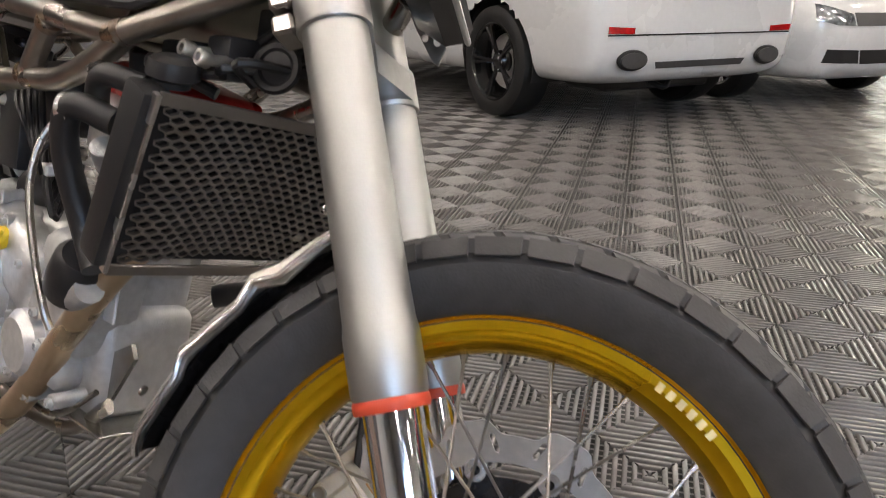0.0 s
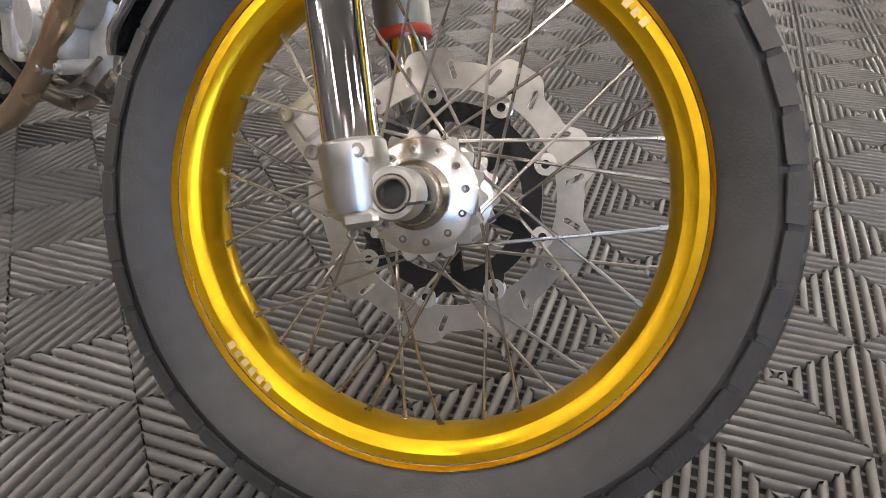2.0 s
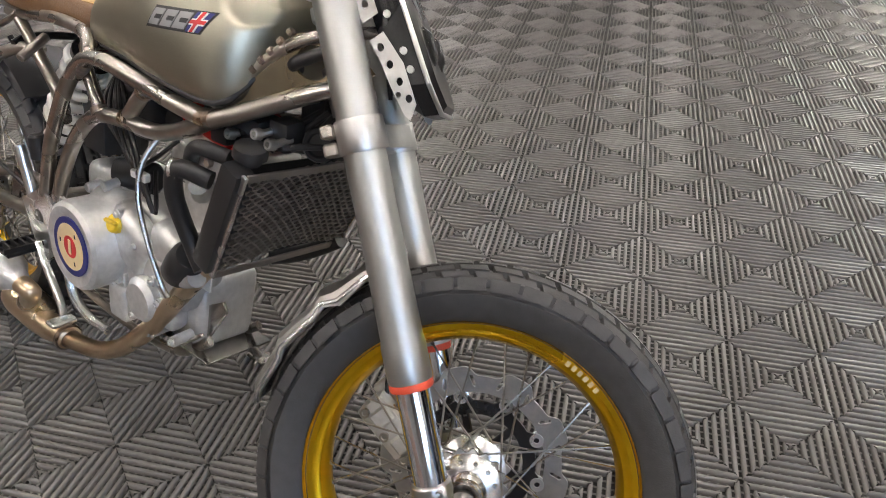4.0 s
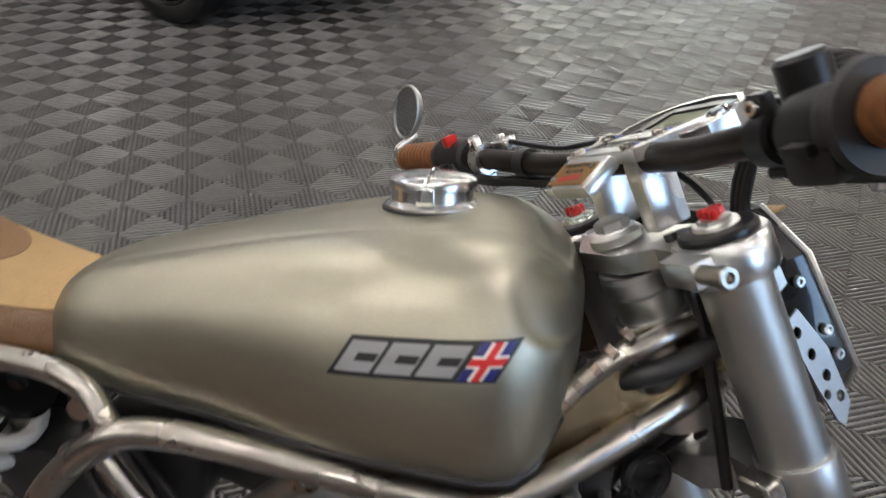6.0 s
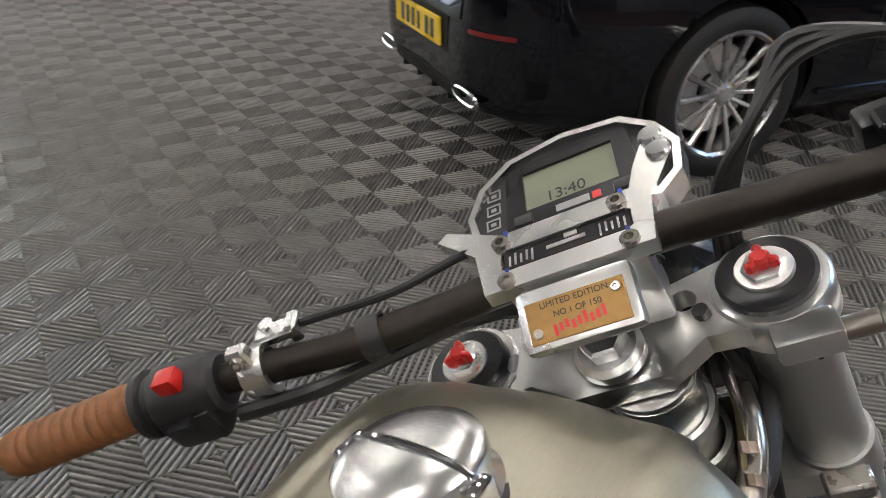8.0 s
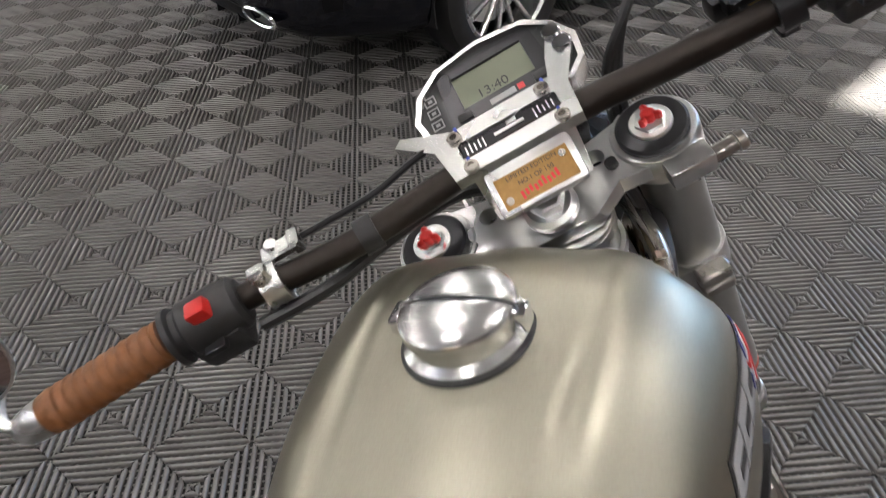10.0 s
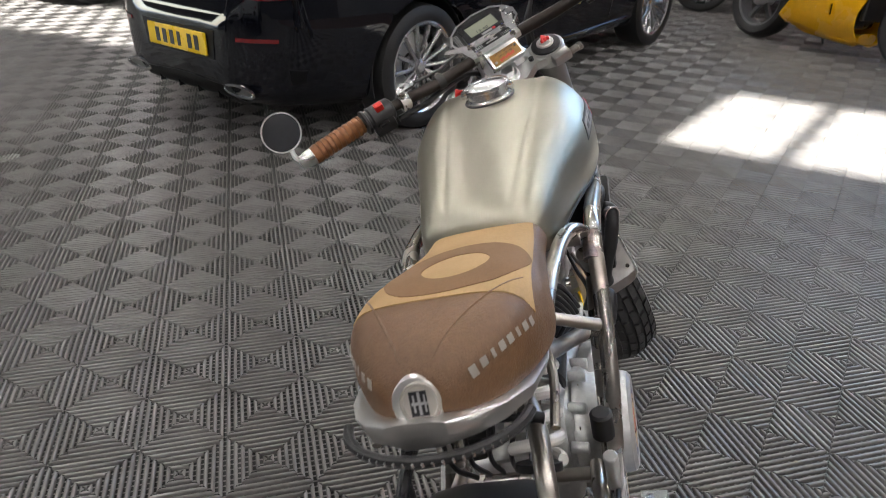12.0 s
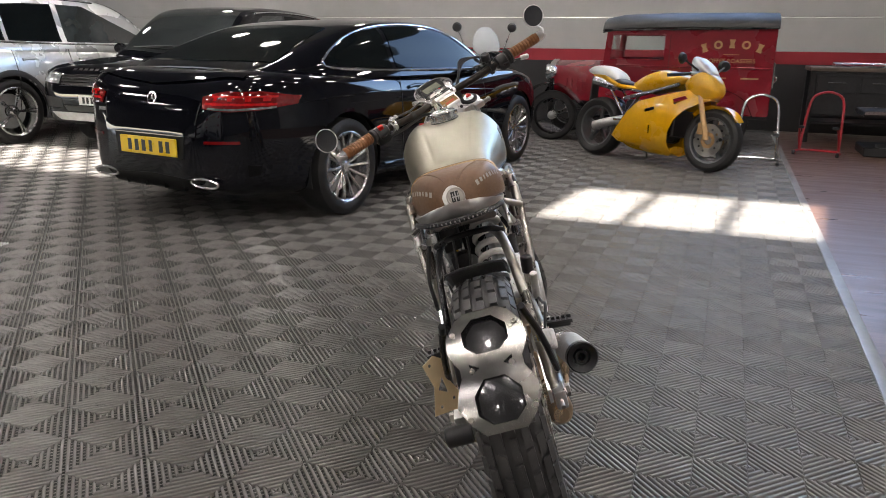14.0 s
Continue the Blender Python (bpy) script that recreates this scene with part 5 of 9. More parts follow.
# ---- frame, engine, exhaust and running gear ----
chassis = under("frame", bike, "clear-lacquered bare steel tube frame with visible welds")
R1 = 0.0135
for sy in (-1, 1):
    f = lambda *pts: [(x, sy * y, z) for x, y, z in pts]
    for nm, pts, r in (
        ("upper_tube", f((0.262, 0.045, 0.838), (0.17, 0.108, 0.797), (0.085, 0.155, 0.757), (0.055, 0.160, 0.750), (-0.02, 0.166, 0.757), (-0.10, 0.168, 0.768), (-0.20, 0.166, 0.776), (-0.262, 0.168, 0.765), (-0.315, 0.172, 0.715), (-0.352, 0.175, 0.655), (-0.395, 0.176, 0.575), (-0.440, 0.172, 0.470)), R1),
        ("lower_tube", f((0.070, 0.157, 0.752), (0.009, 0.160, 0.720), (-0.07, 0.160, 0.694), (-0.165, 0.160, 0.688), (-0.245, 0.160, 0.675), (-0.315, 0.160, 0.625), (-0.375, 0.162, 0.540), (-0.43, 0.162, 0.43)), R1),
        ("seat_rail", f((-0.262, 0.160, 0.764), (-0.30, 0.140, 0.792), (-0.36, 0.125, 0.799), (-0.47, 0.115, 0.795), (-0.60, 0.108, 0.778), (-0.70, 0.085, 0.764)), 0.0115),
        ("rear_strut", f((-0.615, 0.108, 0.770), (-0.42, 0.140, 0.672), (-0.35, 0.165, 0.640)), 0.0115),
        ("cross_strut", f((-0.29, 0.150, 0.742), (-0.235, 0.158, 0.680)), 0.0115),
        ("short_strut", f((-0.155, 0.160, 0.692), (-0.085, 0.167, 0.760)), 0.0125),
        ("head_tube_stay", f((0.270, 0.040, 0.905), (0.19, 0.095, 0.885), (0.13, 0.110, 0.845), (0.065, 0.148, 0.765)), 0.009),
        ("down_strut", f((-0.435, 0.165, 0.45), (-0.46, 0.155, 0.36), (-0.42, 0.14, 0.27)), R1),
        ("belly_rail", f((-0.42, 0.13, 0.26), (-0.30, 0.11, 0.225), (-0.12, 0.10, 0.235), (-0.02, 0.09, 0.30)), 0.010)):
        part(nm, tube(pts, r, 14, 7), STEEL, chassis, "lacquered steel tube")
    for p, q in (((0.075, 0.158, 0.753), (0.045, 0.160, 0.748)), ((-0.262, 0.166, 0.765), (-0.30, 0.165, 0.735)), ((-0.085, 0.166, 0.758), (-0.093, 0.165, 0.752)), ((-0.16, 0.160, 0.690), (-0.152, 0.161, 0.697)), ((-0.235, 0.160, 0.679), (-0.243, 0.158, 0.688)), ((-0.35, 0.17, 0.648), (-0.362, 0.168, 0.652))):
        part("weld", tube([(p[0], sy * p[1], p[2]), (q[0], sy * q[1], q[2])], R1 * 1.13, 14), WELD, chassis, "heat-tinted weld")
    # gusset sheet by the steering head
    g = [(0.055, 0.752), (0.085, 0.795), (0.165, 0.888), (0.225, 0.900), (0.275, 0.850), (0.262, 0.835), (0.17, 0.795)]
    hole = circle(0.195, 0.852, 0.024, 22)
    gm_ = Matrix(((1, 0, 0, 0), (0, 0, -1, 0), (0, 1, 0, 0), (0, 0, 0, 1)))
    bmg = plate(g, [hole], 0.004, gm_)
    for v in bmg.verts:
        v.co.y = sy * (0.150 - (v.co.x - 0.055) * 0.47) + v.co.y
    part("gusset", bmg, BRONZE, chassis, "bronze-tinted steel gusset")
    for k in range(10):
        t = k / 9
        part("weld_bead", rod((0.06 + 0.10 * t, sy * (0.152 - 0.047 * t), 0.757 + 0.13 * t), (0.064 + 0.10 * t, sy * (0.150 - 0.047 * t), 0.762 + 0.13 * t), 0.006, 8), WELD, chassis)
part("head_tube", lathe([(0.022, -0.075), (0.034, -0.075), (0.034, -0.06), (0.030, -0.055), (0.030, 0.055), (0.034, 0.06), (0.034, 0.078), (0.022, 0.078)], ST @ Matrix.Translation((FX - 0.025, 0, 0.632)), 30, loop=True), ALU, chassis, "machined steering head")
for z in (0.575, 0.62, 0.66, 0.70):
    part("head_ring", lathe([(0.03, -0.005), (0.0345, -0.005), (0.0345, 0.005), (0.03, 0.005)], ST @ Matrix.Translation((FX - 0.025, 0, z)), 30, loop=True), ALU, chassis)
for x, z in ((-0.30, 0.775), (-0.46, 0.44), (-0.42, 0.27), (-0.70, 0.765)):
    part("cross_tube", rod((x, -0.15 if x > -0.6 else -0.085, z), (x, 0.15 if x > -0.6 else 0.085, z), 0.011, 12), STEEL, chassis)
part("intake_duct", tube([(0.160, -0.080, 0.835), (0.172, -0.098, 0.848), (0.200, -0.098, 0.862), (0.235, -0.088, 0.880), (0.262, -0.070, 0.892)], 0.0095, 14), BLACKP, chassis, "black rubber duct in the gusset")

# engine
engine = under("engine", bike, "silver single-cylinder engine with cast cases")
def lump(c, s, bev, rx=0, ry=0, rz=0, seg=3):
    return box((0, 0, 0), s, bev, seg, pose(*c, rx, ry, rz))
for nm, bm_ in (("crankcase", lump((-0.235, 0, 0.405), (0.34, 0.21, 0.20), 0.035)), ("oil_sump", lump((-0.14, 0, 0.34), (0.20, 0.20, 0.15), 0.03)), ("gearbox_housing", lump((-0.36, 0, 0.45), (0.16, 0.17, 0.15), 0.03)), ("balancer_housing", lump((-0.10, -0.08, 0.43), (0.13, 0.12, 0.14), 0.03, 0, 14))):
    part(nm, bm_, CAST, engine, "", None, 40)
part("cylinder", join(lathe([(0, 0.0), (0.082, 0.0), (0.085, 0.008), (0.080, 0.016), (0.074, 0.07), (0.075, 0.115), (0.083, 0.122), (0.083, 0.132), (0, 0.132)], pose(-0.09, -0.005, 0.475, 0, 10, 0), 40), lump((-0.075, 0, 0.535), (0.13, 0.13, 0.12), 0.02, 0, 10)), CAST, engine, "smooth cast cylinder", None, 40)
part("cylinder_head", join(lump((-0.055, 0, 0.632), (0.165, 0.185, 0.085), 0.02, 0, 10), lump((-0.075, -0.085, 0.625), (0.07, 0.03, 0.06), 0.010, 0, 10), lump((-0.03, -0.09, 0.60), (0.04, 0.02, 0.035), 0.006, 0, 10)), CAST, engine, "cylinder head", None, 40)
part("cam_cover", join(lump((-0.042, 0, 0.692), (0.13, 0.16, 0.045), 0.014, 0, 10), rod((-0.10, -0.08, 0.700), (-0.10, -0.02, 0.700), 0.02, 16, bev=0.004), rod((0.01, -0.085, 0.665), (0.01, -0.02, 0.665), 0.016, 16, bev=0.004)), REDP, engine, "red cam cover", None, 40)
ccx = frame_to((-0.305, -0.10, 0.412), (0, -1, 0.02), (1, 0, 0))
part("clutch_cover", lathe([(0, 0.098), (0.060, 0.098), (0.068, 0.102), (0.078, 0.102), (0.0855, 0.096), (0.088, 0.086), (0.088, 0.03), (0.10, 0.012), (0.10, 0.0), (0, 0.0)], ccx, 56), CAST, engine, "round clutch cover")
for r0, r1, z, mt, lb in ((0.046, 0.058, 0.1, BLUEM, "navy outer ring of the roundel"), (0.022, 0.046, 0.1002, CREAM, "cream ring of the roundel"), (0.0, 0.022, 0.1004, REDM, "red centre of the roundel")):
    part("roundel_ring", lathe([(r0, z - 0.003), (r0, z + 0.0012), (r1, z + 0.0012), (r1, z - 0.003)], ccx, 48, loop=True), mt, engine, lb)
for a in (0.4, 2.5, 4.6):
    part("roundel_mark", box((0.034 * math.cos(a), 0.034 * math.sin(a), 0.1018), (0.008, 0.004, 0.0006), 0, 1, ccx), INK_HOLLOW, engine)
part("roundel_mark", box((0, 0, 0.1022), (0.03, 0.009, 0.0008), 0, 1, ccx), CREAM, engine)
for k in range(8):
    a = k * math.pi / 4 + 0.2
    part("cover_screw", bolt(ccx @ Vector((0.094 * math.cos(a), 0.094 * math.sin(a), 0.010)), (0, -1, 0), 0.0055, 0.006), STEEL, engine)
part("side_cover", join(lump((-0.165, -0.115, 0.375), (0.17, 0.06, 0.15), 0.025), lump((-0.20, -0.13, 0.45), (0.12, 0.05, 0.10), 0.022, 0, 25), rod((-0.145, -0.10, 0.355), (-0.145, -0.168, 0.355), 0.045, 30, bev=0.01), lump((-0.225, -0.135, 0.315), (0.055, 0.06, 0.07), 0.012)), CAST, engine, "cast clutch side cover", None, 40)
part("pump_cover", join(rod((-0.07, -0.09, 0.425), (-0.07, -0.15, 0.425), 0.042, 28, bev=0.012), tube([(-0.06, -0.13, 0.43), (-0.02, -0.15, 0.45), (0.02, -0.155, 0.47)], 0.017, 14)), CAST, engine, "water pump cover")
for x, z in ((-0.24, 0.345), (-0.185, 0.305), (-0.13, 0.29), (-0.10, 0.365), (-0.115, 0.405), (-0.165, 0.455), (-0.215, 0.50), (-0.25, 0.30), (-0.06, 0.305)):
    part("case_screw", join(rod((x, -0.11, z), (x, -0.155, z), 0.010, 12), bolt((x, -0.155, z), (0, -1, 0), 0.006, 0.006)), CAST, engine)
for k in range(6):
    x = -0.235 + 0.024 * k
    part("case_rib", box((x, -0.148, 0.335 + 0.008 * (k % 2)), (0.005, 0.010, 0.075), 0.002), CAST, engine)
for k in range(9):
    a = radians(20 + 36 * k)
    part("cover_boss", rod((-0.305 + 0.104 * math.cos(a), -0.09, 0.412 + 0.104 * math.sin(a)), (-0.305 + 0.104 * math.cos(a), -0.128, 0.412 + 0.104 * math.sin(a)), 0.010, 12, bev=0.002), CAST, engine)
for x, z in ((-0.125, 0.49), (-0.05, 0.50), (-0.13, 0.60), (-0.035, 0.585), (-0.11, 0.66), (-0.02, 0.645)):
    part("head_stud", nut((x, -0.092, z), (0, -1, 0), 0.008, 0.012), STEEL, engine)
part("head_flange", box((-0.068, -0.088, 0.592), (0.15, 0.012, 0.010), 0.003, 1, Matrix.Identity(4)), CAST, engine)
part("head_port", rod((-0.045, -0.085, 0.625), (-0.045, -0.112, 0.622), 0.022, 18, bev=0.004), CAST, engine, "round cover on the cylinder head")
part("water_elbow", tube([(-0.02, -0.10, 0.60), (0.0, -0.13, 0.605), (0.02, -0.15, 0.63)], 0.015, 12), CAST, engine)
part("sensor_lead", tube([(-0.18, -0.13, 0.57), (-0.16, -0.14, 0.60), (-0.13, -0.12, 0.63), (-0.10, -0.10, 0.66)], 0.004, 8), CABLE, engine)
oc = frame_to((-0.222, -0.150, 0.478), (0.1, -0.85, 0.5))
part("oil_cap", join(lathe([(0, 0.014), (0.015, 0.014), (0.019, 0.010), (0.019, 0.0), (0, 0.0)], oc, 14), box((0, 0, 0.018), (0.03, 0.008, 0.012), 0.003, 1, oc)), YELLOWP, engine, "yellow oil filler cap")
part("breather_pipe", tube([(-0.130, -0.115, 0.665), (-0.140, -0.145, 0.62), (-0.135, -0.160, 0.56), (-0.105, -0.165, 0.49), (-0.070, -0.165, 0.425), (-0.060, -0.160, 0.40)], 0.0048, 10), STEEL, engine, "bent metal oil pipe")
part("alternator_cover", join(rod((-0.23, 0.09, 0.40), (-0.23, 0.155, 0.40), 0.075, 40, bev=0.015), lump((-0.38, 0.11, 0.40), (0.12, 0.06, 0.12), 0.02)), CAST, engine, "left engine cover", None, 40)
part("throttle_body", join(rod((-0.15, 0, 0.63), (-0.24, 0, 0.655), 0.03, 20, bev=0.004), lump((-0.29, 0, 0.66), (0.12, 0.14, 0.10), 0.02)), BLACKP, engine, "black throttle body and airbox", None, 40)
part("starter_motor", rod((-0.34, -0.06, 0.52), (-0.22, -0.06, 0.545), 0.03, 20, bev=0.006), BLACKM, engine)
part("coil_lead", tube([(-0.06, -0.03, 0.71), (-0.02, -0.10, 0.735), (0.06, -0.10, 0.72), (0.11, -0.07, 0.70)], 0.007, 8), CABLE, engine)
for k in range(5):
    part("loom", tube([(-0.30 + 0.02 * k, -0.06, 0.56), (-0.27 + 0.03 * k, -0.10 - 0.006 * k, 0.60 - 0.02 * k), (-0.33 + 0.02 * k, -0.10, 0.66), (-0.36, -0.04, 0.72)], 0.005, 8), CABLE, engine, "black wiring")
part("connector", box((-0.19, -0.12, 0.575), (0.045, 0.016, 0.016), 0.003, 1), WHITEP, engine, "white electrical connector")

# radiator
rad = under("radiator", bike, "black radiator behind a bronze-grey hexagon guard")
rc = Vector((0.128, -0.010, 0.603))
rz = (Vector((0.166, 0, 0.692)) - Vector((0.092, 0, 0.515))).normalized()
rx = Vector((rz.z, 0, -rz.x))
RM = Matrix(((rx.x, 0, rz.x, rc.x), (rx.y, 1, rz.y, rc.y), (rx.z, 0, rz.z, rc.z), (0, 0, 0, 1)))
part("core", box((-0.018, 0, 0), (0.024, 0.29, 0.185), 0.002), FINS, rad, "dark finned core", RM)
for sy in (-1, 1):
    part("side_tank", box((-0.022, sy * 0.160, 0.0), (0.040, 0.036, 0.20), 0.008, 2), BLACKP, rad, "black side tank", RM)
    part("guard_edge", box((0.0, sy * 0.166, 0.0), (0.010, 0.006, 0.205), 0.001), ALU, rad, "bright folded edge of the guard", RM)
for z in (-0.099, 0.099):
    part("guard_border", box((0.002, 0, z), (0.004, 0.33, 0.014), 0.001), MESHM, rad, "guard border", RM)
gb_ = bmesh.new()
px, pz = 0.0185, 0.0098
for i in range(-8, 9):
    for j in range(-10, 11):
        cy, cz = i * px + (px / 2 if j % 2 else 0), j * pz * 0.88
        if abs(cy) > 0.158 or abs(cz) > 0.092:
            continue
        ring = []
        for ky, kz in ((0.5, 0.22), (0.5, -0.22), (0.0, -0.58), (-0.5, -0.22), (-0.5, 0.22), (0.0, 0.58)):
            o = (cy + ky * px, cz + kz * pz * 1.1)
            h_ = (cy + ky * px * 0.80, cz + kz * pz * 1.1 * 0.66)
            ring.append((gb_.verts.new((0.003, o[0], o[1])), gb_.verts.new((0.003, h_[0], h_[1])), gb_.verts.new((-0.001, h_[0], h_[1]))))
        for k in range(6):
            a, b = ring[k], ring[(k + 1) % 6]
            gb_.faces.new((a[0], b[0], b[1], a[1]))
            gb_.faces.new((a[1], b[1], b[2], a[2]))
bmesh.ops.remove_doubles(gb_, verts=gb_.verts, dist=0.0004)
part("hexagon_guard", gb_, MESHM, rad, "bronze-grey hexagon guard", RM)
part("filler_cap", join(lathe([(0, 0.030), (0.016, 0.030), (0.024, 0.026), (0.026, 0.018), (0.026, 0.010), (0.018, 0.006), (0.018, 0), (0, 0)], RM @ frame_to((-0.03, -0.135, 0.098), (-0.2, -0.1, 1)), 12)), BLACKP, rad, "black radiator cap")
for pts, r in (([(0.075, -0.165, 0.66), (0.03, -0.19, 0.67), (0.01, -0.185, 0.62), (0.02, -0.165, 0.54), (0.05, -0.165, 0.50)], 0.0145), ([(0.10, -0.15, 0.70), (0.05, -0.17, 0.705), (0.0, -0.15, 0.66)], 0.0125), ([(0.10, 0.15, 0.52), (0.03, 0.14, 0.47), (-0.03, 0.11, 0.44)], 0.016)):
    part("hose", tube(pts, r, 14, 7), BLACKP, rad, "black coolant hose")
part("hose_clip", lathe([(0.0145, -0.006), (0.0168, -0.006), (0.0168, 0.006), (0.0145, 0.006)], frame_to((0.022, -0.19, 0.667), (0.05, 0.03, -0.0)), 20, loop=True), ALU, rad)
part("hose_boot", lathe([(0, -0.040), (0.024, -0.040), (0.031, -0.03), (0.033, 0.0), (0.031, 0.03), (0.024, 0.040), (0, 0.040)], frame_to((-0.022, -0.150, 0.476), (0.55, -0.1, 0.6)), 24), BLACKP, rad, "black rubber boot below the radiator")
part("horn", lathe([(0, -0.02), (0.014, -0.02), (0.024, -0.008), (0.027, 0.0), (0.024, 0.005), (0.019, 0.005), (0.016, 0.002), (0.008, 0.003), (0, 0.005)], frame_to((0.205, -0.07, 0.735), (0.5, -0.8, 0.1)), 28), BLACKM, rad, "black round horn")
for k in range(6):
    part("wire", tube([(0.02 + 0.03 * k, -0.12 + 0.01 * k, 0.735 - 0.004 * k), (0.07 + 0.025 * k, -0.11, 0.72 + 0.008 * (k % 3)), (0.13 + 0.02 * k, -0.08 + 0.01 * k, 0.735), (0.19 + 0.012 * k, -0.05, 0.78)], 0.005, 8), CABLE, rad, "black wiring under the tank")
for c, s in (((0.09, -0.09, 0.735), (0.06, 0.05, 0.035)), ((0.15, -0.085, 0.738), (0.04, 0.04, 0.045)), ((0.17, -0.03, 0.77), (0.05, 0.05, 0.05)), ((0.05, -0.12, 0.72), (0.04, 0.03, 0.03))):
    part("electrical_box", box(c, s, 0.006, 2), BLACKP, rad)
for x, z in ((0.075, 0.726), (0.135, 0.742), (0.165, 0.735)):
    part("bright_fixing", join(bolt((x, -0.125, z), (0, -1, 0.2), 0.009, 0.012), rod((x, -0.09, z), (x, -0.125, z), 0.006, 10)), ALU, rad)

# exhaust
exhaust = under("exhaust", bike, "heat-tinted stainless exhaust with bare silencer")
part("header_pipe", tube([(0.015, -0.02, 0.60), (0.052, -0.055, 0.575), (0.055, -0.085, 0.525), (0.007, -0.10, 0.461), (-0.062, -0.10, 0.378), (-0.138, -0.10, 0.284), (-0.195, -0.10, 0.228), (-0.25, -0.10, 0.184), (-0.32, -0.101, 0.147), (-0.40, -0.102, 0.127), (-0.46, -0.104, 0.120)], 0.0185, 18, 8), PIPE, exhaust, "heat-tinted header pipe")
part("collector", lathe([(0.0205, 0.0), (0.026, 0.004), (0.027, 0.03), (0.036, 0.06), (0.036, 0.07), (0.040, 0.10), (0.040, 0.19), (0.034, 0.22), (0.022, 0.235), (0, 0.235)], frame_to((-0.425, -0.103, 0.123), (-0.30, -0.015, 0.03)), 30), PIPE, exhaust, "tinted collector")
for t in (0.0, 0.05):
    part("collector_band", lathe([(0.02, -0.005), (0.030 + 0.09 * min(t, 0.18), -0.005), (0.030 + 0.09 * min(t, 0.18), 0.005), (0.02, 0.005)], frame_to(Vector((-0.425, -0.103, 0.123)) + Vector((-0.30, -0.015, 0.03)).normalized() * (t + 0.01), (-0.30, -0.015, 0.03)), 26, loop=True), WELD, exhaust)
part("link_pipe", tube([(-0.58, -0.112, 0.142), (-0.55, -0.135, 0.165), (-0.49, -0.158, 0.205), (-0.445, -0.172, 0.240), (-0.435, -0.180, 0.256), (-0.48, -0.186, 0.265)], 0.019, 16), PIPE, exhaust, "tinted link pipe")
sil = frame_to((-0.478, -0.186, 0.266), (-0.19, -0.024, 0.036), (0, 0, 1))
part("silencer", lathe([(0.018, -0.02), (0.026, 0.0), (0.040, 0.022), (0.0425, 0.035), (0.0425, 0.168), (0.0425, 0.180), (0.040, 0.184), (0.036, 0.184), (0.034, 0.180), (0.028, 0.168), (0.028, 0.12), (0, 0.12)], sil, 36), CAST, exhaust, "bare metal silencer")
part("silencer_end", lathe([(0.024, 0.168), (0.0435, 0.172), (0.0435, 0.190), (0.040, 0.193), (0.024, 0.182)], sil, 36, loop=True), BLACKM, exhaust, "black end cap")
part("silencer_core", lathe([(0.011, 0.14), (0.018, 0.14), (0.018, 0.182), (0.011, 0.182)], sil, 28, loop=True), BLACKM, exhaust)

# skid plate
skid = under("skid_plate", bike, "bare aluminium skid plate with a round recess")
part("skid_side", plate([(-0.13, 0.295), (-0.02, 0.322), (0.03, 0.326), (0.09, 0.333), (0.132, 0.402), (0.120, 0.418), (0.075, 0.392), (0.02, 0.398), (-0.05, 0.384), (-0.13, 0.335)], [circle(0.048, 0.362, 0.012, 18), [(-0.09, 0.318), (-0.03, 0.335), (-0.04, 0.362), (-0.09, 0.345)]], 0.006, pose(-0.125, -0.045, -0.039, 90, 0, 0)), FENDM, skid, "grey cut-out bracket under the engine")
part("skid_boss", lathe([(0.010, -0.004), (0.026, -0.004), (0.026, 0.004), (0.018, 0.006), (0.010, 0.006)], frame_to((-0.077, -0.050, 0.323), (0, -1, 0)), 26, loop=True), FENDM, skid, "round boss of the bracket")
part("boss_screw", bolt((-0.077, -0.048, 0.323), (0, -1, 0), 0.009, 0.008), STEEL, skid)
part("belly_edge", tube([(-0.02, -0.075, 0.315), (-0.09, -0.08, 0.262), (-0.16, -0.08, 0.250), (-0.20, -0.075, 0.275)], 0.004, 8, 3), STEEL, skid, "thin folded edge of the belly pan")
part("belly_pan", box((-0.10, 0.0, 0.262), (0.20, 0.15, 0.004), 0.001), FENDM, skid, "thin grey belly pan")
part("side_tab", box((-0.016, -0.075, 0.428), (0.024, 0.004, 0.045), 0.001, 1), WHITEP, skid, "pale sticker on the bracket")

# swingarm, chain, shock
arm = under("swingarm", bike, "bare steel swingarm")
for sy in (-1, 1):
    part("arm_tube", tube([(-0.44, sy * 0.115, 0.40), (-0.56, sy * 0.122, 0.385), (-0.72, sy * 0.125, 0.36), (-0.90, sy * 0.122, 0.334)], 0.018, 14), STEEL, arm)
    part("arm_brace", tube([(-0.47, sy * 0.11, 0.455), (-0.60, sy * 0.122, 0.45), (-0.74, sy * 0.128, 0.40), (-0.83, sy * 0.125, 0.355)], 0.011, 12), STEEL, arm)
    part("axle_block", box((-0.885, sy * 0.122, 0.332), (0.075, 0.028, 0.046), 0.006, 2), ALU, arm, "machined axle block")
    part("axle_nut", nut((-0.875, sy * 0.136, 0.332), (0, sy, 0), 0.016, 0.014), STEEL, arm)
    part("adjuster", rod((-0.915, sy * 0.122, 0.332), (-0.95, sy * 0.122, 0.330), 0.005, 10), STEEL, arm)
part("arm_bridge", rod((-0.545, -0.12, 0.40), (-0.545, 0.12, 0.40), 0.018, 14), STEEL, arm)
part("chain_upper", tube([(-0.42, 0.085, 0.425), (-0.65, 0.085, 0.415), (-0.875, 0.085, 0.418)], 0.010, 6, 4, flat=0.6), CHAINM, arm, "oily drive chain")
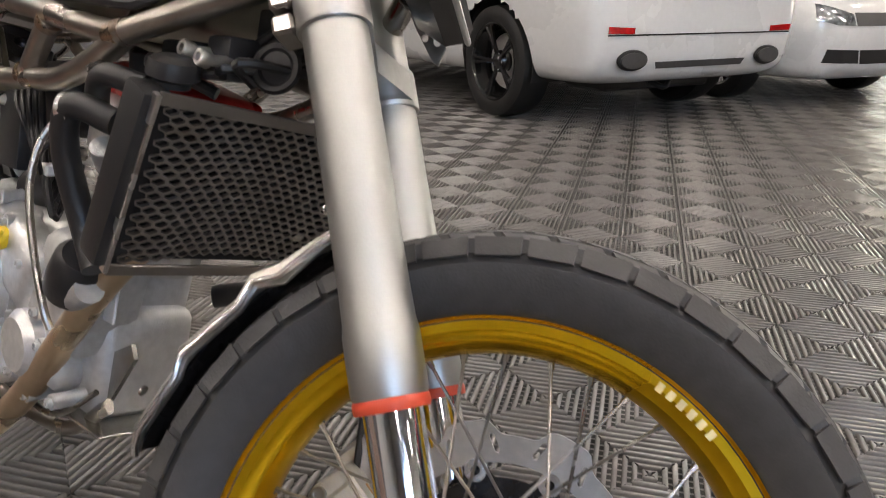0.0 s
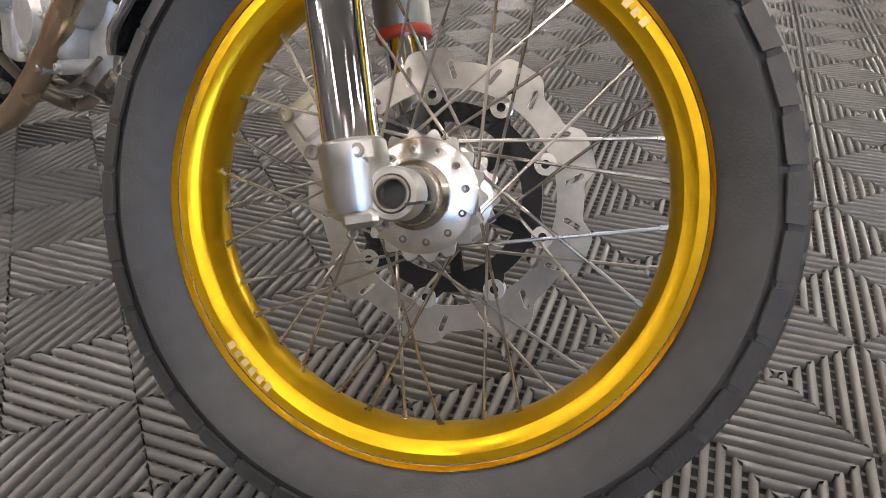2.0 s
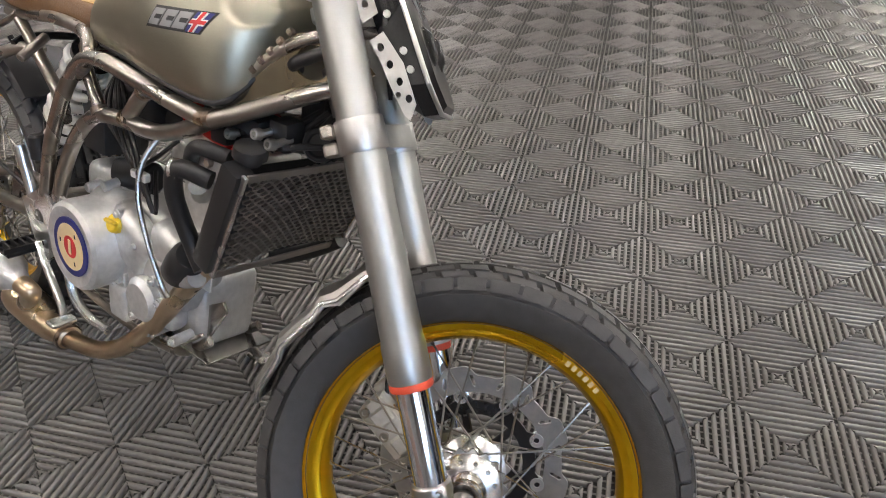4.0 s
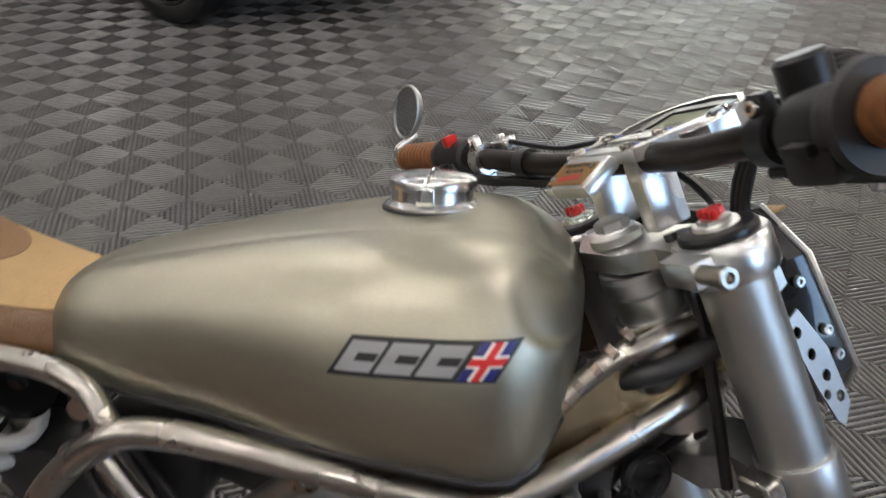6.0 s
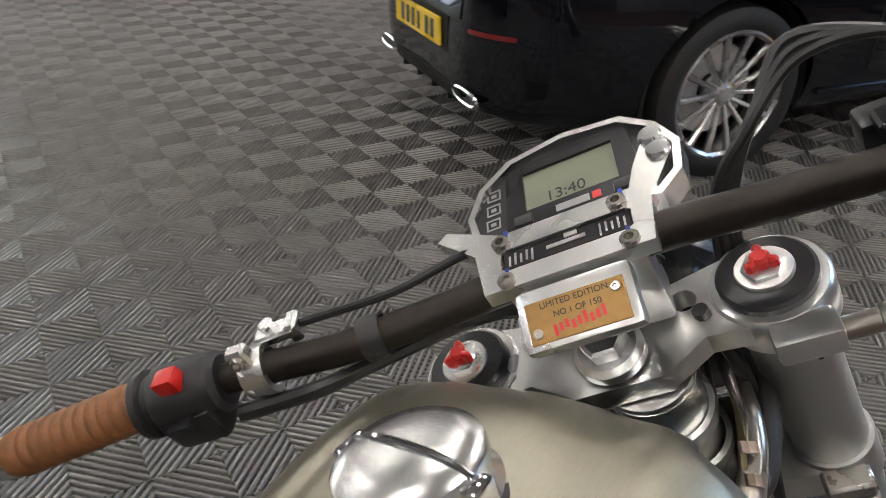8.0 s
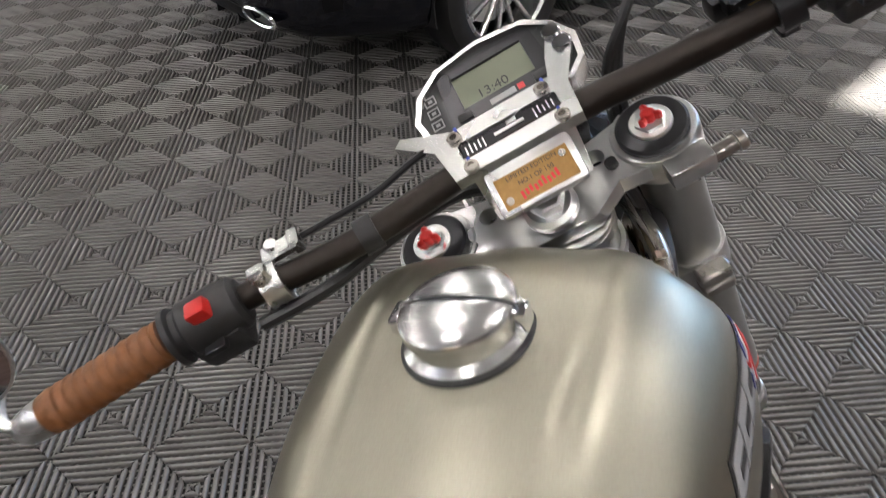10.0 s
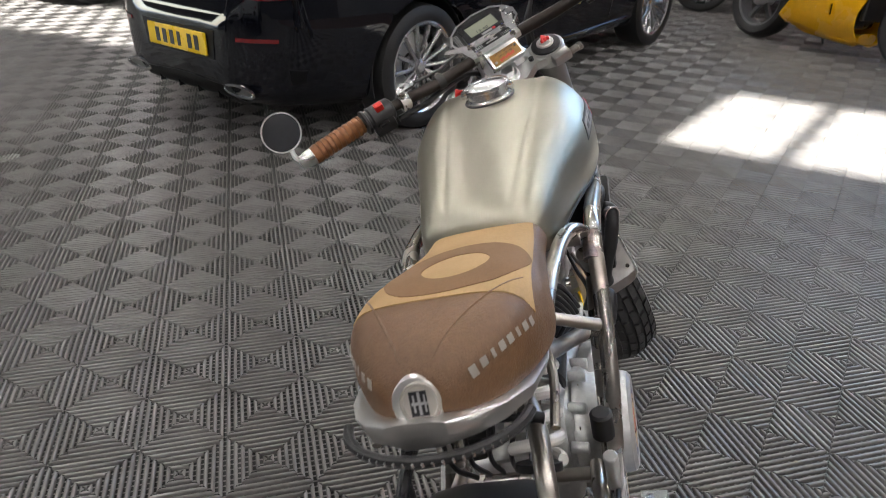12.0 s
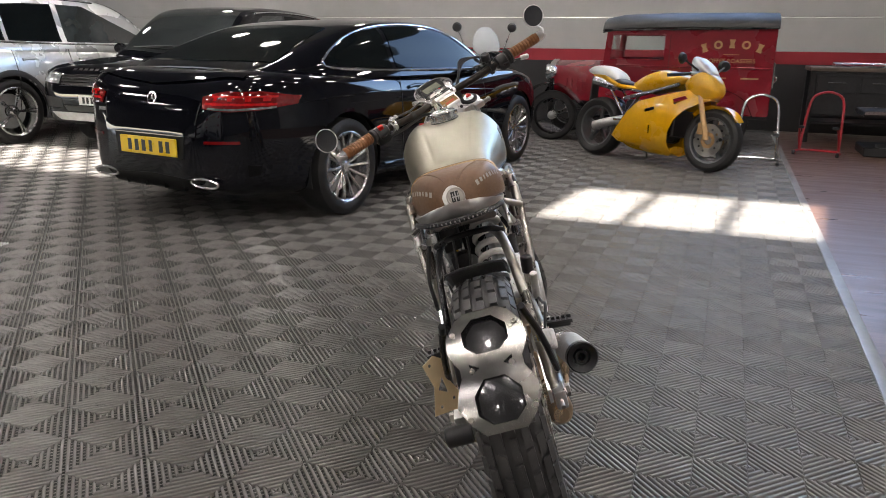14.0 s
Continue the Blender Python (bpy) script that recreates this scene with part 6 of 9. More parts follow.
part("chain_lower", tube([(-0.42, 0.085, 0.355), (-0.65, 0.085, 0.285), (-0.875, 0.085, 0.246)], 0.010, 6, 4, flat=0.6), CHAINM, arm, "oily drive chain")
tooth = [((0.086 + (0.006 if k % 2 else 0)) * math.cos(k * math.pi / 42), (0.086 + (0.006 if k % 2 else 0)) * math.sin(k * math.pi / 42)) for k in range(84)]
part("sprocket", plate(tooth, [circle(0.058 * math.cos(a), 0.058 * math.sin(a), 0.014, 12) for a in np.arange(6) * math.pi / 3] + [circle(0, 0, 0.022, 20)], 0.006), BLACKM, arm, "dark rear sprocket", Matrix.Translation((REAR.x, 0.085, REAR.z)) @ ROLL)
part("sprocket_guard", plate([(-0.05, -0.075), (0.02, -0.085), (0.05, -0.05), (0.03, 0.0), (0.04, 0.06), (0.01, 0.085), (-0.03, 0.07), (-0.02, 0.0)], [[(-0.012, -0.012), (0.014, -0.03), (0.012, 0.02)], circle(-0.01, 0.062, 0.005, 10), circle(-0.02, -0.06, 0.005, 10), circle(0.024, -0.052, 0.005, 10)], 0.004, pose(-0.955, 0.135, 0.465, 78, 0, -60) @ Matrix.Scale(0.80, 4)), TANPLATE, arm, "tan cut-out guard plate")
part("guard_roller", rod((-0.985, 0.09, 0.345), (-0.985, 0.155, 0.345), 0.024, 20, bev=0.004), BLACKP, arm, "black roller")
# rear caliper on the right
rcal = under("rear_caliper", bike, "silver rear brake caliper")
part("caliper_body", join(lump((-0.79, -0.115, 0.435), (0.075, 0.05, 0.045), 0.010, 0, 30), lump((-0.775, -0.14, 0.425), (0.05, 0.022, 0.05), 0.008, 0, 30)), CAST, rcal, "silver caliper", None, 40)
for dx in (-0.02, 0.02):
    part("caliper_bolt", bolt((-0.785 + dx, -0.152, 0.43 - dx * 0.5), (0, -1, 0), 0.008, 0.007), STEEL, rcal)
part("caliper_hanger", plate([(-0.03, -0.02), (0.06, 0.05), (0.10, 0.09), (0.07, 0.11), (0.02, 0.07), (-0.04, 0.02)], [], 0.008, pose(-0.86, -0.10, 0.335, 90, 0, 0)), ALU, rcal)
part("brake_hose", tube([(-0.76, -0.13, 0.45), (-0.68, -0.15, 0.48), (-0.60, -0.145, 0.46), (-0.50, -0.14, 0.44)], 0.004, 8), CABLE, rcal)

shock = under("rear_shock", bike, "rear shock with white spring")
s0, s1 = Vector((-0.435, -0.055, 0.725)), Vector((-0.590, -0.060, 0.505))
d_ = (s1 - s0).normalized()
part("damper", rod(s0, s1, 0.017, 18), CHROME, shock, "shock absorber body")
sm = frame_to(s0 + d_ * 0.012, d_)
coil = [sm @ Vector((0.044 * math.cos(t), 0.044 * math.sin(t), 0.200 * t / (2 * math.pi * 6.0))) for t in np.linspace(0, 2 * math.pi * 6.0, 104)]
part("spring", tube(coil, 0.0092, 10, 1), SPRINGM, shock, "white coil spring")
for z in (-0.001, 0.220):
    part("spring_seat", lathe([(0.012, -0.006), (0.042, -0.006), (0.042, 0.006), (0.012, 0.006)], frame_to(s0 + d_ * z, d_), 30, loop=True), BLACKM, shock)
part("shock_eye", rod(s1 + Vector((0, -0.03, -0.012)), s1 + Vector((0, 0.03, -0.012)), 0.017, 16, bev=0.003), ALU, shock)
part("shock_clevis", box((-0.60, -0.06, 0.47), (0.05, 0.05, 0.08), 0.008, 2), BLACKM, shock)
part("oil_reservoir", rod((-0.47, 0.02, 0.60), (-0.52, 0.02, 0.52), 0.026, 20, bev=0.006), CAST, shock)
for k, (c, s) in enumerate((((-0.47, 0.060, 0.68), (0.08, 0.06, 0.08)), ((-0.50, 0.05, 0.60), (0.05, 0.06, 0.06)), ((-0.42, -0.02, 0.60), (0.08, 0.10, 0.12)), ((-0.47, 0.08, 0.55), (0.06, 0.04, 0.08)))):
    part("battery_box" if k == 0 else "electrical_box", box(c, s, 0.008, 2), BLACKP, chassis, "black box behind the engine")
for k in range(4):
    part("rear_wire", tube([(-0.45, 0.09 - 0.04 * k, 0.72), (-0.53, 0.10 - 0.045 * k, 0.66 - 0.01 * k), (-0.55, 0.11 - 0.04 * k, 0.56), (-0.50, 0.10 - 0.03 * k, 0.48)], 0.0045, 8), CABLE, chassis, "black rear wiring")
part("indicator_lead", tube([(-0.58, 0.12, 0.70), (-0.60, 0.15, 0.62), (-0.62, 0.155, 0.56), (-0.60, 0.16, 0.53)], 0.006, 8), CABLE, chassis)

# rear mudguard: inner black hoop, outer cut-out silver plate
mud = under("rear_mudguard", bike, "silver cut-out rear tyre hugger over dark carbon")
def on_arc(bm, r, a0):
    """Wraps a flat sheet round the rear axle: x runs with the arc, z is its thickness."""
    for v in bm.verts:
        a = a0 + v.co.x / r
        rr = r + v.co.z
        v.co = Vector((REAR.x + rr * math.cos(a), v.co.y, REAR.z + rr * math.sin(a)))
    return bm
def hexa(cx, w, ln):
    return [(cx - ln, -w * 0.45), (cx - ln * 0.35, -w), (cx + ln * 0.5, -w), (cx + ln, -w * 0.5), (cx + ln, w * 0.5), (cx + ln * 0.5, w), (cx - ln * 0.35, w), (cx - ln, w * 0.45)]
out = [(-0.122, -0.030), (-0.108, -0.050), (-0.072, -0.070), (-0.042, -0.072), (-0.020, -0.064), (-0.006, -0.056), (0.014, -0.056), (0.034, -0.066), (0.066, -0.074), (0.102, -0.056), (0.124, -0.036)]
out = [(x * 1.04, y * 1.13) for x, y in out]
out = out + [(x, -y) for x, y in out[::-1]]
hug = plate(out, [hexa(-0.068, 0.046, 0.040), hexa(0.068, 0.047, 0.044), [(-0.012, -0.044), (0.010, -0.040), (0.0, -0.024)], [(-0.012, 0.044), (0.0, 0.024), (0.010, 0.040)]], 0.004)
bmesh.ops.subdivide_edges(hug, edges=[e for e in hug.edges if e.calc_length() > 0.025], cuts=2, use_grid_fill=True)
bmesh.ops.triangulate(hug, faces=hug.faces)
part("hugger_plate", on_arc(hug, 0.388, radians(138.4)), HUGM, mud, "bright cut-out hugger plate")
part("hugger_lining", loft([[(REAR.x + rr * math.cos(a), y, REAR.z + rr * math.sin(a)) for rr, y in ((0.374, -0.055), (0.380, -0.03), (0.380, 0.03), (0.374, 0.055), (0.371, 0.054), (0.376, 0.03), (0.376, -0.03), (0.371, -0.054))] for a in np.linspace(radians(119), radians(157), 16)]), CARBON, mud, "dark carbon lining")
for s, sy in ((-0.080, -1), (-0.080, 1), (0.004, -1), (0.004, 1), (0.094, -1), (0.094, 1)):
    a = radians(138.4) + s / 0.388
    part("plate_screw", bolt((REAR.x + 0.390 * math.cos(a), sy * (0.064 if abs(s) > 0.05 else 0.040), REAR.z + 0.390 * math.sin(a)), (math.cos(a), 0, math.sin(a)), 0.006, 0.004), STEEL, mud)
part("inner_hoop", loft([[(REAR.x + rr * math.cos(a), y, REAR.z + rr * math.sin(a)) for rr, y in ((0.345, -0.080), (0.356, -0.074), (0.362, -0.04), (0.362, 0.04), (0.356, 0.074), (0.345, 0.080), (0.343, 0.077), (0.352, 0.070), (0.358, 0.04), (0.358, -0.04), (0.352, -0.070), (0.343, -0.077))] for a in np.linspace(radians(50), radians(78), 12)]), BLACKP, mud, "black inner mudguard")
for sy in (-1, 1):
    part("hoop_rail", tube([(-0.60, sy * 0.06, 0.70), (-0.66, sy * 0.080, 0.69), (-0.74, sy * 0.092, 0.65), (-0.80, sy * 0.100, 0.56), (-0.85, sy * 0.106, 0.43), (-0.885, sy * 0.108, 0.35)], 0.0085 if sy > 0 else 0.0125, 12), BLACKM if sy > 0 else STEEL, mud, "bare steel hugger support tube")
    part("plate_arm", tube([(-0.89, sy * 0.128, 0.40), (-0.98, sy * 0.11, 0.53), (-1.06, sy * 0.085, 0.64)], 0.008, 10), BLACKM, mud)
part("hoop_front", tube([(-0.655, -0.09, 0.70), (-0.662, -0.05, 0.715), (-0.662, 0.05, 0.715), (-0.655, 0.09, 0.70)], 0.008, 12), BLACKM, mud)

mud.matrix_basis = Matrix.Translation((0, -0.005, 0))

# foot controls and stand
for sy in (-1, 1):
    foot = under("foot_control", bike, "footpeg with bracket")
    part("bracket", plate([(-0.07, 0.05), (0.02, 0.10), (0.05, 0.06), (0.04, -0.04), (0.0, -0.07), (-0.04, -0.02)], [circle(-0.005, 0.03, 0.016, 14), circle(0.01, -0.025, 0.010, 12)], 0.008, pose(-0.455, sy * 0.178, 0.385, 90, 0, 0)), ALU, foot, "machined peg bracket")
    peg = part("peg", box((-0.47, sy * 0.222, 0.352), (0.042, 0.065, 0.012), 0.003, 1), BLACKM, foot, "serrated steel footpeg")
    for dx in (-0.019, 0.019):
        part("peg_rail", box((-0.47 + dx, sy * 0.222, 0.362), (0.005, 0.075, 0.010)), BLACKM, peg)
    for k in range(4):
        part("peg_tooth", box((-0.47, sy * (0.199 + 0.015 * k), 0.362), (0.036, 0.004, 0.012)), BLACKM, peg)
    part("heel_guard", plate([(-0.06, -0.03), (0.05, -0.04), (0.06, 0.03), (-0.02, 0.06)], [circle(0, 0, 0.014, 12)], 0.004, pose(-0.56, sy * 0.165, 0.42, 90, 0, 0)), CARBON, foot)
    part("pedal", tube([(-0.45, sy * 0.195, 0.365), (-0.41, sy * 0.20, 0.325), (-0.36, sy * 0.205, 0.275), (-0.33, sy * 0.215, 0.255)], 0.008, 10), ALU, foot, "brake pedal" if sy < 0 else "gear lever")
    part("pedal_pad", box((-0.325, sy * 0.222, 0.252), (0.03, 0.05, 0.010), 0.003, 1), ALU, foot)
part("master_cylinder", join(rod((-0.50, -0.17, 0.44), (-0.535, -0.17, 0.54), 0.011, 14, bev=0.002), box((-0.49, -0.172, 0.425), (0.03, 0.024, 0.04), 0.004, 2)), ALU, bike, "silver rear brake master cylinder")
part("fluid_pot", rod((-0.475, -0.160, 0.525), (-0.480, -0.160, 0.575), 0.017, 16, bev=0.004), BLACKP, bike, "black fluid pot")
part("heel_bracket", tube([(-0.40, -0.165, 0.33), (-0.375, -0.17, 0.27), (-0.33, -0.165, 0.235), (-0.28, -0.155, 0.225)], 0.010, 10), ALU, bike, "bright cast bracket below the engine")
part("pivot_plate", plate([(-0.05, -0.06), (0.03, -0.07), (0.045, 0.0), (0.03, 0.075), (-0.02, 0.085), (-0.045, 0.03)], [circle(0.0, 0.03, 0.014, 16), circle(0.005, -0.03, 0.010, 14)], 0.008, pose(-0.415, -0.165, 0.40, 90, 0, 0)), ALU, bike, "bright swingarm pivot plate")
for z in (0.345, 0.40, 0.455):
    part("pivot_bolt", bolt((-0.425, -0.17, z), (0, -1, 0), 0.010, 0.008), STEEL, bike)
part("linkage_rod", rod((-0.46, -0.175, 0.43), (-0.40, -0.178, 0.55), 0.006, 10), ALU, bike)
stand = under("side_stand", bike, "extended steel side stand")
part("leg", tube([(-0.30, 0.115, 0.265), (-0.26, 0.18, 0.16), (-0.22, 0.245, 0.058)], [0.014, 0.012, 0.010], 12), STEEL, stand)
part("stand_foot", box((-0.22, 0.250, 0.0575), (0.06, 0.05, 0.008), 0.003, 1, Matrix.Identity(4)), STEEL, stand)


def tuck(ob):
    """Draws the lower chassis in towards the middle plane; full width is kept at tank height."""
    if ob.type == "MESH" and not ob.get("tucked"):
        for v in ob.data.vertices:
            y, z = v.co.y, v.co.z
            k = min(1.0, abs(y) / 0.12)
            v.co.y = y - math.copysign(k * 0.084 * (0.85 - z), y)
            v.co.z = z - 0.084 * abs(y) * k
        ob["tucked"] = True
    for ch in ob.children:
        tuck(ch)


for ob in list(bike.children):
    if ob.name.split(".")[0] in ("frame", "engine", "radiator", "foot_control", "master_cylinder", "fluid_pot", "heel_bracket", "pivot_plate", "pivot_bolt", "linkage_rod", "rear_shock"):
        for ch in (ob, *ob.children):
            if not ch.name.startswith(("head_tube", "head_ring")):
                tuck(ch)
# ---- parked cars ----
DARKP = node_mat("matt_black_trim", (0.006, 0.006, 0.0065), 0.5, 0.0, vary=0.15, scale=60, spec=0.15, bump=0.1, bump_scale=500)
CARBLACK = node_mat("black_car_paint", (0.004, 0.0045, 0.007), 0.2, 0.0, vary=0.05, coat=1.0, rvar=0.03, sscale=2, spec=0.0)
CARWHITE = node_mat("white_car_paint", (0.74, 0.75, 0.75), 0.28, 0.0, vary=0.02, coat=1.0, rvar=0.03, sscale=2)
CARSILVER = node_mat("silver_car_paint", (0.62, 0.63, 0.64), 0.27, 0.5, vary=0.03, coat=1.0, rvar=0.03, sscale=2)
# opaque panes: the cabin's darkness is in the colour, nothing shows through
PANEDARK = node_mat("opaque_dark_car_window", (0.006, 0.008, 0.009), 0.03, 0.0, vary=0.02, coat=0.4, rvar=0.01, spec=0.0)
PANEGREY = node_mat("opaque_grey_car_window", (0.05, 0.06, 0.062), 0.03, 0.0, vary=0.3, scale=4, coat=1.0, rvar=0.01, second=(0.015, 0.018, 0.02), sscale=2.5)
TRIMM = node_mat("bright_window_trim", (0.8, 0.8, 0.8), 0.14, 1.0, vary=0.02)
TAILM = node_mat("red_lamp_glass", (0.70, 0.012, 0.014), 0.08, 0.0, vary=0.25, scale=40, coat=1.0)
TAILD = node_mat("dark_red_lamp_glass", (0.22, 0.005, 0.007), 0.06, 0.0, vary=0.2, scale=40, coat=1.0)
LENSM = node_mat("clear_lamp_glass", (0.62, 0.66, 0.68), 0.08, 0.55, vary=0.4, scale=30, coat=1.0, second=(0.10, 0.11, 0.12), sscale=14)
GAPM = node_mat("panel_gap", (0.006, 0.006, 0.006), 0.7, vary=0.1)
PLATEY = node_mat("yellow_number_plate", (0.82, 0.56, 0.02), 0.3, vary=0.03)
PLATEW = node_mat("white_number_plate", (0.78, 0.78, 0.76), 0.3, vary=0.03)
GREYW = node_mat("diamond_cut_wheel", (0.66, 0.66, 0.66), 0.24, 1.0, vary=0.05, second=(0.5, 0.5, 0.5), sscale=8)
BLACKW = node_mat("black_wheel_paint", (0.012, 0.012, 0.013), 0.22, 0.2, vary=0.1, coat=0.6)
GREYPL = node_mat("grey_bumper_plastic", (0.06, 0.06, 0.062), 0.5, vary=0.1, scale=60, bump=0.1)


def body_ring(x, zb, zt, w, n=96, crown=0.0):
    h = zt - zb
    half = [(0.0, zb), (0.55 * w, zb), (0.84 * w, zb + 0.015), (0.945 * w, zb + 0.09 * h), (0.98 * w, zb + 0.26 * h), (1.0 * w, zb + 0.50 * h), (0.99 * w, zb + 0.68 * h),
            (0.962 * w, zb + 0.86 * h), (0.89 * w, zb + 0.965 * h), (0.62 * w, zb + h + crown * 0.6), (0.3 * w, zb + h + crown * 0.9), (0.0, zt + crown)]
    loop = half + [(-y, z) for y, z in half[1:-1][::-1]]
    P = smooth_pts([(x, y, z) for y, z in loop], 8, closed=True)
    return [P[int(k * len(P) / n)] for k in range(n)]


def cabin_ring(x, z0, z1, w, tumble, n=64):
    h = max(z1 - z0, 0.004)
    t = w - h * tumble
    r = min(0.10, h * 0.4)
    half = [(0.0, z0), (w * 0.6, z0), (w, z0), (w - h * 0.32 * tumble, z0 + h * 0.33), (w - (h - r) * tumble, z1 - r), (t - r * 0.35, z1 - r * 0.3), (t - r * 1.3, z1), (t * 0.5, z1 + 0.012), (0.0, z1 + 0.018)]
    loop = half + [(-y, z) for y, z in half[1:-1][::-1]]
    P = smooth_pts([(x, y, z) for y, z in loop], 8, closed=True)
    return [P[int(k * len(P) / n)] for k in range(n)]


def car_wheel(car, c, side, R, rim_r, width, spokes, mat, twin=True, disc=True):
    """A tyre on an alloy wheel; side -1 is the right of the car."""
    wh = under("wheel", car)
    m = Matrix.Translation(c) @ (Matrix.Rotation(radians(90 if side < 0 else -90), 4, "X"))
    w = width / 2
    part("tyre", lathe([(rim_r, -w * 0.9), (rim_r + 0.02, -w), (R - 0.035, -w), (R - 0.008, -w * 0.86), (R, -w * 0.5), (R, w * 0.5), (R - 0.008, w * 0.86), (R - 0.035, w * 0.99), (rim_r + 0.02, w), (rim_r, w * 0.9)], m, 64, True), TYREB, wh, "black road tyre")
    rim = part("rim", lathe([(rim_r + 0.004, w * 0.92), (rim_r - 0.006, w * 0.95), (rim_r - 0.018, w * 0.86), (rim_r - 0.03, w * 0.2), (rim_r - 0.035, -w * 0.9), (rim_r - 0.025, -w * 0.9), (rim_r, w * 0.1)], m, 64, True), mat, wh)
    if disc:
        part("brake_disc", lathe([(0.07, 0.0), (rim_r * 0.72, 0.0), (rim_r * 0.72, -0.025), (0.07, -0.025)], m, 40, True), CAST, wh, "grey steel brake disc")
    part("hub", lathe([(0, w * 0.70), (0.028, w * 0.70), (0.034, w * 0.66), (0.062, w * 0.60), (0.075, w * 0.40), (0.06, 0), (0, 0)], m, 32), mat, rim)
    for k in range(spokes):
        a = 2 * math.pi * k / spokes
        for off in ((-0.055, 0.055) if twin else (0.0,)):
            ro = rim_r - 0.018
            sw = 0.009 if twin else 0.0095
            bm = loft([[Matrix.Rotation(a + (off * 0.4 if i == 0 else off * (1.5 if i == 2 else 1.1)), 4, "Z") @ Vector((r_, y_, z_))
                        for y_, z_ in ((-sw * f, zc - 0.016), (-sw * f, zc), (-sw * 0.5 * f, zc + 0.007), (sw * 0.5 * f, zc + 0.007), (sw * f, zc), (sw * f, zc - 0.016))]
                       for i, (r_, zc, f) in enumerate(((0.045, w * 0.58, 1.3), (ro * 0.55, w * 0.72, 1.0), (ro, w * 0.84, 1.5)))])
            part("spoke", bm, mat, rim, "", m)
    for k in range(5):
        a = 2 * math.pi * (k + 0.5) / 5
        part("wheel_bolt", lathe([(0, w * 0.62), (0.009, w * 0.62), (0.011, w * 0.5), (0, w * 0.5)], m @ Matrix.Translation((0.05 * math.cos(a), 0.05 * math.sin(a), 0)), 6), CAST, rim)
    return wh


class Car:
    """A car shell from stations along its length (x from the rear bumper to the nose), with cut wheel arches."""

    def __init__(self, name, m, label, paint, X, ZB, ZT, W, CX, CZ, CW, z0, tumble, axles, R, group="cars parked in the hall", dark=None):
        self.ob = thing(name, m, label, "car", group)
        self.paint = paint
        xs = np.linspace(X[0], X[-1], 150)
        low = loft([body_ring(x, spline(X, ZB, x), spline(X, ZT, x), spline(X, W, x)) for x in xs])
        self.top_of = lambda x: spline(X, ZT, x)
        self.w_of = lambda x: spline(X, W, x)
        cab = loft([cabin_ring(x, z0, max(z0 + 0.004, spline(CX, CZ, x)), spline(CX, CW, x), tumble) for x in np.linspace(CX[0], CX[-1], 90)])
        both = join(low.copy(), cab.copy())
        self.tree = tree_of(both)
        both.free()
        for ax in axles:
            RA = R + 0.045
            for v in low.verts:
                d = Vector((v.co.x - ax, v.co.z - R))
                if abs(v.co.y) > 0.48 and abs(d.length - RA) < 0.020 and v.co.z > 0.1:
                    d = d.normalized() * RA
                    v.co.x, v.co.z = ax + d.x, R + d.y
            dead = [fc for fc in low.faces if abs(fc.calc_center_median().y) > 0.48 and math.hypot(fc.calc_center_median().x - ax, fc.calc_center_median().z - R) < RA - 0.001]
            bmesh.ops.delete(low, geom=dead, context="FACES")
        self.body = part("body", low, paint, self.ob, "", None, 50)
        self.cabin = part("cabin_shell", cab, dark or paint, self.ob, "", None, 50)
        for ax in axles:
            for s in (-1, 1):
                arch = lathe([(R + 0.044, 0.0), (R + 0.044, 0.36), (R + 0.050, 0.36), (R + 0.050, 0.0)], pose(ax, s * (self.w_of(ax) - 0.045), R, 90 * s, 0, 0), 32, True, (-0.25, math.pi + 0.25) if s > 0 else (-math.pi - 0.25, 0.25))
                part("arch_liner", arch, BLACKP, self.ob)
                inner = plate([((R + 0.046) * math.cos(a), (R + 0.046) * math.sin(a)) for a in np.linspace(-0.3, math.pi + 0.3, 28)], (), 0.01, pose(ax, s * (self.w_of(ax) - 0.40), R, 90, 0, 0))
                part("arch_liner", inner, BLACKP, self.ob)

    def side(self, nm, a, b, mat, label="", s=-1, lift=0.003, nu=16, nv=6, parent=None):
        """A panel laid on a flank between two lines of (x, z)."""
        A, B = [(x, s * 3.0, z) for x, z in a], [(x, s * 3.0, z) for x, z in b]
        return part(nm, draped(self.tree, A, B, nu, nv, (0, -s, 0), lift, 0.002, 0.0), mat, parent or self.ob, label, None, 60)

    def end(self, nm, a, b, mat, label="", way=1, lift=0.003, nu=14, nv=6, parent=None):
        """A panel laid on the tail (way 1) or the nose (way -1) between two lines of (y, z)."""
        A, B = [(-3.0 * way + (0 if way > 0 else 3), y, z) for y, z in a], [(-3.0 * way + (0 if way > 0 else 3), y, z) for y, z in b]
        return part(nm, draped(self.tree, A, B, nu, nv, (way, 0, 0), lift, 0.002, 0.0 if way > 0 else 3.0), mat, parent or self.ob, label, None, 60)

    def top(self, nm, a, b, mat, label="", lift=0.003, nu=14, nv=10, parent=None):
        """A panel laid from above between two lines of (x, y)."""
        A, B = [(x, y, 4.0) for x, y in a], [(x, y, 4.0) for x, y in b]
        return part(nm, draped(self.tree, A, B, nu, nv, (0, 0, -1), lift, 0.002, 0.0), mat, parent or self.ob, label, None, 60)

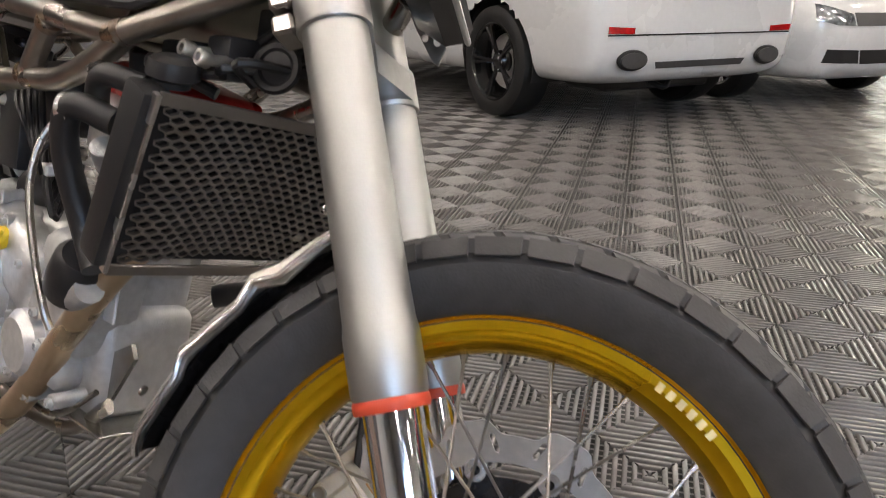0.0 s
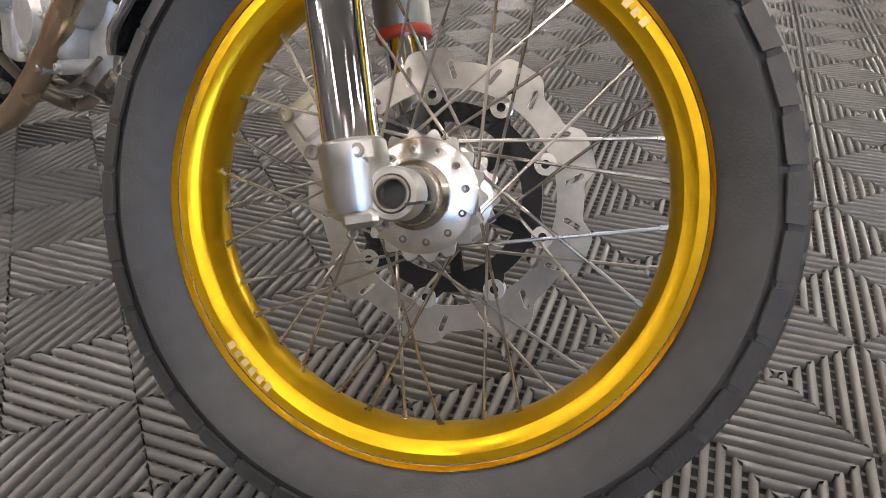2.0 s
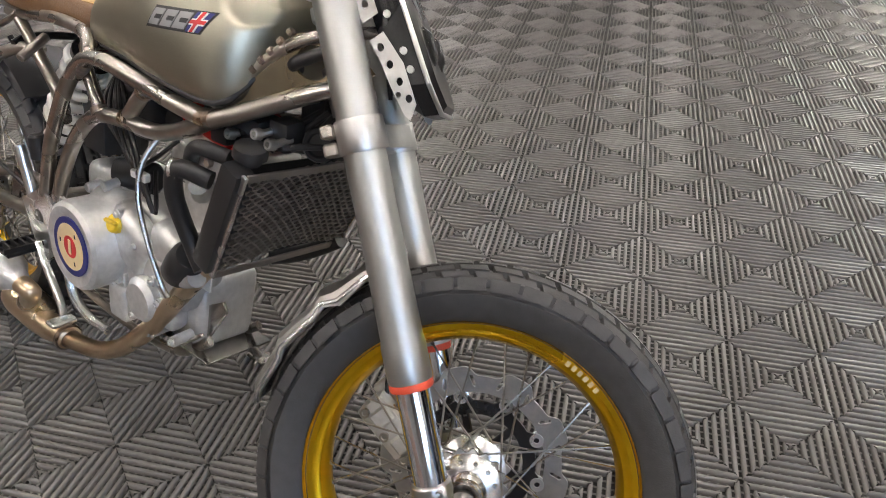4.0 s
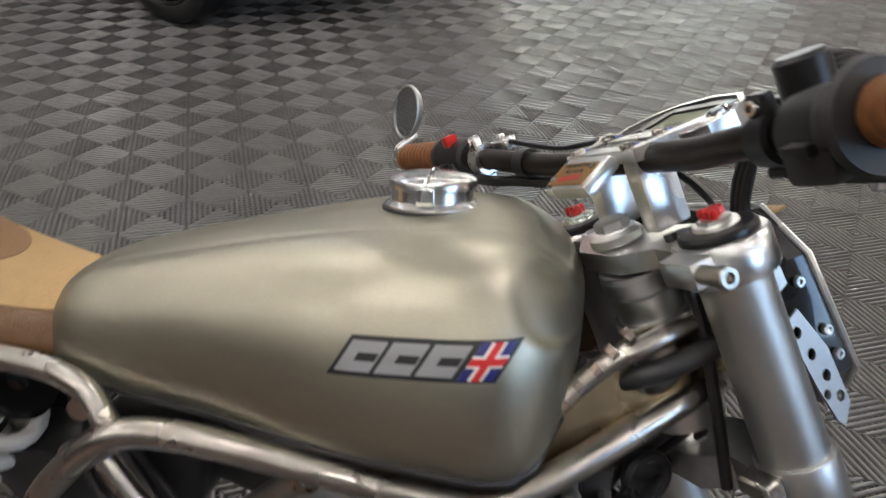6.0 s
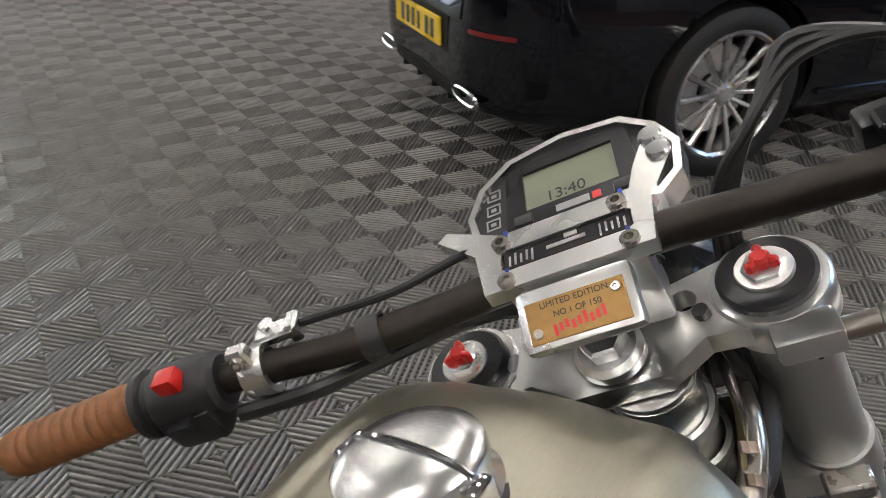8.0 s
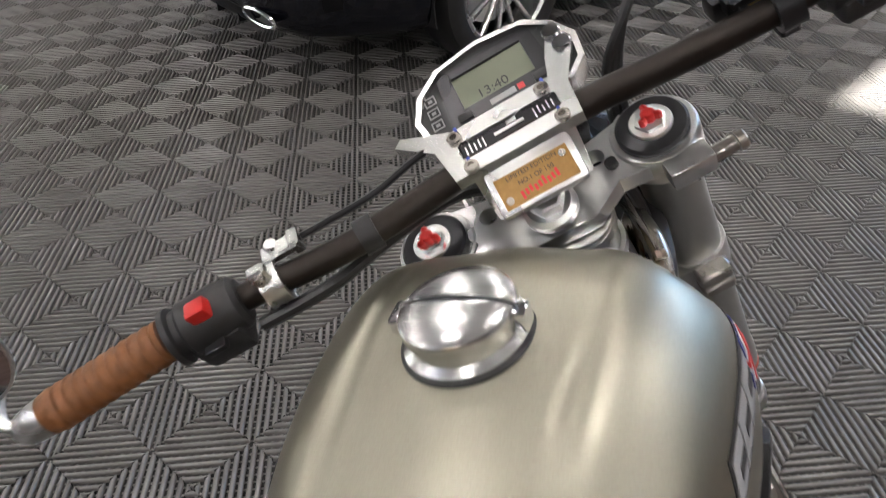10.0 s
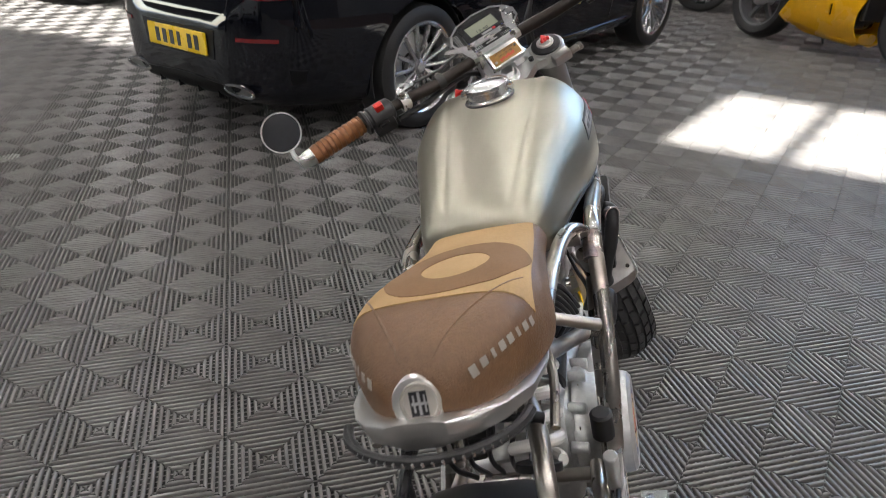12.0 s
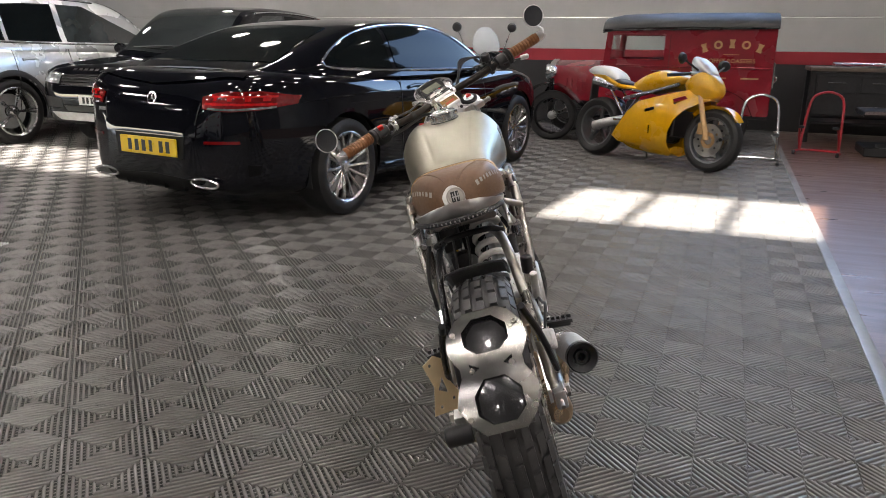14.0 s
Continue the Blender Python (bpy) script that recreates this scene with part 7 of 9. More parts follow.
    def trim_line(self, nm, pts, s, r, mat, label="", parent=None):
        out = []
        for x, z in [(p.x, p.z) for p in smooth_pts([(x, 0, z) for x, z in pts], 4)]:
            hit, nrm, _, _ = self.tree.ray_cast(Vector((x, s * 3.0, z)), Vector((0, -s, 0)))
            if hit is not None:
                out.append(hit + Vector((0, s * r * 0.4, 0)))
        return part(nm, tube(out, r, 8, 1), mat, parent or self.ob, label)

    def plate(self, x, z, way, mat, label):
        ob = part("number_plate", box((x, 0, z), (0.012, 0.52, 0.112), 0.003), mat, self.ob, label)
        for k, y in enumerate((-0.185, -0.125, -0.03, 0.035, 0.10, 0.165)):
            part("plain_bar", box((x + 0.0075 * way, y, z), (0.002, 0.034 if k != 2 else 0.028, 0.072)), INK_HOLLOW, ob)
        return ob

    def mirror(self, x, z, mat):
        for s in (-1, 1):
            y = s * (self.w_of(x) - 0.05)
            mr = under("door_mirror", self.ob)
            part("mirror_stalk", tube([(x, y - s * 0.02, z - 0.03), (x - 0.01, y + s * 0.06, z), (x - 0.02, y + s * 0.12, z + 0.03)], 0.022, 10), BLACKP, mr)
            sh = lathe([(0, -0.06), (0.05, -0.055), (0.085, -0.03), (0.098, 0.01), (0.10, 0.045), (0, 0.05)], pose(x - 0.03, y + s * 0.19, z + 0.06, 0, -90, 0) @ Matrix.Rotation(math.pi, 4, "X") @ Matrix.Diagonal((0.72, 1.15, 1.0, 1)), 28)
            part("mirror_cap", sh, mat, mr)
            part("mirror_face", lathe([(0, 0.0), (0.086, 0.0), (0.086, -0.004), (0, -0.004)], pose(x - 0.079, y + s * 0.19, z + 0.06, 0, -90, 0) @ Matrix.Diagonal((0.72, 1.15, 1.0, 1)), 28), MIRRORM, mr)


# black two-door coupe seen from its tail
def black_coupe():
    m = pose(1.927, 0.408, 0, 0, 0, -54)
    X = [0.14, 0.17, 0.22, 0.30, 0.42, 0.62, 1.05, 1.8, 2.8, 3.5, 3.9, 4.3, 4.52, 4.62, 4.68]
    ZB = [0.32, 0.27, 0.245, 0.23, 0.22, 0.20, 0.19, 0.18, 0.18, 0.18, 0.19, 0.20, 0.21, 0.24, 0.30]
    ZT = [0.62, 0.76, 0.88, 0.955, 0.985, 0.995, 0.975, 0.945, 0.945, 0.955, 0.94, 0.87, 0.78, 0.70, 0.58]
    W = [0.38, 0.53, 0.64, 0.73, 0.80, 0.865, 0.905, 0.900, 0.900, 0.900, 0.898, 0.865, 0.79, 0.70, 0.55]
    CX = [0.50, 0.72, 1.05, 1.4, 1.75, 2.2, 2.6, 2.9, 3.2, 3.45]
    CZ = [0.985, 1.05, 1.165, 1.262, 1.31, 1.325, 1.305, 1.24, 1.11, 0.98]
    CW = [0.60, 0.70, 0.78, 0.815, 0.835, 0.85, 0.86, 0.86, 0.84, 0.80]
    c = Car("coupe_car", m, "glossy black two-door coupe with red tail lamps and silver wheels", CARBLACK, X, ZB, ZT, W, CX, CZ, CW, 0.90, 0.40, (1.06, 3.90), 0.335)
    for ax in (1.06, 3.90):
        for s in (-1, 1):
            car_wheel(c.ob, (ax, s * 0.775, 0.335), s, 0.335, 0.245, 0.235, 14, GREYW, False)
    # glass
    c.top("rear_window", [(0.68, -0.58), (0.62, 0.0), (0.68, 0.58)], [(1.36, -0.47), (1.42, 0.0), (1.36, 0.47)], PANEDARK, "dark opaque rear window")
    c.top("windscreen", [(2.70, -0.60), (2.66, 0.0), (2.70, 0.60)], [(3.36, -0.70), (3.44, 0.0), (3.36, 0.70)], PANEDARK, "dark sloping windscreen")
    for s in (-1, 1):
        c.side("side_window", [(1.02, 1.02), (1.20, 1.00), (1.50, 0.99), (1.72, 0.985)], [(1.03, 1.05), (1.24, 1.165), (1.52, 1.243), (1.72, 1.265)], PANEDARK, "dark opaque rear quarter window", s)
        c.side("side_window", [(1.78, 0.985), (2.3, 0.975), (2.9, 0.965), (3.18, 0.96)], [(1.78, 1.27), (2.2, 1.285), (2.6, 1.25), (3.12, 1.03)], PANEDARK, "dark front door window", s)
        c.trim_line("window_trim", [(1.00, 1.04), (1.15, 1.13), (1.4, 1.222), (1.75, 1.283), (2.2, 1.30), (2.6, 1.267), (2.9, 1.15), (3.2, 0.985)], s, 0.010, TRIMM, "bright window surround")
        c.trim_line("window_trim", [(1.00, 1.04), (1.06, 1.00), (1.5, 0.975), (2.3, 0.958), (3.2, 0.945)], s, 0.009, TRIMM, "bright window surround")
        c.side("door_gap", [(1.74, 0.36), (1.72, 0.6), (1.76, 0.93)], [(1.746, 0.36), (1.726, 0.6), (1.766, 0.93)], GAPM, "", s, 0.001, 10, 1)
        c.side("door_gap", [(3.12, 0.34), (3.14, 0.6), (3.10, 0.93)], [(3.126, 0.34), (3.146, 0.6), (3.106, 0.93)], GAPM, "", s, 0.001, 10, 1)
        c.trim_line("door_handle", [(1.86, 0.84), (1.96, 0.85), (2.08, 0.845)], s, 0.014, CARBLACK)
        c.trim_line("shoulder_crease", [(0.6, 0.80), (1.4, 0.83), (2.4, 0.80), (3.3, 0.76)], s, 0.004, CARBLACK)
        c.trim_line("sill_line", [(1.50, 0.30), (2.5, 0.27), (3.45, 0.29)], s, 0.012, CARBLACK)
        # tail lamps
        lamp = c.end("tail_lamp", [(s * 0.46, 0.770), (s * 0.62, 0.755), (s * 0.76, 0.765), (s * 0.845, 0.795)], [(s * 0.45, 0.840), (s * 0.60, 0.875), (s * 0.76, 0.875), (s * 0.845, 0.845)], TAILD, "long red tail lamp", 1, 0.006)
        c.end("lamp_bar", [(s * 0.48, 0.792), (s * 0.80, 0.792)], [(s * 0.48, 0.806), (s * 0.80, 0.806)], TAILM, "bright red light strip", 1, 0.010, 10, 2, lamp)
        c.end("lamp_bar", [(s * 0.52, 0.835), (s * 0.80, 0.838)], [(s * 0.52, 0.847), (s * 0.80, 0.850)], TAILM, "bright red light strip", 1, 0.010, 10, 2, lamp)
        c.end("lamp_strip", [(s * 0.50, 0.766), (s * 0.66, 0.762), (s * 0.80, 0.775)], [(s * 0.50, 0.777), (s * 0.66, 0.775), (s * 0.80, 0.786)], LENSM, "clear reversing strip", 1, 0.009, 12, 2, lamp)
        for y in (0.54, 0.62, 0.70, 0.76):
            c.end("lamp_cell", [(s * y, 0.818), (s * (y + 0.022), 0.818)], [(s * y, 0.840), (s * (y + 0.022), 0.840)], TAILM, "", 1, 0.011, 2, 2, lamp)
        c.end("reflector", [(s * 0.47, 0.560), (s * 0.68, 0.566)], [(s * 0.47, 0.578), (s * 0.68, 0.584)], TAILD, "long red bumper reflector", 1, 0.004, 10, 2)
        c.end("bumper_vent", [(s * 0.70, 0.36), (s * 0.74, 0.37)], [(s * 0.70, 0.44), (s * 0.75, 0.43)], DARKP, "", 1, 0.002, 4, 4)
        # exhaust tips
        ring = [Vector((0.150 + 0.03 * (abs(a) > 9), s * 0.46 + 0.115 * math.cos(t), 0.318 + 0.026 * math.sin(t))) for a in (0,) for t in np.linspace(0, 2 * math.pi, 25)[:-1]]
        part("exhaust_tip", tube(ring, 0.009, 8, 2, True), CHROME, c.ob, "bright oval exhaust tip")
        # the pipe's inner shade is a dark disc across the tip
        part("exhaust_bore", lathe([(0, 0), (0.105, 0), (0.105, 0.004), (0, 0.004)], pose(0.165, s * 0.46, 0.318, 0, -90, 0) @ Matrix.Diagonal((0.22, 1.0, 1.0, 1)), 24), INK_HOLLOW, c.ob)
        # head lamps
        c.end("headlamp", [(s * 0.45, 0.60), (s * 0.62, 0.62), (s * 0.72, 0.66)], [(s * 0.46, 0.70), (s * 0.62, 0.735), (s * 0.70, 0.72)], LENSM, "clear headlamp", -1, 0.004)
    c.end("boot_gap", [(-0.44, 0.80), (-0.40, 0.625), (0.40, 0.625), (0.44, 0.80)], [(-0.434, 0.80), (-0.394, 0.631), (0.394, 0.631), (0.434, 0.80)], GAPM, "", 1, 0.001, 24, 1)
    c.end("plate_recess", [(-0.30, 0.45), (0.30, 0.45)], [(-0.32, 0.595), (0.32, 0.595)], DARKP, "", 1, 0.002, 8, 4)
    # strip added to cover a bright reflection where the boot lid's gap is
    c.end("boot_lip", [(-0.41, 0.598), (0.0, 0.602), (0.41, 0.598)], [(-0.42, 0.672), (0.0, 0.668), (0.42, 0.672)], CARBLACK, "black strip added over the bright crease at the boot lid's gap", 1, 0.003, 16, 4)
    c.end("diffuser", [(-0.42, 0.245), (0.0, 0.24), (0.42, 0.245)], [(-0.40, 0.33), (0.0, 0.35), (0.40, 0.33)], DARKP, "black lower diffuser", 1, 0.002)
    for y in (-0.27, -0.09, 0.09, 0.27):
        part("diffuser_fin", box((0.19, y, 0.285), (0.07, 0.008, 0.07), 0.002), DARKP, c.ob)
    c.top("spoiler_lip", [(0.33, -0.66), (0.262, -0.4), (0.235, 0.0), (0.262, 0.4), (0.33, 0.66)], [(0.39, -0.66), (0.32, -0.4), (0.295, 0.0), (0.32, 0.4), (0.39, 0.66)], CARBLACK, "", 0.012, 20, 3)
    c.plate(0.128, 0.522, -1, PLATEY, "yellow rear number plate with plain dark bars")
    part("star_badge", lathe([(0.034, 0.0), (0.040, 0.004), (0.040, 0.009), (0.034, 0.009)], pose(0.196, 0, 0.815, 0, -72, 0), 28, True), CHROME, c.ob, "plain round chrome badge")
    for k in range(3):
        a = radians(90 + 120 * k)
        part("star_arm", rod(pose(0.196, 0, 0.815, 0, -72, 0) @ Vector((0, 0, 0.006)), pose(0.196, 0, 0.815, 0, -72, 0) @ Vector((0.036 * math.sin(a), 0.036 * math.cos(a), 0.006)), 0.006, 6, 0.002), CHROME, c.ob)
    c.end("model_mark", [(0.42, 0.72), (0.50, 0.72)], [(0.42, 0.742), (0.50, 0.742)], CHROME, "small plain chrome bar", 1, 0.003, 4, 1)
    c.mirror(2.98, 0.97, CARBLACK)
    return c


black_coupe()


# black off-roader facing the camera
def black_offroader():
    m = pose(5.6, 0.60, 0, 0, 0, 137) @ Matrix.Scale(0.88, 4) @ Matrix.Translation((-4.86, 0, 0))
    X = [0.0, 0.05, 0.14, 0.4, 1.0, 2.0, 3.0, 3.6, 4.1, 4.5, 4.68, 4.76, 4.82, 4.86]
    ZB = [0.55, 0.46, 0.42, 0.36, 0.32, 0.30, 0.30, 0.30, 0.30, 0.30, 0.31, 0.33, 0.38, 0.46]
    ZT = [0.85, 1.0, 1.10, 1.13, 1.13, 1.12, 1.10, 1.11, 1.09, 1.045, 1.00, 0.95, 0.86, 0.74]
    W = [0.75, 0.86, 0.93, 0.97, 0.985, 0.985, 0.985, 0.985, 0.98, 0.955, 0.915, 0.87, 0.82, 0.72]
    CX = [0.03, 0.12, 0.4, 1.0, 1.8, 2.4, 2.75, 3.05, 3.35, 3.56]
    CZ = [1.12, 1.45, 1.68, 1.755, 1.78, 1.765, 1.70, 1.52, 1.28, 1.10]
    CW = [0.80, 0.86, 0.89, 0.90, 0.91, 0.91, 0.91, 0.90, 0.88, 0.86]
    c = Car("offroad_car", m, "glossy black off-road estate car with white front plate", CARBLACK, X, ZB, ZT, W, CX, CZ, CW, 1.03, 0.26, (0.98, 3.90), 0.375)
    for ax in (0.98, 3.90):
        for s in (-1, 1):
            car_wheel(c.ob, (ax, s * 0.85, 0.375), s, 0.375, 0.265, 0.255, 5, BLACKW)
    c.top("windscreen", [(2.74, -0.66), (2.70, 0.0), (2.74, 0.66)], [(3.46, -0.78), (3.54, 0.0), (3.46, 0.78)], PANEGREY, "dark sloping windscreen")
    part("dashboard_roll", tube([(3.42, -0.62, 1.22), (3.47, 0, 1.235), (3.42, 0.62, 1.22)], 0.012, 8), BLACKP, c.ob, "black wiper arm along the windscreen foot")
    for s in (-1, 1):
        c.side("side_window", [(0.5, 1.19), (1.5, 1.17), (1.72, 1.165)], [(0.62, 1.60), (1.5, 1.67), (1.72, 1.675)], PANEDARK, "dark rear door window", s)
        c.side("side_window", [(1.80, 1.165), (2.6, 1.155), (3.25, 1.15)], [(1.80, 1.68), (2.35, 1.66), (3.12, 1.24)], PANEGREY, "dark front door window", s)
        c.trim_line("roof_rail", [(0.5, 1.665), (1.2, 1.71), (2.0, 1.72), (2.5, 1.69)], s, 0.012, TRIMM, "bright roof line")
        lamp = c.end("headlamp", [(s * 0.56, 0.80), (s * 0.70, 0.81), (s * 0.83, 0.835)], [(s * 0.55, 0.905), (s * 0.70, 0.925), (s * 0.82, 0.94)], LENSM, "clear slim headlamp", -1, 0.006)
        c.end("lamp_brow", [(s * 0.56, 0.91), (s * 0.83, 0.942)], [(s * 0.56, 0.925), (s * 0.82, 0.957)], CHROME, "", -1, 0.007, 8, 1, lamp)
        c.end("bumper_vent", [(s * 0.52, 0.52), (s * 0.78, 0.53)], [(s * 0.54, 0.63), (s * 0.80, 0.66)], BLACKP, "black side intake", -1, 0.003, 6, 4)
        c.side("door_gap", [(3.26, 0.42), (3.30, 0.8), (3.28, 1.08)], [(3.267, 0.42), (3.307, 0.8), (3.287, 1.08)], GAPM, "", s, 0.001, 8, 1)
        c.trim_line("wing_vent", [(3.38, 0.80), (3.52, 0.81), (3.64, 0.80)], s, 0.014, TRIMM)
    grille = c.end("grille", [(-0.53, 0.795), (0, 0.785), (0.53, 0.795)], [(-0.53, 0.905), (0, 0.915), (0.53, 0.905)], BLACKP, "black slatted radiator grille", -1, 0.003)
    for k in range(3):
        z = 0.815 + 0.035 * k
        c.end("grille_slat", [(-0.52, z), (0.52, z)], [(-0.52, z + 0.014), (0.52, z + 0.014)], BLACKW, "", -1, 0.012, 16, 1, grille)
    c.end("grille_edge", [(-0.55, 0.775), (0.55, 0.775)], [(-0.55, 0.787), (0.55, 0.787)], TRIMM, "bright lower grille edge", -1, 0.006, 16, 1)
    c.end("skid_plate", [(-0.62, 0.375), (0, 0.36), (0.62, 0.375)], [(-0.70, 0.47), (0, 0.46), (0.70, 0.47)], CAST, "grey lower bumper skid plate", -1, 0.006)
    c.end("lower_intake", [(-0.45, 0.48), (0.45, 0.48)], [(-0.50, 0.545), (0.50, 0.545)], INK_HOLLOW, "", -1, 0.004, 10, 3)
    for k in range(10):
        y = 0.43 - 0.082 * k - (0.05 if k > 4 else 0)
        c.end("bonnet_mark", [(y, 0.958), (y - 0.05, 0.958)], [(y, 0.978), (y - 0.05, 0.978)], TRIMM, "plain bright bar", -1, 0.004, 2, 1)
    part("number_plate", box((4.872, 0, 0.615), (0.012, 0.52, 0.112), 0.003), PLATEW, c.ob, "white front number plate with plain dark bars")
    for y in (-0.185, -0.125, -0.06, 0.035, 0.10, 0.165):
        part("plain_bar", box((4.879, y, 0.615), (0.002, 0.036, 0.074)), INK_HOLLOW, c.ob)
    c.mirror(3.10, 1.14, CARBLACK)
    return c


black_offroader()


def silver_suv():
    m = pose(6.78, 1.53, 0, 0, 0, -47) @ Matrix.Translation((-0.96, 0.80, 0))
    X = [0.0, 0.05, 0.15, 0.5, 1.0, 2.0, 3.0, 3.5, 4.0, 4.35, 4.55, 4.62, 4.66]
    ZB = [0.50, 0.38, 0.33, 0.28, 0.25, 0.23, 0.23, 0.23, 0.24, 0.25, 0.27, 0.31, 0.40]
    ZT = [0.85, 1.02, 1.08, 1.09, 1.09, 1.07, 1.05, 1.06, 1.01, 0.95, 0.88, 0.82, 0.72]
    W = [0.72, 0.83, 0.90, 0.935, 0.945, 0.945, 0.945, 0.945, 0.94, 0.90, 0.82, 0.76, 0.64]
    CX = [0.08, 0.25, 0.6, 1.2, 2.0, 2.5, 2.85, 3.2, 3.5]
    CZ = [1.08, 1.35, 1.56, 1.64, 1.66, 1.63, 1.52, 1.28, 1.06]
    CW = [0.78, 0.83, 0.86, 0.875, 0.88, 0.88, 0.88, 0.86, 0.84]
    c = Car("estate_car", m, "silver-white sport utility car with five-spoke silver wheels", CARSILVER, X, ZB, ZT, W, CX, CZ, CW, 0.99, 0.30, (0.96, 3.78), 0.36)
    for ax in (0.96, 3.78):
        for s in (-1, 1):
            car_wheel(c.ob, (ax, s * 0.81, 0.36), s, 0.36, 0.272, 0.245, 5, GREYW)
    c.top("windscreen", [(2.56, -0.62), (2.52, 0), (2.56, 0.62)], [(3.40, -0.74), (3.48, 0), (3.40, 0.74)], PANEGREY, "grey sloping windscreen")
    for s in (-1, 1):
        c.side("side_window", [(0.42, 1.17), (0.70, 1.15), (1.00, 1.14)], [(0.62, 1.40), (0.80, 1.49), (1.00, 1.53)], PANEDARK, "dark rear quarter window", s)
        c.side("side_window", [(1.05, 1.14), (1.40, 1.13), (1.74, 1.125)], [(1.05, 1.535), (1.4, 1.555), (1.74, 1.56)], PANEDARK, "dark rear door window", s)
        c.side("side_window", [(1.82, 1.125), (2.6, 1.11), (3.16, 1.10)], [(1.82, 1.56), (2.2, 1.55), (3.05, 1.18)], PANEGREY, "dark front door window", s)
        c.trim_line("window_trim", [(0.5, 1.14), (1.6, 1.105), (3.2, 1.08)], s, 0.009, TRIMM)
        c.trim_line("roof_rail", [(0.5, 1.52), (1.2, 1.61), (2.0, 1.62), (2.4, 1.60)], s, 0.014, TRIMM, "bright roof rail")
        for x in (1.02, 1.78, 2.98):
            c.side("door_gap", [(x, 0.36), (x + 0.02, 0.7), (x, 1.04)], [(x + 0.008, 0.36), (x + 0.028, 0.7), (x + 0.008, 1.04)], GAPM, "", s, 0.001, 8, 1)
        c.trim_line("door_handle", [(1.12, 0.93), (1.22, 0.94), (1.32, 0.935)], s, 0.016, CARSILVER)
        c.trim_line("door_handle", [(1.90, 0.92), (2.00, 0.93), (2.10, 0.925)], s, 0.016, CARSILVER)
        for ax in (0.96, 3.78):
            part("arch_trim", tube([(ax + 0.43 * math.cos(a), s * 0.935, 0.36 + 0.43 * math.sin(a)) for a in np.linspace(-0.25, math.pi + 0.25, 26)], 0.034, 10, 1, flat=0.5), GREYPL, c.ob, "grey plastic wheel arch trim")
        c.trim_line("sill_strip", [(1.45, 0.36), (2.4, 0.35), (3.30, 0.36)], s, 0.016, GREYPL, "grey sill strip")
        c.end("headlamp", [(s * 0.52, 0.70), (s * 0.80, 0.74)], [(s * 0.50, 0.80), (s * 0.78, 0.84)], LENSM, "clear headlamp", -1, 0.004)
    hatch = lathe([(0, 0.0), (0.075, 0.0), (0.078, -0.004), (0, -0.004)], pose(0.62, -0.945, 0.90, 90, 0, 0), 32)
    part("filler_flap", hatch, CARSILVER, c.ob)
    c.mirror(2.88, 1.08, CARSILVER)


silver_suv()


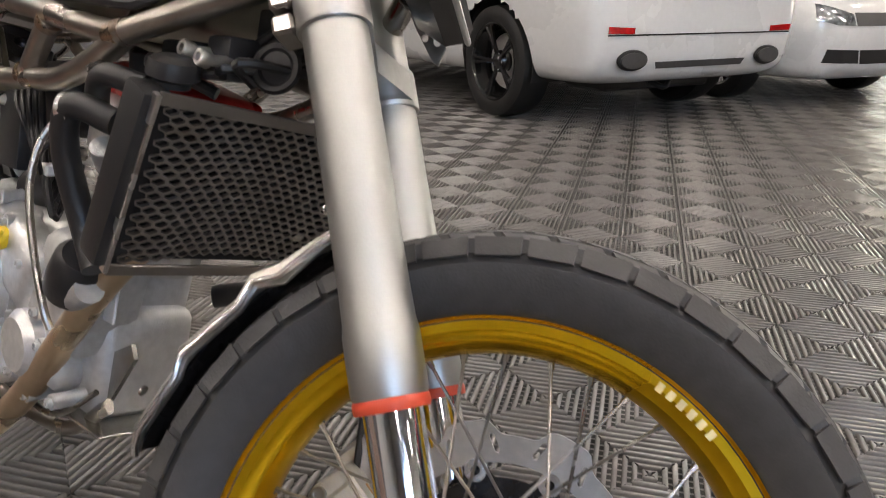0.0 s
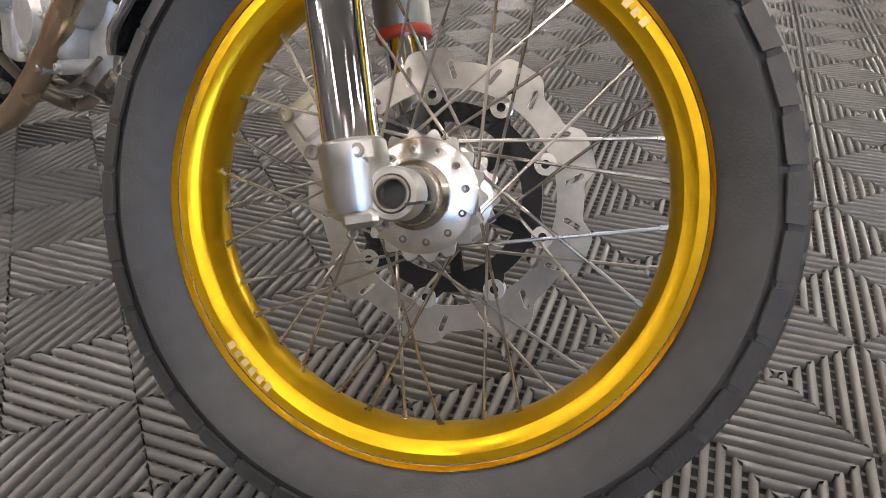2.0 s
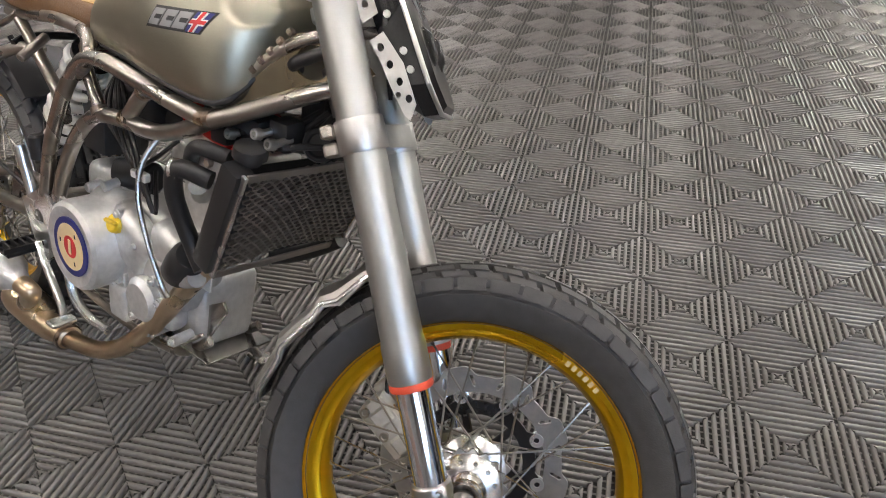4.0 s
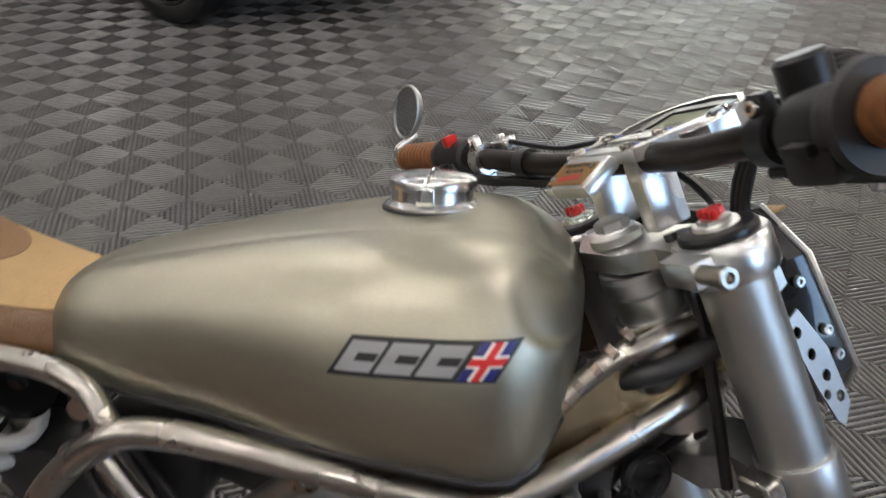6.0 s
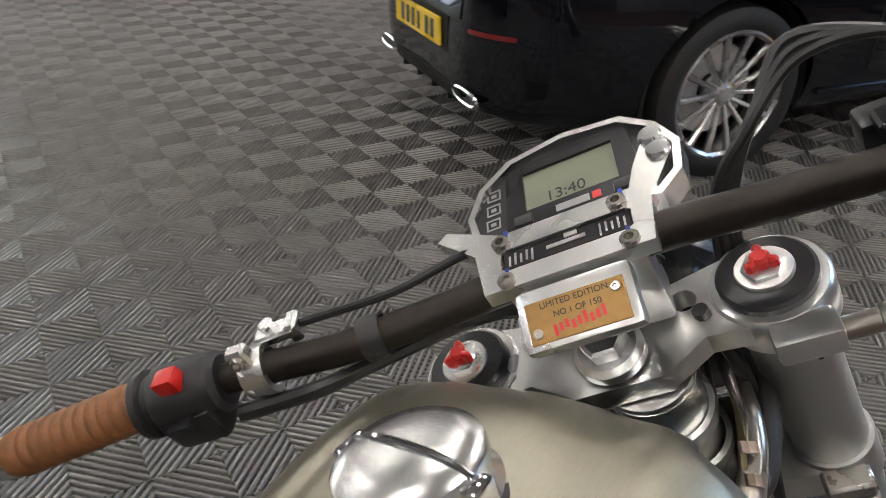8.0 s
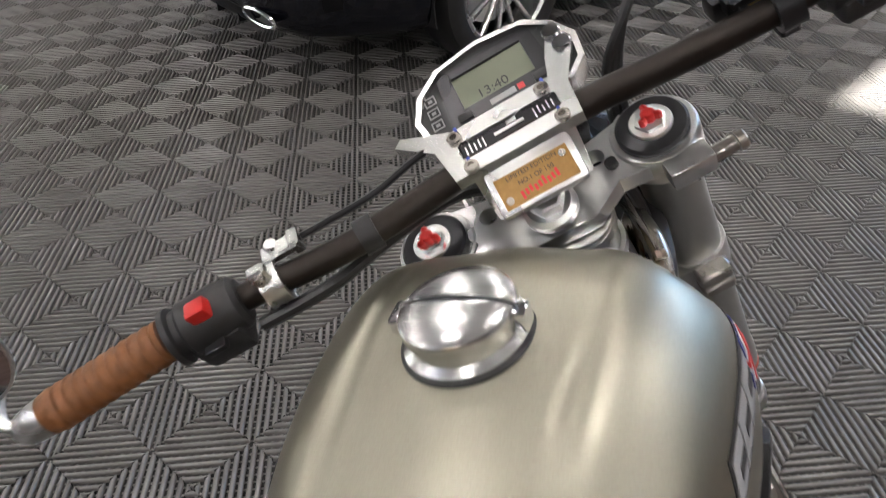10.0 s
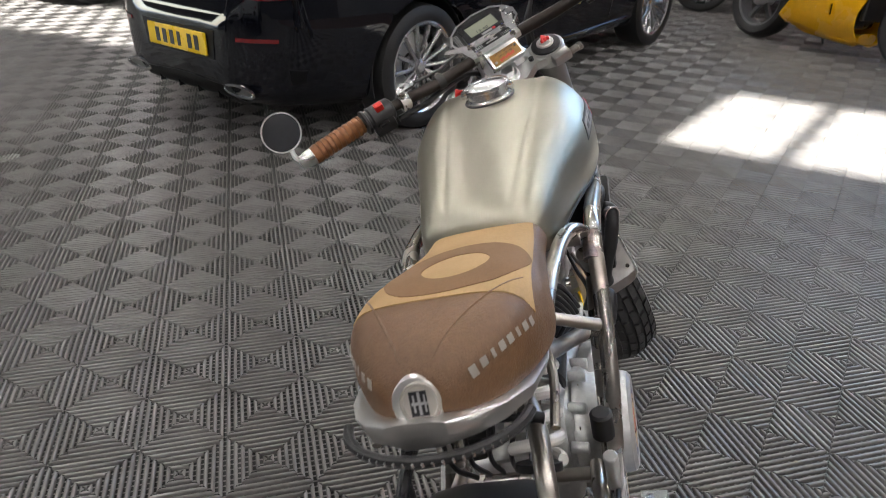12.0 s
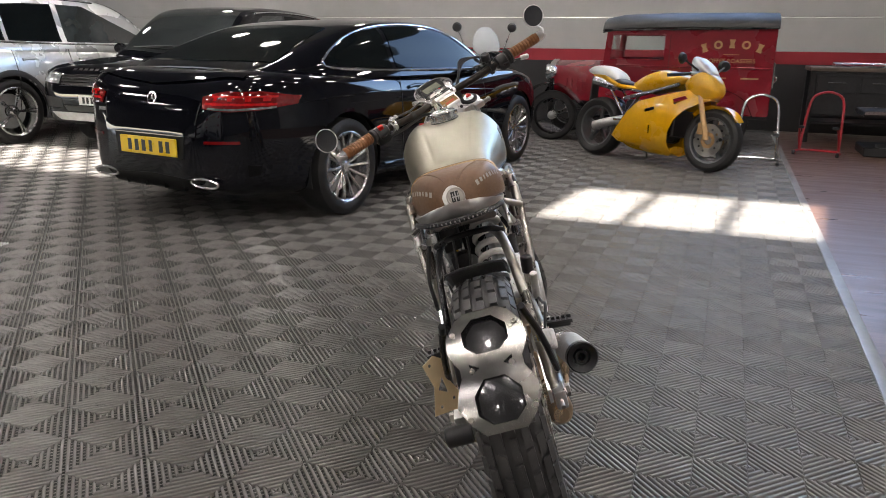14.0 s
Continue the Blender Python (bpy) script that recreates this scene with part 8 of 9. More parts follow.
def white_suv():
    m = pose(-0.61, 4.32, 0, 0, 0, 135) @ Matrix.Translation((-0.95, 0, 0))
    X = [0.0, 0.03, 0.08, 0.2, 0.5, 1.0, 2.0, 3.0, 3.5, 4.0, 4.4, 4.62, 4.70]
    ZB = [0.46, 0.36, 0.31, 0.28, 0.27, 0.25, 0.25, 0.25, 0.25, 0.25, 0.26, 0.30, 0.40]
    ZT = [0.80, 0.98, 1.08, 1.13, 1.14, 1.14, 1.12, 1.10, 1.11, 1.07, 1.0, 0.90, 0.75]
    W = [0.80, 0.87, 0.905, 0.935, 0.955, 0.965, 0.965, 0.965, 0.965, 0.955, 0.91, 0.82, 0.68]
    CX = [0.05, 0.2, 0.6, 1.2, 2.0, 2.5, 2.9, 3.25, 3.5]
    CZ = [1.12, 1.5, 1.68, 1.74, 1.75, 1.72, 1.58, 1.32, 1.10]
    CW = [0.84, 0.88, 0.90, 0.91, 0.91, 0.91, 0.90, 0.88, 0.86]
    c = Car("utility_car", m, "white sport utility car with glossy black wheels", CARWHITE, X, ZB, ZT, W, CX, CZ, CW, 1.03, 0.28, (0.95, 3.80), 0.365)
    for ax in (0.95, 3.80):
        for s in (-1, 1):
            car_wheel(c.ob, (ax, s * 0.835, 0.365), s, 0.365, 0.255, 0.25, 5, BLACKW)
    c.top("windscreen", [(2.6, -0.64), (2.56, 0), (2.6, 0.64)], [(3.40, -0.76), (3.48, 0), (3.40, 0.76)], PANEGREY, "grey windscreen")
    c.end("rear_window", [(-0.68, 1.18), (0.68, 1.18)], [(-0.58, 1.56), (0.58, 1.56)], PANEDARK, "dark rear window", 1)
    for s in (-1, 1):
        c.side("side_window", [(0.4, 1.19), (1.62, 1.17)], [(0.6, 1.58), (1.62, 1.65)], PANEDARK, "dark rear side window", s)
        c.side("side_window", [(1.7, 1.17), (3.18, 1.15)], [(1.7, 1.65), (3.05, 1.22)], PANEDARK, "dark front door window", s)
        c.end("tail_lamp", [(s * 0.62, 0.88), (s * 0.84, 0.90)], [(s * 0.62, 1.02), (s * 0.83, 1.06)], TAILM, "red tail lamp", 1, 0.005)
        c.end("reflector", [(s * 0.60, 0.585), (s * 0.80, 0.59)], [(s * 0.60, 0.62), (s * 0.80, 0.628)], TAILM, "red bumper reflector", 1, 0.004, 8, 2)
        ring = [Vector((-0.002, s * 0.60 + 0.105 * math.cos(t), 0.435 + 0.048 * math.sin(t))) for t in np.linspace(0, 2 * math.pi, 25)[:-1]]
        part("exhaust_tip", tube(ring, 0.014, 8, 2, True), BLACKM, c.ob, "dark oval exhaust trim")
        part("exhaust_bore", lathe([(0, 0), (0.1, 0), (0.1, 0.03), (0, 0.03)], pose(0.008, s * 0.60, 0.435, 0, -90, 0) @ Matrix.Diagonal((0.46, 1.0, 1.0, 1)), 24), GREYPL, c.ob)
    c.end("bumper_step", [(-0.80, 0.575), (0.80, 0.575)], [(-0.80, 0.583), (0.80, 0.583)], GAPM, "dark shut line of the tailgate", 1, 0.002, 20, 1)
    c.end("lower_insert", [(-0.38, 0.38), (0.38, 0.38)], [(-0.40, 0.42), (0.40, 0.42)], GREYPL, "dark grey lower bumper insert", 1, 0.004, 16, 2)
    part("tow_eye", tube([(0.35, -0.1, 0.26), (0.30, 0.0, 0.22), (0.35, 0.1, 0.26)], 0.02, 8), BLACKP, c.ob)
    part("silencer_box", box((0.55, 0.0, 0.27), (0.4, 1.0, 0.14), 0.05, 3), BLACKP, c.ob)
    c.plate(0.04, 0.97, -1, PLATEY, "yellow rear number plate with plain dark bars")
    return c


white_suv()


def white_hatch():
    m = pose(1.51, 5.06, 0, 0, 0, -50) @ Matrix.Translation((-4.2, 0, 0))
    X = [0.0, 0.05, 0.15, 0.5, 1.0, 2.0, 3.0, 3.5, 3.85, 4.05, 4.14, 4.2]
    ZB = [0.5, 0.38, 0.32, 0.28, 0.22, 0.2, 0.2, 0.2, 0.2, 0.21, 0.24, 0.30]
    ZT = [0.80, 0.95, 1.0, 1.0, 1.0, 0.98, 0.97, 0.96, 0.88, 0.79, 0.70, 0.58]
    W = [0.65, 0.78, 0.84, 0.875, 0.89, 0.89, 0.89, 0.885, 0.85, 0.78, 0.70, 0.56]
    CX = [0.06, 0.2, 0.6, 1.2, 1.9, 2.3, 2.7, 3.05]
    CZ = [1.0, 1.25, 1.42, 1.48, 1.48, 1.43, 1.22, 0.98]
    CW = [0.74, 0.78, 0.81, 0.82, 0.82, 0.82, 0.81, 0.79]
    c = Car("hatchback_car", m, "white hatchback car with clear headlamps and black intake", CARWHITE, X, ZB, ZT, W, CX, CZ, CW, 0.90, 0.28, (0.75, 3.32), 0.315)
    for ax in (0.75, 3.32):
        for s in (-1, 1):
            car_wheel(c.ob, (ax, s * 0.77, 0.315), s, 0.315, 0.205, 0.205, 5, GREYW)
    c.top("windscreen", [(2.34, -0.58), (2.30, 0), (2.34, 0.58)], [(2.95, -0.68), (3.02, 0), (2.95, 0.68)], PANEGREY, "grey windscreen")
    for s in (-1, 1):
        c.side("side_window", [(0.5, 1.04), (2.75, 1.02)], [(0.6, 1.34), (2.4, 1.30)], PANEDARK, "dark side windows", s)
        lamp = c.end("headlamp", [(s * 0.44, 0.60), (s * 0.60, 0.605), (s * 0.74, 0.64)], [(s * 0.44, 0.68), (s * 0.60, 0.72), (s * 0.73, 0.75)], LENSM, "clear headlamp with bright reflector", -1, 0.006)
        for y in (0.52, 0.63):
            part("reflector_bowl", lathe([(0.012, 0.0), (0.045, 0.02), (0.050, 0.02), (0.014, -0.006)], pose(4.02 - 0.5 * (y - 0.5), s * y, 0.655, 0, 90, 0), 24, True), CHROME, lamp)
        fog = c.end("fog_recess", [(s * 0.36, 0.335), (s * 0.68, 0.345)], [(s * 0.38, 0.43), (s * 0.66, 0.44)], BLACKP, "black fog lamp recess", -1, 0.005)
        part("fog_lamp", lathe([(0, 0.016), (0.03, 0.012), (0.036, 0.0), (0, 0.0)], pose(4.12, s * 0.55, 0.385, 0, 90, 0), 20), LENSM, fog)
    c.end("grille", [(-0.42, 0.60), (0.42, 0.60)], [(-0.42, 0.69), (0.42, 0.69)], BLACKP, "black radiator grille", -1, 0.004)
    c.end("lower_intake", [(-0.34, 0.33), (0.34, 0.33)], [(-0.36, 0.43), (0.36, 0.43)], BLACKP, "black lower intake", -1, 0.004)


white_hatch()
# ---- other vehicles and shop things ----
VANRED = node_mat("deep_red_van_paint", (0.205, 0.004, 0.014), 0.26, 0.0, vary=0.08, coat=0.45, sscale=2)
ROOFBLK = node_mat("black_fabric_roof", (0.02, 0.02, 0.021), 0.6, vary=0.15, scale=30, bump=0.1)
YELBIKE = node_mat("yellow_fairing_paint", (0.66, 0.34, 0.001), 0.28, 0.0, vary=0.05, coat=0.6, sscale=3)
GILT = node_mat("gilt_lettering", (0.52, 0.33, 0.15), 0.4, 0.3, vary=0.1)
COPPER = node_mat("copper_lamp_shade", (0.72, 0.30, 0.12), 0.25, 1.0, vary=0.08)
SCREEN = bpy.data.materials.new("clear_windscreen_plastic")
SCREEN.use_nodes = True
sb = SCREEN.node_tree.nodes["Principled BSDF"]
sb.inputs["Transmission Weight"].default_value, sb.inputs["Roughness"].default_value, sb.inputs["IOR"].default_value = 0.55, 0.08, 1.3
sb.inputs["Base Color"].default_value = (0.85, 0.90, 0.93, 1)
WOODT = node_mat("worn_bench_timber", (0.17, 0.13, 0.10), 0.55, vary=0.2, scale=12, bump=0.2, bump_scale=60, stretch=(1, 8, 1))
BENCHM = node_mat("dark_bench_steel", (0.025, 0.026, 0.028), 0.45, 0.3, vary=0.15, scale=30)
DARKW = node_mat("graphite_wheel_paint", (0.16, 0.165, 0.17), 0.35, 0.6, vary=0.08)
BRIGHT = node_mat("bright_stand_steel", (0.62, 0.63, 0.65), 0.22, 1.0, vary=0.06)
REDTUBE = node_mat("red_stand_paint", (0.42, 0.02, 0.03), 0.35, vary=0.08)


def blend_ring(x, zb, zt, w, n=40, low=0.75):
    h = zt - zb
    half = [(0.0, zb), (low * 0.6 * w, zb + 0.01 * h), (low * w, zb + 0.10 * h), (0.97 * w, zb + 0.38 * h), (1.0 * w, zb + 0.6 * h), (0.86 * w, zb + 0.85 * h), (0.5 * w, zb + 0.98 * h), (0.0, zt)]
    loop = half + [(-y, z) for y, z in half[1:-1][::-1]]
    P = smooth_pts([(x, y, z) for y, z in loop], 6, closed=True)
    return [P[int(k * len(P) / n)] for k in range(n)]


def hull(X, ZB, ZT, W, steps=30, low=0.75):
    return loft([blend_ring(x, spline(X, ZB, x), spline(X, ZT, x), spline(X, W, x), low=low) for x in np.linspace(X[0], X[-1], steps)])


def curved_strip(pts, w, t, per=5):
    """A thick strip bent along points in the xz plane, w wide in y."""
    P = smooth_pts(pts, per)
    rings = []
    for i, p in enumerate(P):
        d = (P[min(i + 1, len(P) - 1)] - P[max(i - 1, 0)]).normalized()
        nrm = Vector((-d.z, 0, d.x))
        rings.append([p + Vector((0, -w / 2, 0)), p + Vector((0, -w * 0.3, 0)) + nrm * t * 0.8, p + nrm * t * 1.2, p + Vector((0, w * 0.3, 0)) + nrm * t * 0.8, p + Vector((0, w / 2, 0)), p + Vector((0, w * 0.28, 0)) - nrm * t * 0.2 + nrm * t * 0.5, p + nrm * t * 0.6, p + Vector((0, -w * 0.28, 0)) + nrm * t * 0.3])
    return loft(rings)


# small vintage delivery van
def vintage_van():
    ob = thing("delivery_van", pose(3.10, -6.24, 0, 0, 0, 45) @ Matrix.Scale(0.94, 4), "small vintage red delivery van with black roof and wings", "van")
    yc, hw = -0.66, 0.64

    def wall(nm, pts, y, thick, holes=(), mat=VANRED, label=""):
        return part(nm, plate(pts, holes, thick, pose(0, y, 0, 90, 0, 0)), mat, ob, label)
    flank = [(0.0, 0.42), (2.02, 0.42), (2.04, 0.62), (1.98, 1.02), (1.94, 1.44), (0.0, 1.47)]
    win = [(1.24, 1.06), (1.90, 1.06), (1.87, 1.36), (1.24, 1.36)]
    for s in (-1, 1):
        body = wall("side_panel", flank, yc + s * hw, 0.03, [win], VANRED, "deep red side panel")
        part("side_glass", box((1.56, yc + s * (hw - 0.004), 1.21), (0.64, 0.006, 0.29)), GLASS, ob, "grey door window glass")
        part("belt_moulding", tube([(0.0, yc + s * (hw + 0.017), 0.98), (2.0, yc + s * (hw + 0.017), 0.99)], 0.011, 8), VANRED, ob)
        part("window_frame", tube([(x, yc + s * (hw + 0.016), z) for x, z in win], 0.010, 8, 1, True), VANRED, ob)
        part("door_gap", box((1.18, yc + s * (hw + 0.0155), 0.90), (0.006, 0.003, 0.92)), GAPM, ob)
        part("door_handle", tube([(1.26, yc + s * (hw + 0.02), 0.93), (1.30, yc + s * (hw + 0.045), 0.935), (1.38, yc + s * (hw + 0.045), 0.93)], 0.008, 8), CHROME, ob)
        # gilt marks on the side
        if s > 0:
            for k in range(5):
                a = radians(19 - 9.5 * k)
                px, pz = 0.47 + 0.95 * math.sin(a), 0.33 + 0.93 * math.cos(a)
                part("sign_mark", plate([(-0.034, -0.05), (0.034, -0.05), (0.020, 0.0), (0.034, 0.05), (-0.034, 0.05), (-0.020, 0.0)] if k % 2 == 0 else circle(0, 0, 0.05, 14), () if k % 2 == 0 else [circle(0, 0, 0.027, 14)], 0.004,
                     Matrix.Translation((px, yc + hw + 0.0185, pz)) @ Matrix.Rotation(a, 4, "Y") @ pose(0, 0, 0, 90, 0, 180)), GILT, ob, "plain gilt sign shape")
            part("sign_rule", box((0.47, yc + hw + 0.0185, 1.135), (0.18, 0.004, 0.006)), GILT, ob)
            letters("sign_words", "COFFEE ROASTERS", 0.068, GILT, ob, pose(0.48, yc + hw + 0.018, 1.06, 90, 0, 180), 0.0015, "gilt sign writing")
            for x in (0.60, 0.24):
                part("sign_rule", box((x, yc + hw + 0.0185, 0.86), (0.20, 0.004, 0.018)), GILT, ob)
    part("rear_panel", box((0.0, yc, 0.94), (0.03, 2 * hw - 0.032, 1.04), 0.006), VANRED, ob)
    part("floor_pan", box((1.0, yc, 0.40), (2.0, 1.24, 0.05), 0.01), BLACKP, ob)
    part("scuttle", box((2.0, yc, 0.74), (0.05, 1.20, 0.60), 0.01), VANRED, ob)
    part("windscreen", box((1.955, yc, 1.22), (0.008, 1.14, 0.38)), GLASS, ob, "upright flat windscreen")
    part("windscreen_rail", tube([(1.955, yc - 0.6, 1.02), (1.955, yc + 0.6, 1.02)], 0.018, 8), VANRED, ob)
    # arched roof
    ring = lambda x, dz: [(x, yc + (hw + 0.045) * math.cos(a), 1.44 + dz + 0.185 * math.sin(a) ** 0.9) for a in np.linspace(0, math.pi, 25)] + [(x, yc + (hw + 0.02) * math.cos(a), 1.425 + dz + 0.16 * math.sin(a) ** 0.9) for a in np.linspace(math.pi, 0, 25)]
    part("roof", loft([ring(x, dz) for x, dz in ((-0.03, 0.005), (0.3, 0.01), (1.2, 0.01), (1.8, -0.01), (2.0, -0.05))]), ROOFBLK, ob, "black arched fabric roof", None, 60)
    part("gutter", tube([(-0.02, yc + hw + 0.04, 1.44), (1.98, yc + hw + 0.04, 1.41)], 0.010, 8), BLACKM, ob)
    # bonnet and radiator
    X = [2.0, 2.2, 2.45, 2.66]
    part("bonnet", loft([[(x, yc + w * c, z) for c, z in ((-1, 0.52), (-1, 0.86), (-0.92, 0.96), (-0.6, h), (0, h + 0.03), (0.6, h), (0.92, 0.96), (1, 0.86), (1, 0.52))] for x, w, h in ((2.0, 0.52, 1.0), (2.3, 0.42, 1.0), (2.66, 0.33, 0.99))]), VANRED, ob, "red bonnet", None, 30)
    part("radiator", loft([[(x, yc + c * w, z) for c, z in ((-1, 0.48), (-1, 0.90), (-0.7, 1.0), (0, 1.04), (0.7, 1.0), (1, 0.90), (1, 0.48))] for x, w in ((2.66, 0.345), (2.74, 0.34))]), CHROME, ob, "chromed radiator shell")
    part("radiator_core", box((2.735, yc, 0.73), (0.02, 0.54, 0.44), 0.02), FINS, ob)
    for k in range(5):
        part("bonnet_louvre", box((2.20 + 0.07 * k, yc + 0.46 - 0.018 * k, 0.72), (0.012, 0.02, 0.16), 0.004), VANRED, ob)
    # wings, lamps, running boards
    for s in (-1, 1):
        y = yc + s * 0.56
        part("front_wing", curved_strip([(2.98, y, 0.40), (2.95, y, 0.60), (2.80, y, 0.725), (2.60, y, 0.74), (2.42, y, 0.66), (2.24, y, 0.48), (2.06, y, 0.36)], 0.25, 0.02), CARBLACK, ob, "black swept front wing", None, 60)
        part("rear_wing", curved_strip([(0.88, y, 0.36), (0.84, y, 0.56), (0.68, y, 0.70), (0.46, y, 0.71), (0.26, y, 0.60), (0.16, y, 0.42)], 0.25, 0.02), CARBLACK, ob, "black rear wing", None, 60)
        part("running_board", box((1.47, y, 0.35), (1.22, 0.24, 0.03), 0.008), CARBLACK, ob)
        lamp = part("headlamp", lathe([(0, -0.12), (0.05, -0.105), (0.085, -0.06), (0.10, 0.0), (0.104, 0.02), (0.096, 0.03), (0, 0.036)], pose(2.72, yc + s * 0.40, 0.88, 0, 90, 0), 28), CHROME, ob, "bright round headlamp")
        part("lamp_stalk", rod((2.70, yc + s * 0.40, 0.62), (2.70, yc + s * 0.40, 0.80), 0.014, 8), BLACKM, ob)
        for x in (0.52, 2.62):
            wh = under("wheel", ob)
            m = pose(x, yc + s * 0.57, 0.325, 90 if s < 0 else -90, 0, 0)
            part("tyre", lathe([(0.24, -0.045), (0.255, -0.055), (0.30, -0.055), (0.322, -0.035), (0.325, 0.0), (0.322, 0.035), (0.30, 0.055), (0.255, 0.055), (0.24, 0.045)], m, 48, True), TYREB, wh, "narrow black tyre")
            rim = part("rim", lathe([(0.244, 0.046), (0.236, 0.05), (0.222, 0.03), (0.218, -0.03), (0.236, -0.05), (0.244, -0.046), (0.232, 0)], m, 48, True), BLACKM, wh)
            for k in range(20):
                a = 2 * math.pi * k / 20
                part("spoke", rod((0.05 * math.cos(a), 0.05 * math.sin(a), 0.05 if k % 2 else -0.03), (0.225 * math.cos(a + 0.25 * (1 if k % 4 < 2 else -1)), 0.225 * math.sin(a + 0.25 * (1 if k % 4 < 2 else -1)), 0.0), 0.003, 6), BLACKM, rim, "", m)
            part("hub", lathe([(0, 0.075), (0.022, 0.07), (0.045, 0.045), (0.055, 0.03), (0.055, -0.04), (0, -0.04)], m, 24), CAST, rim)
    part("front_axle", rod((2.62, yc - 0.55, 0.325), (2.62, yc + 0.55, 0.325), 0.025, 10), BLACKM, ob)
    part("rear_axle", rod((0.52, yc - 0.55, 0.325), (0.52, yc + 0.55, 0.325), 0.03, 10), BLACKM, ob)
    part("hinge", box((-0.02, yc + hw - 0.03, 0.9), (0.02, 0.03, 0.3), 0.005), BRIGHT, ob)
    part("handle", tube([(-0.03, yc + 0.4, 0.8), (-0.07, yc + 0.4, 0.85), (-0.03, yc + 0.4, 0.9)], 0.01, 8), CHROME, ob)


vintage_van()


def spoked(parent, x, z, R, rim_r, w, mat, n=5, disc=None, y=0.0):
    """A cast motorcycle wheel."""
    wh = under("wheel", parent)
    m = pose(x, y, z, 90, 0, 0)
    part("tyre", lathe([(rim_r, -w * 0.38), (rim_r + 0.02, -w * 0.47), (R - 0.04, -w * 0.5), (R - 0.012, -w * 0.34), (R, 0.0), (R - 0.012, w * 0.34), (R - 0.04, w * 0.5), (rim_r + 0.02, w * 0.47), (rim_r, w * 0.38)], m, 56, True), TYREB, wh, "black motorcycle tyre")
    rim = part("rim", lathe([(rim_r + 0.002, -w * 0.40), (rim_r + 0.002, w * 0.40), (rim_r - 0.014, w * 0.36), (rim_r - 0.022, 0), (rim_r - 0.014, -w * 0.36)], m, 56, True), mat, wh)
    for k in range(n):
        a = 2 * math.pi * k / n + 0.3
        part("spoke", loft([[(r_ * math.cos(a) - q * s_ * math.sin(a), r_ * math.sin(a) + q * s_ * math.cos(a), zz) for q, zz in ((-1, -0.016), (1, -0.016), (1, 0.016), (-1, 0.016))] for r_, s_ in ((0.03, 0.022), (rim_r * 0.6, 0.014), (rim_r - 0.012, 0.024))]), mat, rim, "", m)
    part("hub", rod((x, y - w * 0.42, z), (x, y + w * 0.42, z), 0.042, 20, bev=0.006), CAST, rim)
    if disc:
        for s in (-1, 1):
            holes = [circle(0.105 * math.cos(a), 0.105 * math.sin(a), 0.013, 8) for a in np.linspace(0, 2 * math.pi, 11)[:-1]]
            part("brake_disc", plate(circle(0, 0, 0.155, 40), [circle(0, 0, 0.075, 24)] + holes, 0.006, pose(x, y + s * 0.075, z, 90, 0, 0)), disc, wh, "drilled steel brake disc")
            part("disc_carrier", lathe([(0.04, -0.004), (0.08, -0.004), (0.08, 0.004), (0.04, 0.004)], pose(x, y + s * 0.070, z, 90, 0, 0), 24, True), GILT, wh)
    return wh


